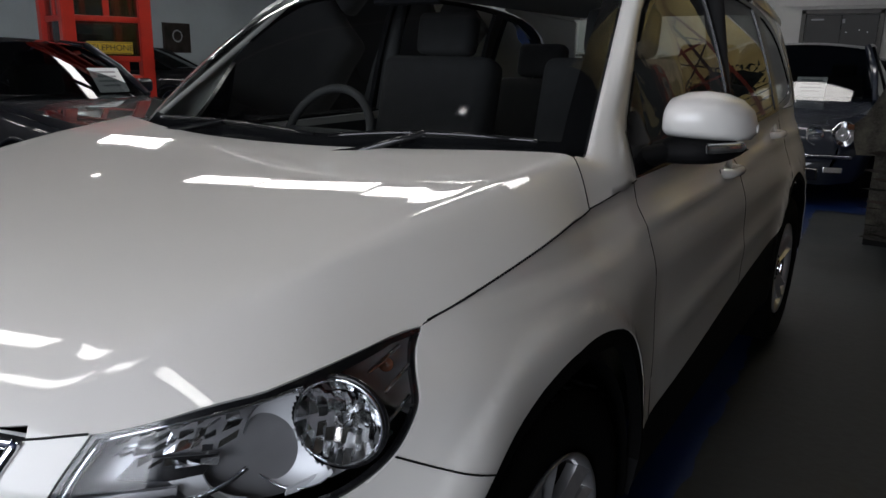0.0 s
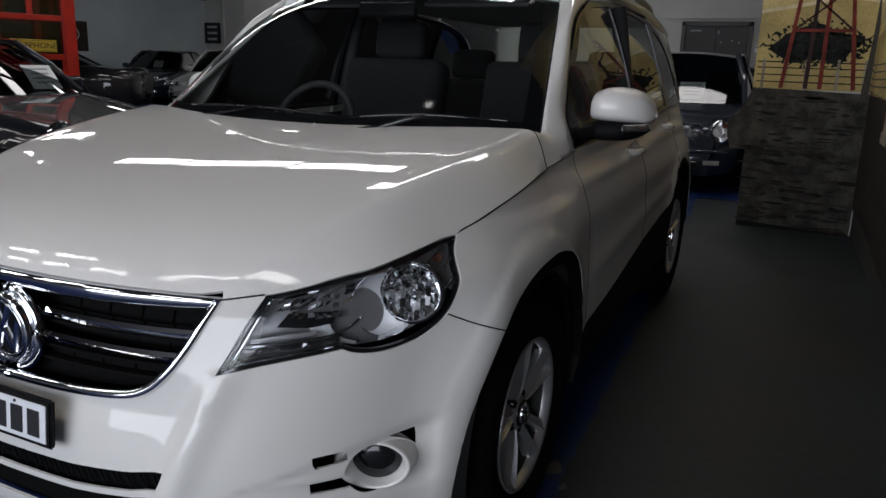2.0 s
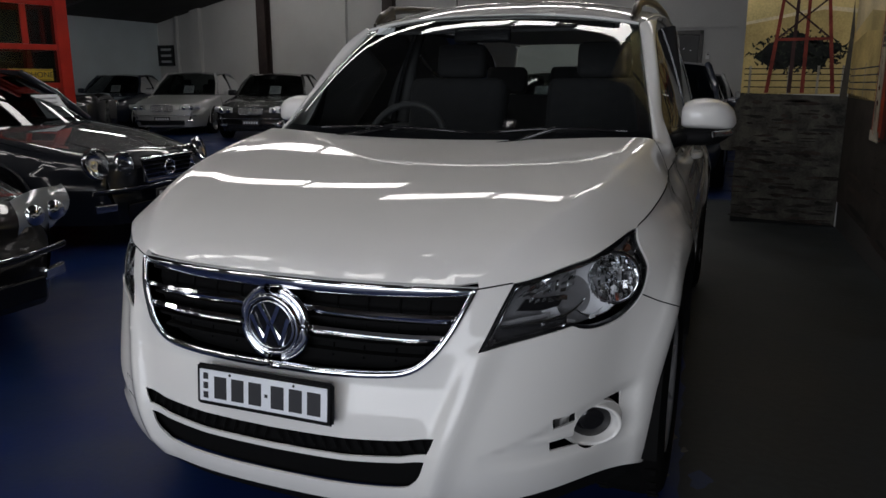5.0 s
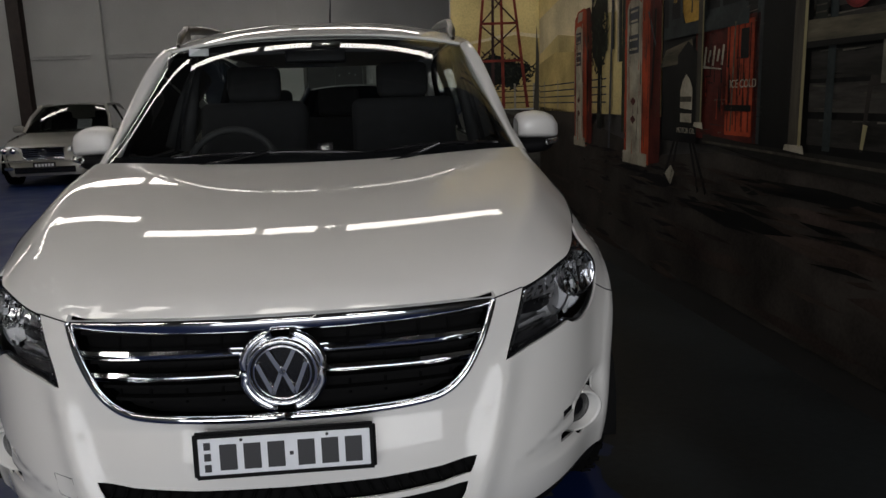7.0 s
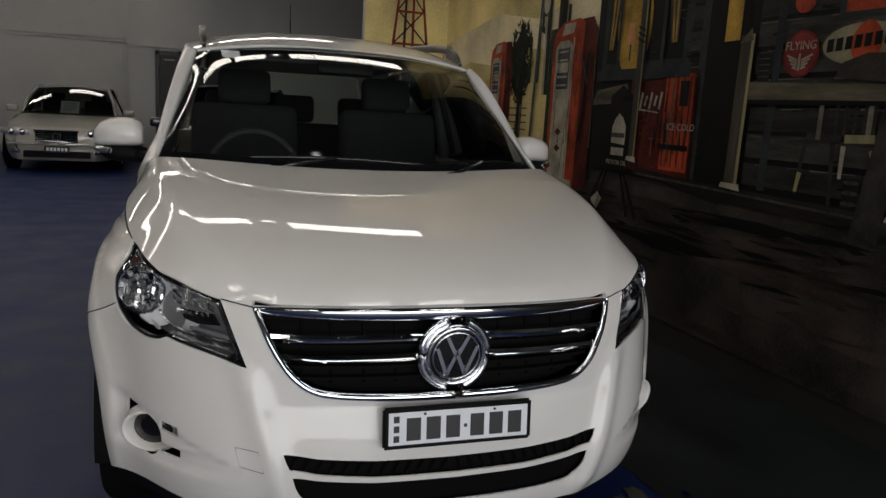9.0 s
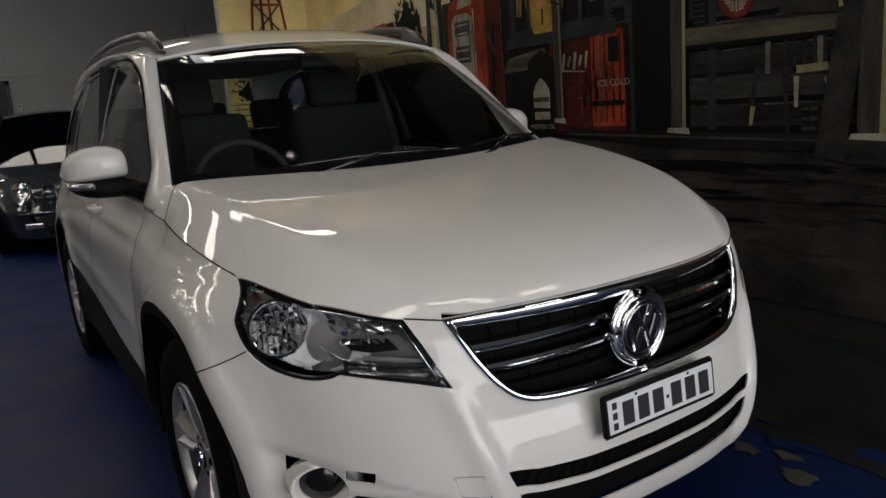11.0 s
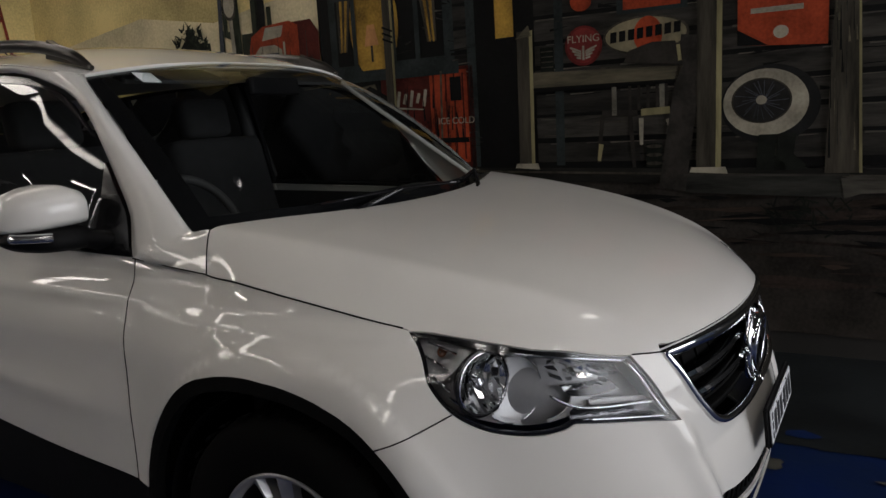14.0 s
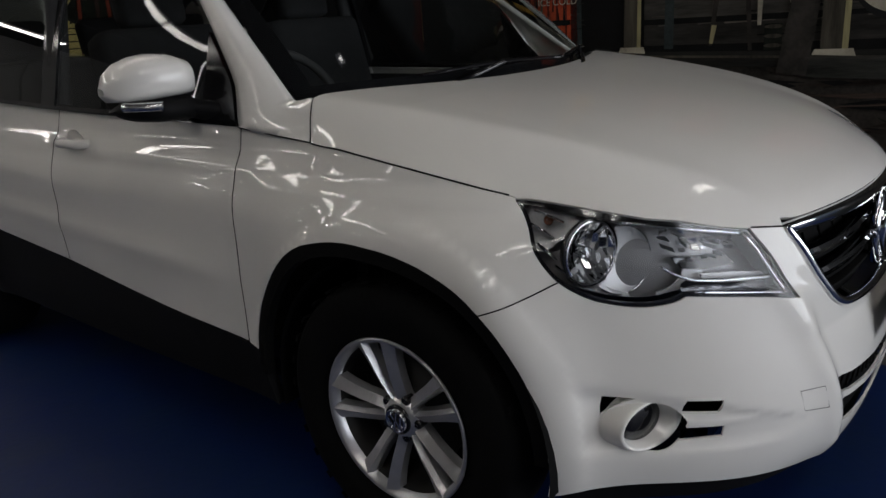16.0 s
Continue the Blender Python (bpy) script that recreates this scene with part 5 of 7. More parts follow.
# ---- mirrors ----
def mirror(sd):
    m = new("door_mirror")
    m.parent = car
    tagged(m, "white door mirror with a black foot")
    rows = []
    # shell: sections from the door outwards
    secs = [(x - 0.030, *r) for x, *r in [(0.838, 0.088, 1.094, 1.178, 0.0), (0.848, 0.105, 1.085, 1.194, 0.0), (0.88, 0.112, 1.081, 1.205, 0.003), (0.92, 0.113, 1.079, 1.208, 0.008), (0.96, 0.106, 1.078, 1.202, 0.016), (0.995, 0.090, 1.080, 1.188, 0.028), (1.020, 0.060, 1.086, 1.163, 0.042), (1.030, 0.022, 1.108, 1.130, 0.052)]]
    for x, dp, z0, z1, back in secs:
        zc, h = (z0 + z1) / 2, (z1 - z0) / 2
        row = []
        for a in np.linspace(0, 2 * math.pi, 28, endpoint=False):
            cy, cz = math.cos(a), math.sin(a)
            fy_ = -dp if cy < 0 else dp * 0.22
            row.append((sd * x, 1.645 + back + fy_ * abs(cy) ** 0.8, zc + h * (math.copysign(abs(cz) ** 0.72, cz) if cz > 0 else 0.80 * math.copysign(abs(cz) ** 0.45, cz))))
        rows.append(row if sd > 0 else row[::-1])
    loft("mirror_shell", rows, WHITE, m, "white shell", closed=True)
    for nm, x0, x1, z, dp, mt, lb in (("lower_tray", 0.775, 0.984, 1.062, 0.112, BLACKP, "black lower tray"),):
        rows = []
        for x in np.linspace(x0, x1, 14):
            t = (x - x0) / (x1 - x0)
            k = (1 - t ** 7) * (0.55 + 0.45 * min(1, t * 4))
            back = 0.035 * t ** 3
            row = []
            for a in np.linspace(0, 2 * math.pi, 20, endpoint=False):
                cy, cz = math.cos(a), math.sin(a)
                row.append((sd * x, 1.645 + back + (-dp * k if cy < 0 else dp * 0.2) * abs(cy) ** 0.7, z + 0.034 * k * math.copysign(abs(cz) ** 0.6, cz) + 0.006 * t))
            rows.append(row if sd > 0 else row[::-1])
        loft(nm, rows, mt, m, lb, closed=True)
    # turn repeater lens at the outer end
    rp = [(sd * x, 1.645 + 0.045 * ((x - 0.9) / 0.1) ** 2 - 0.114 * (1 - ((x - 0.875) / 0.125) ** 4), 1.078 + 0.004 * (x - 0.9) / 0.1) for x in np.linspace(0.925, 0.982, 8)]
    tube("repeater", rp, 0.012, SHELL, m, "clear turn repeater", n=8)
    bmm = bmesh.new()
    bmesh.ops.create_circle(bmm, cap_ends=True, segments=28, radius=1.0, matrix=Matrix.Translation((sd * 0.895, 1.673, 1.145)) @ Matrix.Rotation(radians(90), 4, "X") @ Matrix.Diagonal((0.066, 0.050, 1, 1)))
    part("mirror_glass", bmm, CHROME, m, "mirror glass")
    # foot at the door
    rows = []
    for t in np.linspace(0, 1, 7):
        x, y, z = 0.775 + 0.085 * t, 1.535 + 0.06 * t, 1.045 + 0.026 * t
        rows.append([(sd * x, y + 0.055 * (1 - 0.3 * t) * math.cos(a), z + 0.030 * (1 - 0.3 * t) * math.sin(a)) for a in np.linspace(0, 2 * math.pi, 16, endpoint=False)])
    loft("mirror_foot", rows, BLACKP, m, "black foot", closed=True)


both(mirror)


# ---- roof rails, aerial, wipers ----
RAIL = mat("dark_anodised_rail", (0.07, 0.065, 0.06), 0.3, 0.8)
for sd in (1, -1):
    base = [(0.575, 1.790, 1.518), (0.578, 1.86, 1.556), (0.580, 1.95, 1.584), (0.580, 2.05, 1.604), (0.578, 2.25, 1.622), (0.572, 2.7, 1.640), (0.562, 3.2, 1.632), (0.552, 3.6, 1.606), (0.544, 3.78, 1.578)]
    pts = crv([(sd * x, y, z) for x, y, z in base], 5)
    rr = [0.007 + 0.009 * min(1, i / 5, (len(pts) - 1 - i) / 5) for i in range(len(pts))]
    tube("roof_rail", [tuple(p) for p in pts], rr, RAIL, car, "dark grey roof rail", n=10, flat=1.25)
    vs = [(sd * x, y, z) for x, y, z in ((0.588, 1.795, 1.520), (0.588, 1.99, 1.562), (0.588, 1.975, 1.617), (0.565, 1.795, 1.520), (0.565, 1.99, 1.562), (0.565, 1.975, 1.617))]
    mesh_ob("rail_foot", vs, [(0, 1, 2), (5, 4, 3), (0, 2, 5, 3), (1, 0, 3, 4), (2, 1, 4, 5)], RAIL, car, "dark grey rail foot", smooth=False)
tube("roof_aerial", [(-0.03, 3.33, 1.645), (-0.03, 3.38, 1.69), (-0.02, 3.50, 1.93)], [0.010, 0.005, 0.003], GLOSSB, car, "thin black roof aerial")
for x0, x1, dy in ((-0.45, 0.18, 0.0), (0.22, 0.66, 0.01)):
    pts = []
    for t in np.linspace(0, 1, 9):
        x = x0 + (x1 - x0) * t
        p = screen(x / 0.72, 0.035 + 0.02 * math.sin(math.pi * t))
        pts.append((x, float(p[1]) - 0.018, float(p[2]) + 0.014))
    wp = tube("wiper", pts, 0.006, GLOSSB, car, "black wiper", n=6)
    tube("wiper_arm", [(x0 + 0.02, pts[0][1] - 0.05, 1.062), (x0 + 0.1, pts[1][1] - 0.03, 1.075), tuple(pts[4])], 0.009, GLOSSB, wp, n=6)

# registration label inside the glass
p0 = screen(-0.475 / 0.63, 0.905)
box_part("registration_label", (0.075, 0.002, 0.05), (-0.470, float(p0[1]) + 0.012, float(p0[2]) - 0.004), PAPER, car, "pale square label inside the glass", rot=(-53, 0, 8))

# ---- cabin ----
cab = new("cabin")
cab.parent = car
tagged(cab, "dark charcoal cabin with cloth seats")
rows = []
for x in np.linspace(-0.70, 0.70, 21):
    b = 0.16 * (abs(x) / 0.7) ** 2
    rows.append([(x, 1.05 + b, 1.03), (x, 1.25 + b, 1.052), (x, 1.48 + 0.3 * b, 1.045), (x, 1.60, 1.02), (x, 1.66, 0.95), (x, 1.64, 0.70)])
loft("dashboard", rows, INTERIOR, cab, "charcoal dashboard")
box_part("floor_pan", (1.50, 2.9, 0.06), (0, 2.55, 0.36), INTERIOR, cab)
box_part("firewall", (1.44, 0.04, 0.68), (0, 1.10, 0.68), INTERIOR, cab)
box_part("headlining", (1.06, 2.05, 0.02), (0, 3.02, 1.530), mat("pale_headlining", (0.35, 0.34, 0.32), 0.9, vary=0.1), cab, "pale headlining", 0.008)
for sd in (1, -1):
    panel("door_card", lines([fy(1.36, 1.01), fy(3.4, 1.05), fy(3.1, 0.50), fy(1.40, 0.46)]), wall, INTERIOR, cab, side=sd, lift=-0.06, flange=0, step=0.1)
    tube("pillar_trim", [(sd * 0.655, 2.46, 1.52), (sd * 0.74, 2.45, 1.05)], 0.035, INTERIOR, cab, n=8)


def seat(x, y, wide, name, drop=0.0):
    s = new(name)
    s.parent = cab
    part("cushion", box_bm((wide, 0.50, 0.16), pose(x, y, 0.70), 0.05, 3), SEAT, s, smooth=True)
    part("backrest", box_bm((wide, 0.15, 0.62), pose(x, y + 0.28, 0.975 - drop, -14), 0.055, 3), SEAT, s, smooth=True)
    n = 1 if wide < 0.7 else 3
    for k in range(n):
        hx_ = x + (0 if n == 1 else (k - 1) * 0.42)
        part("headrest", box_bm((0.26, 0.10, 0.17), pose(hx_, y + 0.385, 1.370 - drop, -10), 0.04, 3), SEAT, s, smooth=True)
        for dx in (-0.055, 0.055):
            tube("headrest_post", [(hx_ + dx, y + 0.36, 1.235 - drop), (hx_ + dx, y + 0.38, 1.315 - drop)], 0.006, CHROME, s, "chrome post", n=8)
    return s


seat(-0.37, 2.02, 0.52, "front_seat")
seat(0.37, 2.02, 0.52, "front_seat")
seat(0.0, 3.00, 1.26, "rear_bench", 0.10)
sw = [(-0.37 + 0.185 * math.cos(a), 1.66 + 0.07 * math.sin(a), 1.00 + 0.17 * math.sin(a)) for a in np.linspace(0, 2 * math.pi, 36, endpoint=False)]
tube("steering_wheel", sw, 0.015, INTERIOR, cab, "black steering wheel", closed=True, n=8, up=(0, 1, 0))
part("steering_boss", box_bm((0.34, 0.05, 0.10), pose(-0.37, 1.65, 0.99, -22), 0.02, 3), INTERIOR, cab)
part("rear_view_mirror", box_bm((0.24, 0.03, 0.06), pose(0.0, 1.62, 1.455, -8), 0.012, 3), GLOSSB, cab, "black interior mirror", smooth=True)
for sd in (1, -1):
    part("sun_visor", box_bm((0.42, 0.14, 0.015), pose(sd * 0.30, 1.80, 1.500, 20), 0.006, 2), INTERIOR, cab)
# tail: closing sheet and rear glass
rows = []
for z, y, w in ((0.30, 4.34, 0.50), (0.45, 4.40, 0.50), (0.80, 4.41, 0.50), (1.05, 4.36, 0.50), (1.10, 4.33, 0.50)):
    rows.append([(w * k, y - 0.06 * k * k, z) for k in np.linspace(-1, 1, 9)])
loft("tailgate", rows, WHITE, car)
rows = []
for z, y, w in ((1.10, 4.33, 0.64), (1.3, 4.28, 0.60), (1.50, 4.20, 0.56), (1.56, 4.17, 0.54)):
    rows.append([(w * k, y - 0.06 * k * k, z) for k in np.linspace(-1, 1, 9)])
rg = loft("rear_glass", rows, WSGLASS, car, "tinted rear glass")
rg.visible_shadow = False
part("underbody", box_bm((1.45, 3.9, 0.12), pose(0, 2.3, 0.30), 0.03), BLACKP, car)
part("radiator_support", box_bm((1.10, 0.06, 0.50), pose(0, 0.30, 0.55), 0.01), GLOSSB, car)



# ---- the mural on the east wall ----
RETX, RETY = 0.988, 5.918
PAINTS = {}


def paint(col, vary=0.35, scale=5.0, stretch=None):
    col = tuple(min(0.8, c * 1.2) for c in col)
    key = (col, vary, scale, stretch)
    if key not in PAINTS:
        PAINTS[key] = mat("mural_paint", col, 0.55, vary=min(0.85, vary + 0.15), scale=scale, bump=0.12, bscale=60, detail=8.0, stretch=stretch, spec=0.12)
    return PAINTS[key]


mural = thing("wall_mural", "large painted mural of an old petrol station and porch", "mural", Matrix.Translation((WALLX, 0.0475, 0)) @ Matrix.Rotation(EASTA, 4, "Z"))
mural2 = thing("wall_mural", "painted mural of a red windmill tower in dry fields", "mural", pose(0, RETY, 0))


def lay(y, z):
    """The picture's own measures to the wall's: its far end is drawn smaller."""
    return 1.0244 * float(np.interp(y, [-2.4, 0.28, 1.4, 2.46, 3.06, 3.78, 4.71, 5.33, 6.62], [-2.25, 0.31, 1.4, 2.37, 2.89, 3.47, 4.16, 4.58, 5.735])), 1.267 + 1.0108 * (z - 1.28) * float(np.interp(y, [1.4, 2.46, 3.78, 5.33, 6.62], [1.0, 0.978, 0.945, 0.905, 0.865]))


def flat(name, pts, material, layer=1, label="", on=None):
    """A painted shape on the east wall (y, z) or, with on set, on the return wall (x, z)."""
    e = 0.0022 * layer
    pts = [lay(*p) if on is None else (RETX + (p[0] - 1.06) * 0.95, 1.2786 + (p[1] - 1.2786) * 0.919) for p in pts]
    bmx = bmesh.new()
    vs = [bmx.verts.new((-e, p[0], p[1]) if on is None else (p[0], -e, p[1])) for p in pts]
    f = bmx.faces.new(vs)
    f.normal_update()
    want = Vector((-1, 0, 0)) if on is None else Vector((0, -1, 0))
    if f.normal.dot(want) < 0:
        f.normal_flip()
    if len(pts) > 4:
        bmesh.ops.triangulate(bmx, faces=bmx.faces[:])
    return part(name, bmx, material, mural if on is None else on, label)


def box2(y0, y1, z0, z1):
    return [(y0, z0), (y1, z0), (y1, z1), (y0, z1)]


def oval(y, z, ry, rz, n=28, a0=0.0, a1=2 * math.pi):
    return [(y + ry * math.cos(a), z + rz * math.sin(a)) for a in np.linspace(a0, a1, n, endpoint=a1 - a0 < 6.2)]


def stroke(a, b, w, w2=None):
    a, b = np.array(a, float), np.array(b, float)
    d = (b - a) / (np.linalg.norm(b - a) + 1e-9)
    n = np.array((-d[1], d[0]))
    w2 = w if w2 is None else w2
    return [a + n * w / 2, b + n * w2 / 2, b - n * w2 / 2, a - n * w / 2]


SKYY = paint((0.62, 0.50, 0.22), 0.45, 1.3)
SKYP = paint((0.66, 0.57, 0.36), 0.35, 1.6)
HILL = paint((0.52, 0.40, 0.16), 0.4, 2.0)
DARK = paint((0.005, 0.005, 0.005), 0.4, 3.0)
DUSK = paint((0.040, 0.034, 0.029), 0.6, 3.0)
MUD = paint((0.048, 0.034, 0.028), 0.65, 2.2)
GY = (1.0, 0.22, 1.6)
GZ = (1.0, 1.8, 0.2)
WOODL = paint((0.105, 0.092, 0.062), 0.55, 9.0, GY)
WOODM = paint((0.060, 0.053, 0.040), 0.55, 9.0, GZ)
WOODY = paint((0.26, 0.23, 0.12), 0.4, 9.0, GZ)
PLANK = [paint((0.026 + 0.007 * k, 0.024 + 0.0065 * k, 0.021 + 0.0055 * k), 0.62, 7.0 + 1.5 * k, GY) for k in range(4)]
LIGHTS = [paint((0.055 + 0.03 * k, 0.052 + 0.027 * k, 0.044 + 0.021 * k), 0.5, 9.0, GY) for k in range(3)]
RED = paint((0.36, 0.055, 0.020), 0.55, 4.0)
REDD = paint((0.085, 0.014, 0.010), 0.55, 4.0)
CREAM = paint((0.34, 0.31, 0.24), 0.4, 6.0)
GREEN = paint((0.026, 0.032, 0.020), 0.5, 8.0)
GREEND = paint((0.011, 0.013, 0.010), 0.5, 8.0)
GLOW = paint((0.46, 0.27, 0.05), 0.6, 4.0)
TEAL = paint((0.026, 0.034, 0.034), 0.5, 5.0)
BLUEG = paint((0.055, 0.060, 0.070), 0.5, 5.0)

random.seed(21)
# sky and far ground
flat("painted_sky", box2(2.95, 6.62, 1.12, 5.2), SKYY, 1)
flat("painted_cloud", [(6.6, 1.72), (5.9, 1.86), (5.2, 1.78), (4.6, 1.9), (3.9, 1.86), (3.0, 1.95), (3.0, 2.25), (4.2, 2.12), (5.2, 2.26), (6.6, 2.1)], SKYP, 2)
flat("painted_hill", [(6.62, 1.62), (6.0, 1.70), (5.4, 1.66), (4.9, 1.78), (4.4, 1.70), (4.4, 1.12), (6.62, 1.12)], HILL, 2)
flat("painted_street", [(6.62, 1.16), (5.2, 1.12), (4.2, 0.98), (3.1, 0.88), (2.3, 0.95), (-2.35, 0.90), (-2.35, 0.10), (6.62, 0.10)], DUSK, 2)
for k in range(46):
    y, z = random.uniform(-1.6, 6.0), random.uniform(0.12, 0.84)
    w, h = random.uniform(0.15, 0.7), random.uniform(0.008, 0.05)
    flat("painted_rut", [(y - w, z), (y - w * 0.3, z + h), (y + w * 0.5, z + h * 0.7), (y + w, z - h * 0.2), (y + w * 0.2, z - h), (y - w * 0.6, z - h * 0.8)], random.choice((MUD, MUD, DARK, DUSK)), 3 + k % 4)
BROWN = [paint((0.030 + 0.009 * k, 0.022 + 0.006 * k, 0.018 + 0.004 * k), 0.7, 5.0, GY) for k in range(3)]
for k in range(210):
    y = random.uniform(-1.8, 5.0)
    z = 0.86 - abs(random.gauss(0, 0.20))
    if z > 0.14:
        w = random.uniform(0.04, 0.30)
        flat("painted_rut", [(y - w, z), (y - w * 0.2, z + 0.014), (y + w, z + random.uniform(-0.02, 0.02)), (y + w * 0.1, z - 0.012)], random.choice(BROWN + [DARK, DARK]), 7 + k % 3)
for k in range(4):
    z = 1.20 + 0.06 * k
    flat("painted_fence_rail", stroke((4.3, z + 0.012), (6.6, z), 0.012), BLUEG, 3)
for y in (4.45, 4.9, 5.35, 5.9, 6.4):
    flat("painted_fence_post", stroke((y, 1.14), (y, 1.42), 0.03), CREAM, 4)
# bush and cactus by the pumps
flat("painted_bush", [(4.52 + (0.20 + 0.07 * math.sin(3.7 * a) + 0.04 * math.cos(7 * a)) * math.cos(a), 1.80 + (0.28 + 0.06 * math.sin(5.3 * a)) * math.sin(a)) for a in np.linspace(0, 6.283, 40, endpoint=False)], GREEND, 3)
for k in range(330):
    a, r = random.uniform(0, 6.28), math.sqrt(random.random())
    y, z = 4.52 + 0.26 * r * math.cos(a), 1.78 + 0.34 * r * math.sin(a)
    flat("painted_leaf", stroke((y, z), (y + random.uniform(-0.07, 0.07), z + random.uniform(-0.06, 0.09)), 0.028, 0.006), random.choice((GREEN, GREEND, GREEND)), 4 + k % 3)
flat("painted_trunk", stroke((4.50, 1.0), (4.46, 1.9), 0.14, 0.10), GREEND, 4)
for y, z0, z1, w in ((4.28, 1.6, 1.98, 0.05), (3.92, 1.5, 2.36, 0.10), (3.70, 1.5, 2.40, 0.09), (3.55, 1.6, 2.16, 0.06), (4.10, 1.6, 2.05, 0.05), (3.80, 1.0, 2.0, 0.16)):
    flat("painted_cactus", stroke((y, z0), (y, z1), w, w * 0.8) , GREEN, 5)
flat("painted_cactus_arm", stroke((3.92, 1.98), (4.05, 2.02), 0.05), GREEN, 5)
flat("painted_cactus_arm", stroke((4.05, 2.0), (4.05, 2.22), 0.05), GREEN, 5)
flat("painted_pole", stroke((4.20, 0.86), (4.02, 3.2), 0.05), BLUEG, 6)
flat("painted_dark_pole", stroke((3.66, 0.9), (3.62, 3.4), 0.10), DARK, 5)
flat("painted_round_sign", oval(3.98, 2.22, 0.085, 0.11), WOODM, 7)
flat("painted_round_sign_face", oval(3.98, 2.22, 0.065, 0.088), CREAM, 8)
flat("painted_sign_post", stroke((3.96, 1.5), (3.98, 2.12), 0.045), CREAM, 6)
flat("painted_street_lamp", [(4.50, 2.40), (4.42, 2.46), (4.34, 2.38), (4.42, 2.35)], GREEND, 4)


def pump(yc, w, z0, z1, k):
    """A painted petrol pump: red body, cream column, rounded head."""
    h = z1 - z0
    flat("painted_pump_side", [(yc - 0.10 * w, z0), (yc - 0.5 * w, z0 + 0.03 * h), (yc - 0.5 * w, z1 - 0.07 * h), (yc - 0.40 * w, z1), (yc - 0.1 * w, z1)], REDD, k)
    flat("painted_pump_body", [(yc + 0.5 * w, z0), (yc - 0.22 * w, z0), (yc - 0.22 * w, z1 - 0.02 * h), (yc - 0.10 * w, z1 + 0.01 * h), (yc + 0.28 * w, z1), (yc + 0.46 * w, z1 - 0.05 * h), (yc + 0.5 * w, z1 - 0.12 * h)], RED, k + 1)
    flat("painted_pump_column", [(yc + 0.42 * w, z0 + 0.02 * h), (yc + 0.02 * w, z0 + 0.02 * h), (yc + 0.02 * w, z1 - 0.14 * h), (yc + 0.12 * w, z1 - 0.11 * h), (yc + 0.34 * w, z1 - 0.11 * h), (yc + 0.42 * w, z1 - 0.15 * h)], CREAM, k + 2)
    flat("painted_pump_crown", [(yc + 0.30 * w, z1 - 0.08 * h), (yc + 0.02 * w, z1 - 0.07 * h), (yc - 0.02 * w, z1 - 0.01 * h), (yc + 0.24 * w, z1 - 0.01 * h)], CREAM, k + 2)
    flat("painted_dial", box2(yc + 0.36 * w, yc + 0.07 * w, z1 - 0.24 * h, z1 - 0.155 * h), BLUEG, k + 3)
    flat("painted_dial", box2(yc + 0.36 * w, yc + 0.07 * w, z1 - 0.40 * h, z1 - 0.30 * h), BLUEG, k + 3)
    for j in range(5):
        z = z1 - (0.17 + 0.05 * j) * h
        flat("painted_digit_bar", box2(yc + 0.33 * w, yc + 0.10 * w, z - 0.012 * h, z), CREAM, k + 4)
    for j in range(2):
        z = z0 + (0.34 - 0.10 * j) * h
        flat("painted_mark", [(yc + 0.22 * w, z + 0.03), (yc + 0.14 * w, z), (yc + 0.22 * w, z - 0.03), (yc + 0.30 * w, z)], REDD, k + 3)
    flat("painted_pump_edge", stroke((yc - 0.02 * w, z0), (yc - 0.02 * w, z1 - 0.1 * h), 0.03 * w), CREAM, k + 4)
    flat("painted_hose", stroke((yc - 0.38 * w, z1 - 0.2 * h), (yc - 0.30 * w, z0 + 0.3 * h), 0.05 * w), DARK, k + 4)
    flat("painted_nozzle", stroke((yc - 0.20 * w, z1 - 0.20 * h), (yc - 0.40 * w, z1 - 0.38 * h), 0.035 * w), BLUEG, k + 5)
    flat("painted_pump_foot", box2(yc + 0.5 * w, yc - 0.20 * w, z0 - 0.01, z0 + 0.06 * h), CREAM, k + 5)


pump(5.02, 0.62, 0.84, 1.98, 6)
pump(3.42, 0.72, 0.80, 2.03, 7)

for yc, w, z0, z1, lay_ in ((5.02, 0.62, 0.86, 1.90, 12), (3.42, 0.72, 0.84, 1.95, 13)):
    for k in range(46):
        y = yc + random.uniform(-0.46, 0.46) * w
        z = random.uniform(z0, z1 - 0.2)
        flat("painted_streak", stroke((y, z), (y + random.uniform(-0.01, 0.01), z + random.uniform(0.05, 0.3)), random.uniform(0.006, 0.02), 0.003), random.choice((REDD, REDD, RED, WOODM, DUSK)), lay_)
# the house: dark boards, window, doors
flat("painted_house", box2(3.06, -2.35, 0.98, 5.2), DARK, 4)
for k in range(16):
    z0 = 1.03 + 0.135 * k
    for y1, y0 in ((1.44, 0.46), (0.44, -0.9), (2.0, 1.86), (2.4, 2.0)):
        if (y1, y0) == (2.4, 2.0) and z0 < 1.65:
            continue
        flat("painted_board", [(y1, z0 + random.uniform(0, 0.01)), (y0, z0 + random.uniform(0, 0.01)), (y0, z0 + 0.112 + random.uniform(0, 0.012)), (y1, z0 + 0.112 + random.uniform(0, 0.012))], random.choice(PLANK), 5)
for k in range(60):
    y, z = random.uniform(-0.6, 1.4), random.uniform(1.05, 2.9)
    flat("painted_grain", stroke((y, z), (y - random.uniform(0.08, 0.35), z + random.uniform(-0.008, 0.008)), 0.006, 0.003), random.choice((DARK, WOODM)), 6)
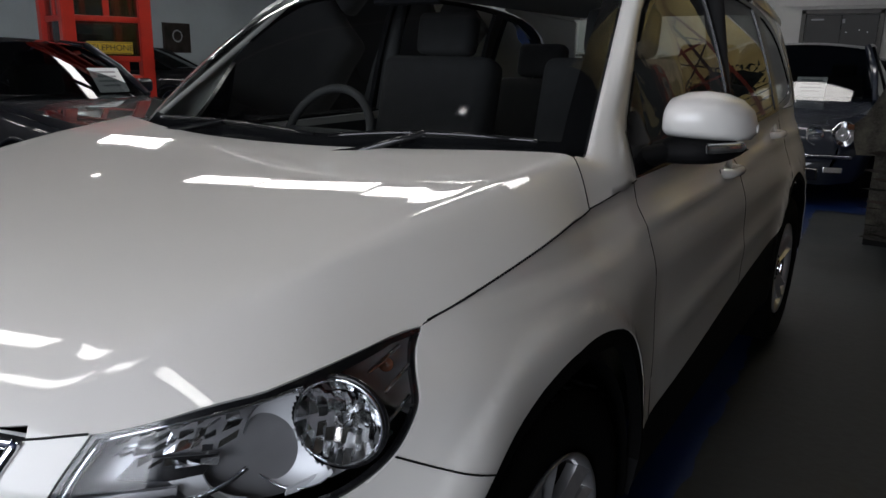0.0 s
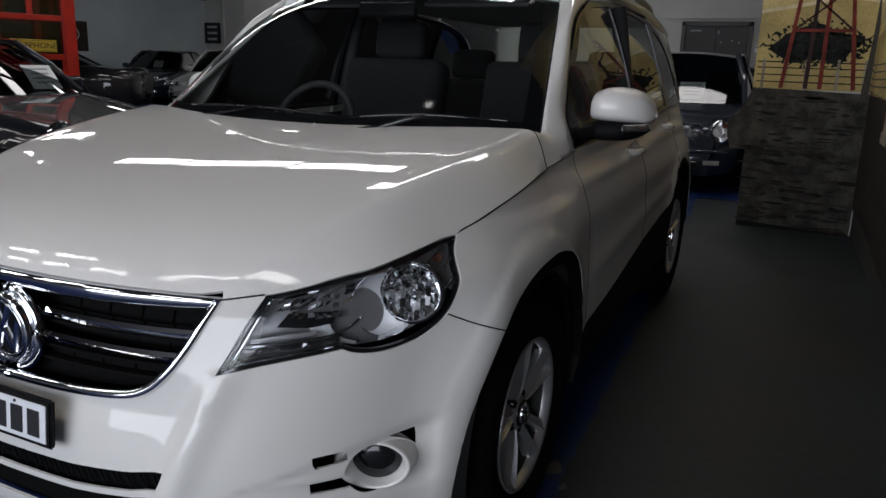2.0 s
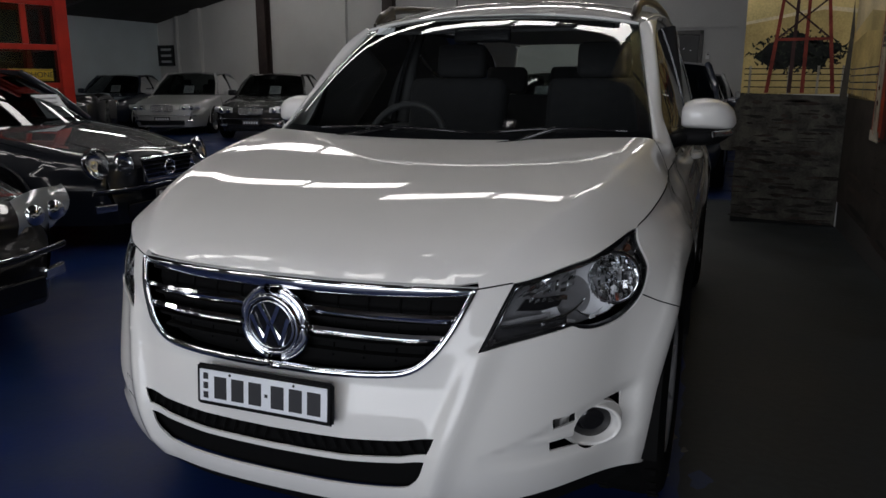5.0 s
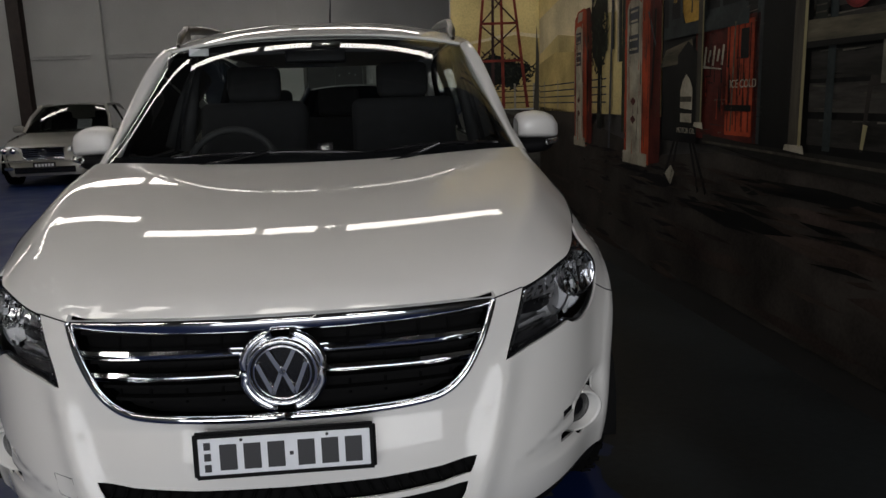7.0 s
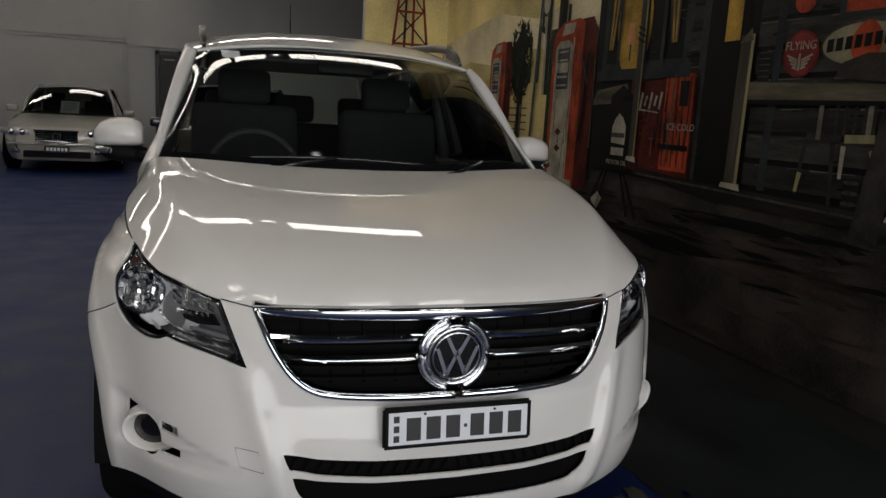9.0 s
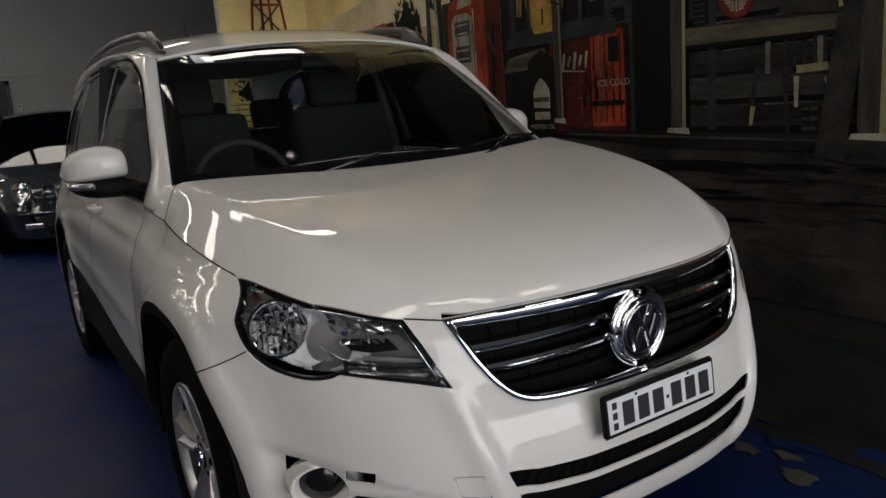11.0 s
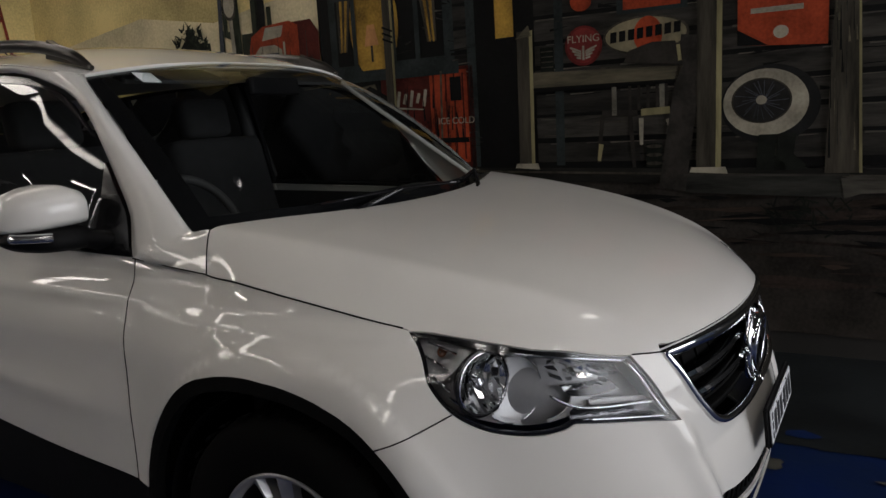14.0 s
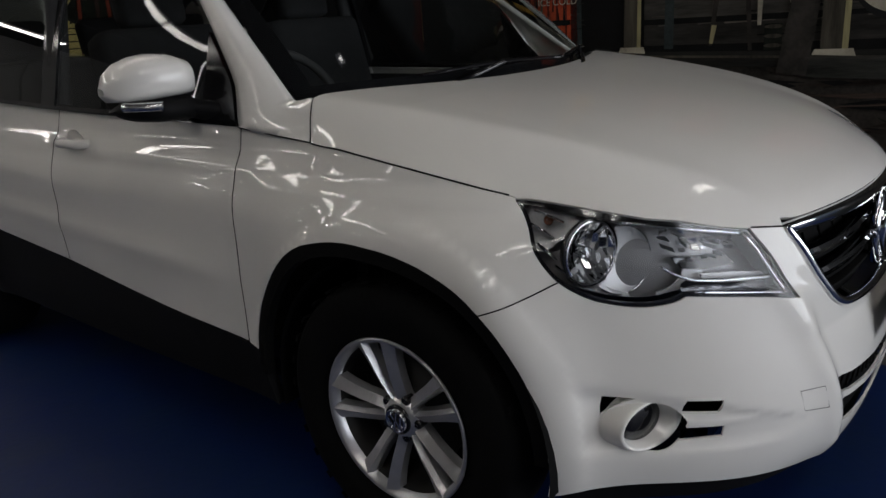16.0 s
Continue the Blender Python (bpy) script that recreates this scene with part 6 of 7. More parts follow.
# broken light along the boards' upper edges, dark joints and scrapes
for k in range(16):
    z0 = 1.03 + 0.135 * k
    for y1, y0 in ((1.44, 0.52), (0.44, -0.9)):
        y = y1 - random.uniform(0, 0.1)
        while y > y0 + 0.05:
            w = random.uniform(0.05, 0.28)
            flat("painted_board_edge", stroke((y, z0 + 0.112 + random.uniform(-0.004, 0.004)), (max(y - w, y0), z0 + 0.113 + random.uniform(-0.004, 0.004)), random.uniform(0.004, 0.011), 0.003), random.choice(LIGHTS), 6)
            y -= w + random.uniform(0.02, 0.22)
for k in range(170):
    y, z = random.choice((random.uniform(-0.6, 1.4), random.uniform(1.88, 2.5))), random.uniform(1.04, 2.6)
    flat("painted_scrape", stroke((y, z), (y - random.uniform(0.02, 0.18), z + random.uniform(-0.02, 0.02)), random.uniform(0.005, 0.022), 0.002), random.choice((DARK, DARK, DUSK, LIGHTS[0], LIGHTS[2])), 7)
# lit window with curtains and a lamp
flat("painted_window_frame", box2(2.96, 1.98, 1.62, 2.75), TEAL, 6)
flat("painted_window_dark", box2(2.90, 2.05, 1.69, 2.70), DARK, 7)
flat("painted_window_glow", oval(2.58, 1.93, 0.20, 0.34), GLOW, 8)
for y0, s in ((2.88, -1), (2.10, 1)):
    for k in range(5):
        ya = y0 + s * 0.045 * k
        flat("painted_curtain", [(ya, 2.68), (ya + s * 0.035, 2.68), (y0 + s * 0.02 + s * 0.012 * k, 1.78), (y0 + s * 0.012 * k, 1.78)], GLOW if k % 2 else WOODM, 9)
flat("painted_lampshade", [(2.66, 1.80), (2.54, 1.80), (2.57, 1.93), (2.63, 1.93)], paint((0.50, 0.24, 0.10), 0.3, 6.0), 10)
flat("painted_lamp_foot", stroke((2.60, 1.80), (2.60, 1.70), 0.018), WOODM, 10)
for y in (2.74, 2.42, 2.24):
    flat("painted_mullion", stroke((y, 1.66), (y, 2.72), 0.035), TEAL, 11)
flat("painted_transom", stroke((2.92, 2.12), (2.02, 2.10), 0.035), TEAL, 11)
flat("painted_sill", box2(3.0, 1.95, 1.58, 1.65), TEAL, 11)
# counter, cooler and drink sign below the window
flat("painted_counter", [(3.08, 1.42), (2.55, 1.44), (2.60, 1.56), (2.98, 1.52)], WOODL, 8)
flat("painted_cooler_wall", box2(2.55, 1.86, 1.02, 1.62), REDD, 7)
flat("painted_cooler", box2(2.17, 1.90, 1.05, 1.60), RED, 9)
for y in (2.14, 2.05, 1.99, 1.93):
    flat("painted_cooler_rib", stroke((y, 1.07), (y, 1.58), 0.012), REDD, 10)
for k in range(40):
    y, z = random.uniform(1.92, 2.5), random.uniform(1.06, 1.45)
    flat("painted_streak", stroke((y, z), (y + random.uniform(-0.01, 0.01), z + random.uniform(0.04, 0.18)), random.uniform(0.006, 0.022), 0.003), random.choice((DARK, DARK, REDD, RED)), 10)
flat("painted_cooler_edge", stroke((2.10, 1.07), (2.08, 1.60), 0.014), WOODL, 11)
flat("painted_cooler_band", box2(2.17, 1.90, 1.17, 1.20), DARK, 11)
flat("painted_cooler_front", box2(2.02, 1.94, 1.42, 1.56), DARK, 11)
for k in range(5):
    flat("painted_script_bar", stroke((2.42 - 0.05 * k, 1.40 + 0.02 * (k % 2)), (2.40 - 0.05 * k, 1.50 - 0.02 * (k % 2)), 0.022), CREAM, 10)
flat("painted_script_swash", stroke((2.46, 1.40), (2.22, 1.38), 0.014, 0.006), CREAM, 10)
# folding board with the oil badge
flat("painted_board_sign", [(2.80, 1.02), (2.50, 1.00), (2.50, 1.48), (2.64, 1.55), (2.78, 1.48)], DARK, 10)
flat("painted_badge", [(2.73, 1.18), (2.56, 1.17), (2.56, 1.29), (2.60, 1.34), (2.65, 1.37), (2.70, 1.33), (2.73, 1.28)], CREAM, 11)
flat("painted_badge_bar", box2(2.725, 2.565, 1.215, 1.245), WOODM, 12)
flat("painted_word_bar", box2(2.725, 2.565, 1.10, 1.15), CREAM, 11)
for y in (2.99, 2.88, 2.46, 2.36):
    flat("painted_board_leg", stroke((2.68 + (y - 2.68) * 0.4, 1.0), (y, 0.72), 0.028), DARK, 9)
flat("painted_board_foot", [(2.96, 0.78), (2.86, 0.72), (2.80, 0.80), (2.86, 0.84)], CREAM, 9)


def words(text, y, z, size, layer, material, name):
    """Lettering on the mural, read from the hall."""
    cu = bpy.data.curves.new(name, "FONT")
    cu.body, cu.size, cu.align_x, cu.align_y = text, size, "CENTER", "CENTER"
    cu.extrude = 0.0004
    cu.materials.append(material)
    ob = new(name, cu)
    ob.parent = mural
    ob.matrix_basis = pose(-0.0022 * layer, *lay(y, z), 90, 0, -90)
    return ob


words("MOTOR OIL", 2.645, 1.052, 0.042, 11, CREAM, "painted_word")
words("ICE COLD", 1.985, 1.30, 0.055, 12, CREAM, "painted_word")
words("FLYING", 1.15, 1.695, 0.055, 11, CREAM, "painted_word")

# doorway
flat("painted_door", box2(1.86, 1.52, 1.02, 2.9), DARK, 6)
flat("painted_door_frame", stroke((1.86, 1.02), (1.86, 2.9), 0.06), TEAL, 7)
flat("painted_door_pane", box2(1.69, 1.57, 1.75, 1.99), GLOW, 8)
flat("painted_door_pane", box2(1.69, 1.57, 2.06, 2.4), GLOW, 8)
flat("painted_door_jamb", stroke((1.30, 1.02), (1.28, 2.9), 0.05), TEAL, 7)
# porch posts with lit edges and pale feet
for y, z0, z1, w in ((2.46, 1.10, 2.9, 0.075), (1.505, 1.03, 1.77, 0.10), (0.495, 0.99, 3.0, 0.12)):
    flat("painted_post", stroke((y, z0), (y - 0.01, z1), w), WOODM, 13)
    flat("painted_post_light", stroke((y - 0.40 * w, z0), (y - 0.40 * w - 0.01, z1), w * 0.22), WOODY, 14)
    flat("painted_post_foot", [(y + 0.8 * w, z0 - 0.02), (y - 0.8 * w, z0 - 0.03), (y - 0.7 * w, z0 + 0.005), (y + 0.7 * w, z0 + 0.005)], CREAM, 14)
for k in range(3):
    flat("painted_post_band", stroke((2.50, 1.83 + 0.035 * k), (2.42, 1.80 + 0.035 * k), 0.012), DARK, 15)
flat("painted_post_cap", [(1.555, 1.73), (1.47, 1.80), (1.45, 1.74)], WOODL, 14)
flat("painted_rail", [(1.45, 1.44), (0.66, 1.44), (0.62, 1.515), (1.45, 1.54)], WOODL, 12)
flat("painted_rail_shade", [(1.45, 1.43), (0.66, 1.43), (0.66, 1.45), (1.45, 1.455)], DARK, 13)
flat("painted_jar", box2(1.40, 1.32, 1.54, 1.67), GREEND, 12)
for k in range(4):
    flat("painted_jar_band", box2(1.395, 1.325, 1.56 + 0.028 * k, 1.566 + 0.028 * k), WOODM, 13)
# round red sign, oval oil sign, hung boards
flat("painted_red_disc", oval(1.15, 1.66, 0.105, 0.105), paint((0.13, 0.018, 0.016), 0.4, 6.0), 9)
flat("painted_red_disc_inner", oval(1.15, 1.66, 0.092, 0.092), paint((0.19, 0.028, 0.024), 0.4, 6.0), 10)
for s in (-1, 1):
    for k in range(4):
        flat("painted_wing", stroke((1.15 + s * 0.012, 1.63 - 0.012 * k), (1.15 + s * (0.075 - 0.012 * k), 1.655 - 0.018 * k), 0.010), CREAM, 11)
flat("painted_wing_stem", stroke((1.15, 1.66), (1.15, 1.585), 0.012), CREAM, 11)
flat("painted_oil_oval", oval(0.815, 1.685, 0.225, 0.098), WOODM, 9)
flat("painted_oil_oval_face", oval(0.815, 1.685, 0.212, 0.088), paint((0.24, 0.21, 0.13), 0.35, 6.0), 10)
flat("painted_oil_red", oval(0.80, 1.685, 0.075, 0.092), RED, 11)
for k in range(8):
    y, z = 1.000 - 0.0475 * k, 1.682 + 0.0035 * k
    flat("painted_letter_bar", [(y, z - 0.026), (y - 0.034, z - 0.0235), (y - 0.036, z + 0.031), (y - 0.002, z + 0.028)], DARK, 12)
flat("painted_oil_board_frame", box2(0.965, 0.60, 1.80, 2.12), TEAL, 8)
flat("painted_oil_board", box2(0.93, 0.635, 1.82, 2.10), RED, 9)
flat("painted_word_bar", box2(0.87, 0.70, 1.875, 1.935), DARK, 10)
flat("painted_small_disc", oval(1.16, 1.89, 0.06, 0.05), RED, 9)
flat("painted_red_board", [(0.36, 1.585), (-0.05, 1.56), (-0.05, 2.2), (0.36, 2.2)], RED, 8)
flat("painted_word_bar", box2(0.30, 0.06, 1.73, 1.755), CREAM, 9)
flat("painted_word_bar", stroke((0.21, 1.80), (0.15, 1.86), 0.03), CREAM, 9)
flat("painted_red_board_corner", [(0.36, 1.585), (0.22, 1.578), (0.36, 1.66)], DARK, 9)
flat("painted_board_badge", oval(0.16, 1.635, 0.035, 0.03), CREAM, 9)
# chair behind the rail
CH = paint((0.030, 0.026, 0.022), 0.4, 8.0)
flat("painted_chair_back", [(0.93, 1.55), (0.63, 1.52), (0.62, 1.58), (0.66, 1.64), (0.78, 1.645), (0.90, 1.61)], CH, 14)
flat("painted_chair_back_light", stroke((0.635, 1.54), (0.645, 1.62), 0.018), WOODY, 15)
for k in range(6):
    y = 0.90 - 0.048 * k
    flat("painted_spindle", stroke((y, 1.30), (y, 1.44), 0.016), CH, 9)
for y in (0.985, 0.73):
    flat("painted_chair_post_light", stroke((y, 1.28), (y, 1.44), 0.026), paint((0.16, 0.15, 0.12), 0.4, 8.0), 10)
flat("painted_seat", [(1.06, 1.275), (0.86, 1.27), (0.86, 1.305), (1.05, 1.31)], CH, 10)
flat("painted_seat_light", stroke((0.84, 1.29), (0.69, 1.295), 0.036), WOODY, 11)
for (a, b), c in ((((1.05, 1.28), (1.08, 1.03)), CH), (((0.90, 1.28), (0.88, 1.0)), CH), (((0.68, 1.28), (0.63, 1.05)), CH), (((1.06, 1.13), (1.075, 1.04)), WOODY), (((0.84, 1.26), (0.84, 1.12)), CREAM), (((0.70, 1.25), (0.68, 1.19)), CREAM)):
    flat("painted_chair_leg", stroke(a, b, 0.026, 0.018), c, 10 if c is CH else 11)
flat("painted_tin", box2(0.815, 0.73, 1.0, 1.125), GREEND, 11)
for k in range(3):
    flat("painted_tin_band", oval(0.772, 1.02 + 0.045 * k, 0.043, 0.010, 14), WOODM, 12)
flat("painted_prop", stroke((0.57, 1.66), (0.68, 0.88), 0.12, 0.14), paint((0.034, 0.030, 0.026), 0.5, 8.0), 12)
# whitewall wheel, boots and boardwalk
flat("painted_tyre", oval(0.205, 1.295, 0.232, 0.192, 40), paint((0.012, 0.012, 0.012), 0.3, 8.0), 7)
flat("painted_whitewall", oval(0.226, 1.305, 0.200, 0.163, 40), CREAM, 8)
flat("painted_rim_edge", oval(0.244, 1.315, 0.142, 0.110, 40), WOODM, 9)
flat("painted_rim", oval(0.244, 1.315, 0.134, 0.104, 40), paint((0.018, 0.017, 0.016), 0.4, 8.0), 10)
for k in range(22):
    a = 2 * math.pi * k / 22
    flat("painted_wire", stroke((0.244 + 0.02 * math.cos(a + 0.5), 1.318 + 0.016 * math.sin(a + 0.5)), (0.244 + (0.128 if k % 2 else 0.09) * math.cos(a), 1.316 + 0.096 * math.sin(a)), 0.004), BLUEG, 11)
flat("painted_hub", oval(0.244, 1.318, 0.026, 0.022, 18), CREAM, 12)
for y in (0.255, 0.165):
    flat("painted_boot", [(y, 1.15), (y - 0.085, 1.15), (y - 0.075, 1.05), (y - 0.13, 1.0), (y - 0.13, 0.975), (y + 0.01, 0.975)], GREEND, 11)
flat("painted_boardwalk", [(2.42, 1.045), (1.86, 1.015), (-2.35, 0.93), (-2.35, 0.86), (1.6, 0.93), (2.42, 1.00)], paint((0.017, 0.016, 0.014), 0.6, 5.0, GY), 9)
flat("painted_boardwalk_edge", stroke((2.42, 1.005), (-2.3, 0.88), 0.012), WOODM, 10)
# porch corner: end post, stone foot and the front of the deck
flat("painted_deck_front", [(0.62, 0.955), (-0.13, 0.945), (-0.15, 0.835), (0.62, 0.865)], paint((0.030, 0.030, 0.026), 0.7, 6.0, GY), 11)
flat("painted_deck_nosing", stroke((0.62, 0.955), (-0.16, 0.945), 0.012), PLANK[3], 12)
flat("painted_end_post", [(-0.050, 0.955), (-0.210, 0.955), (-0.180, 1.74), (-0.175, 3.0), (-0.060, 3.0), (-0.075, 1.74)], WOODM, 13)
for k in range(26):
    y, z = random.uniform(-0.195, -0.065), random.uniform(0.97, 2.2)
    flat("painted_grain", stroke((y, z), (y + 0.005, z + random.uniform(0.05, 0.3)), random.uniform(0.003, 0.012), 0.002), random.choice((DARK, PLANK[1], WOODL, LIGHTS[0])), 14)
flat("painted_end_post_light", [(-0.201, 0.955), (-0.215, 0.955), (-0.187, 1.74), (-0.177, 1.74)], WOODY, 15)
flat("painted_stone_foot", [(-0.125, 0.93), (-0.225, 0.945), (-0.375, 0.93), (-0.375, 0.86), (-0.215, 0.855), (-0.140, 0.83)], LIGHTS[1], 14)
for k in range(40):
    y, z = 0.05 + random.gauss(0, 0.12), 0.74 + random.gauss(0, 0.05)
    flat("painted_weed", stroke((y, z), (y + random.uniform(-0.08, 0.08), z + random.uniform(0.0, 0.08)), 0.012, 0.004), GREEND, 8 + k % 3)

# ---- return wall: windmill tower, field and rubble ----
bm = box_bm((0.90, 0.10, 5.5), pose(RETX + 0.45, RETY + 0.055, 2.75))
tagged(part("wall_return", bm, WALLW, None), "short wall at the end of the mural", "wall", kind="structure")
# rubble edge that steps out past the wall
bm = bmesh.new()
rub = [(0.993, 0.005), (0.98, 0.32), (0.993, 0.65), (0.865, 0.65), (0.835, 0.75), (0.826, 0.87), (0.89, 0.93), (0.946, 1.04), (0.993, 1.145)]
fr = [bm.verts.new((x, RETY, z)) for x, z in rub]
bk = [bm.verts.new((x, RETY + 0.04, z)) for x, z in rub]
bm.faces.new(fr)
for i in range(len(rub)):
    j = (i + 1) % len(rub)
    bm.faces.new((fr[i], bk[i], bk[j], fr[j]))
bmesh.ops.triangulate(bm, faces=[f for f in bm.faces if len(f.verts) > 4])
bmesh.ops.recalc_face_normals(bm, faces=bm.faces[:])
RUBB = paint((0.070, 0.066, 0.054), 0.65, 7.0)
part("painted_rubble_edge", bm, RUBB, None).name = "painted_rubble_edge"
ob_ = bpy.data.objects["painted_rubble_edge"]
ob_.parent = mural2
ob_.matrix_parent_inverse = Matrix.Translation((0, -RETY, 0))
F = mural2
flat("painted_sky", box2(1.06, 1.965, 1.14, 5.2), SKYY, 1, on=F)
flat("painted_hill_line", [(1.06, 1.78), (1.40, 1.84), (1.70, 1.90), (1.965, 1.86), (1.965, 1.90), (1.70, 1.935), (1.40, 1.87), (1.06, 1.81)], SKYP, 3, on=F)
flat("painted_hill", [(1.06, 1.80), (1.40, 1.86), (1.70, 1.92), (1.965, 1.88), (1.965, 1.14), (1.06, 1.14)], HILL, 2, on=F)
flat("painted_ground", [(1.06, 1.15), (1.965, 1.12), (1.965, -0.22), (1.06, -0.22)], RUBB, 2, on=F)
for k in range(150):
    x, z = random.uniform(1.08, 1.90), random.uniform(-0.10, 1.08)
    w, h = random.uniform(0.03, 0.12), random.uniform(0.005, 0.022)
    flat("painted_stone", [(x - w, z), (x - w * 0.3, z + h), (x + w * 0.6, z + h * 0.7), (x + w, z - h * 0.3), (x, z - h)], random.choice((DUSK, MUD, PLANK[0], PLANK[2], PLANK[3], BROWN[0], BROWN[1])), 3 + k % 4, on=F)
flat("painted_kerb", [(1.06, -0.06), (1.965, -0.10), (1.965, -0.22), (1.06, -0.22)], DARK, 8, on=F)
flat("painted_bush", [(1.51 + (0.33 + 0.05 * math.sin(4 * a)) * math.cos(a), 1.52 + (0.15 + 0.03 * math.sin(5 * a)) * math.sin(a)) for a in np.linspace(0, 6.283, 40, endpoint=False)], GREEND, 3, on=F)
for k in range(300):
    a, r = random.uniform(0, 6.28), math.sqrt(random.random())
    x, z = 1.51 + 0.40 * r * math.cos(a), 1.52 + 0.20 * r * math.sin(a)
    flat("painted_leaf", stroke((x, z), (x + random.uniform(-0.05, 0.05), z + random.uniform(-0.04, 0.05)), 0.022, 0.005), random.choice((GREEN, GREEND, GREEND)), 3 + k % 3, on=F)
for z in (1.20, 1.26, 1.32, 1.37):
    flat("painted_fence_rail", stroke((1.08, z + 0.005), (1.965, z), 0.010), GREEND, 6, on=F)
for x in (1.13, 1.46, 1.70, 1.90):
    flat("painted_fence_post", stroke((x, 1.14), (x, 1.40), 0.022), CREAM, 6, on=F)
TR = paint((0.19, 0.035, 0.022), 0.4, 8.0)
TRD = paint((0.045, 0.022, 0.020), 0.4, 8.0)
for (x0, x1), c in (((1.28, 1.46), TR), ((1.83, 1.62), TR), ((1.47, 1.50), TRD), ((1.58, 1.57), TR)):
    flat("painted_tower_leg", stroke((x0, 1.15), (x1, 3.0), 0.034, 0.022), c, 8, on=F)
for k, z in enumerate((1.64, 2.02, 2.36, 2.66)):
    f = (z - 1.15) / 1.85
    xa, xb = 1.28 + 0.18 * f, 1.83 - 0.21 * f
    flat("painted_tower_bar", stroke((xa, z), (xb, z), 0.026), TR, 9, on=F)
    g = (z + 0.36 - 1.15) / 1.85
    flat("painted_tower_brace", stroke((xa, z), (1.83 - 0.21 * g, z + 0.36), 0.016), TRD, 8, on=F)
    flat("painted_tower_brace", stroke((xb, z), (1.28 + 0.18 * g, z + 0.36), 0.016), TRD, 8, on=F)
flat("painted_dead_tree", [(1.89, 1.1), (1.95, 1.1), (1.955, 1.7), (1.93, 2.0), (1.92, 1.6)], WOODM, 8, on=F)



# ---- the other cars of the showroom ----
def car_paint(name, col, metal=0.3):
    return mat(name, col, 0.5, metal, spec=0.2, coat=1.0, vary=0.08, scale=4, bscale=300)


NAVY = car_paint("navy_metallic", (0.012, 0.017, 0.030), 0.0)
NAVY2 = car_paint("midnight_blue", (0.005, 0.007, 0.012), 0.0)
BLACK = car_paint("black_metallic", (0.004, 0.004, 0.005), 0.0)
SILVER = car_paint("silver_metallic", (0.42, 0.43, 0.43), 0.45)
CHAMP = car_paint("champagne_silver", (0.36, 0.35, 0.32), 0.45)
CARGLASS = glass("car_glass", (0.16, 0.18, 0.18), 1.5)


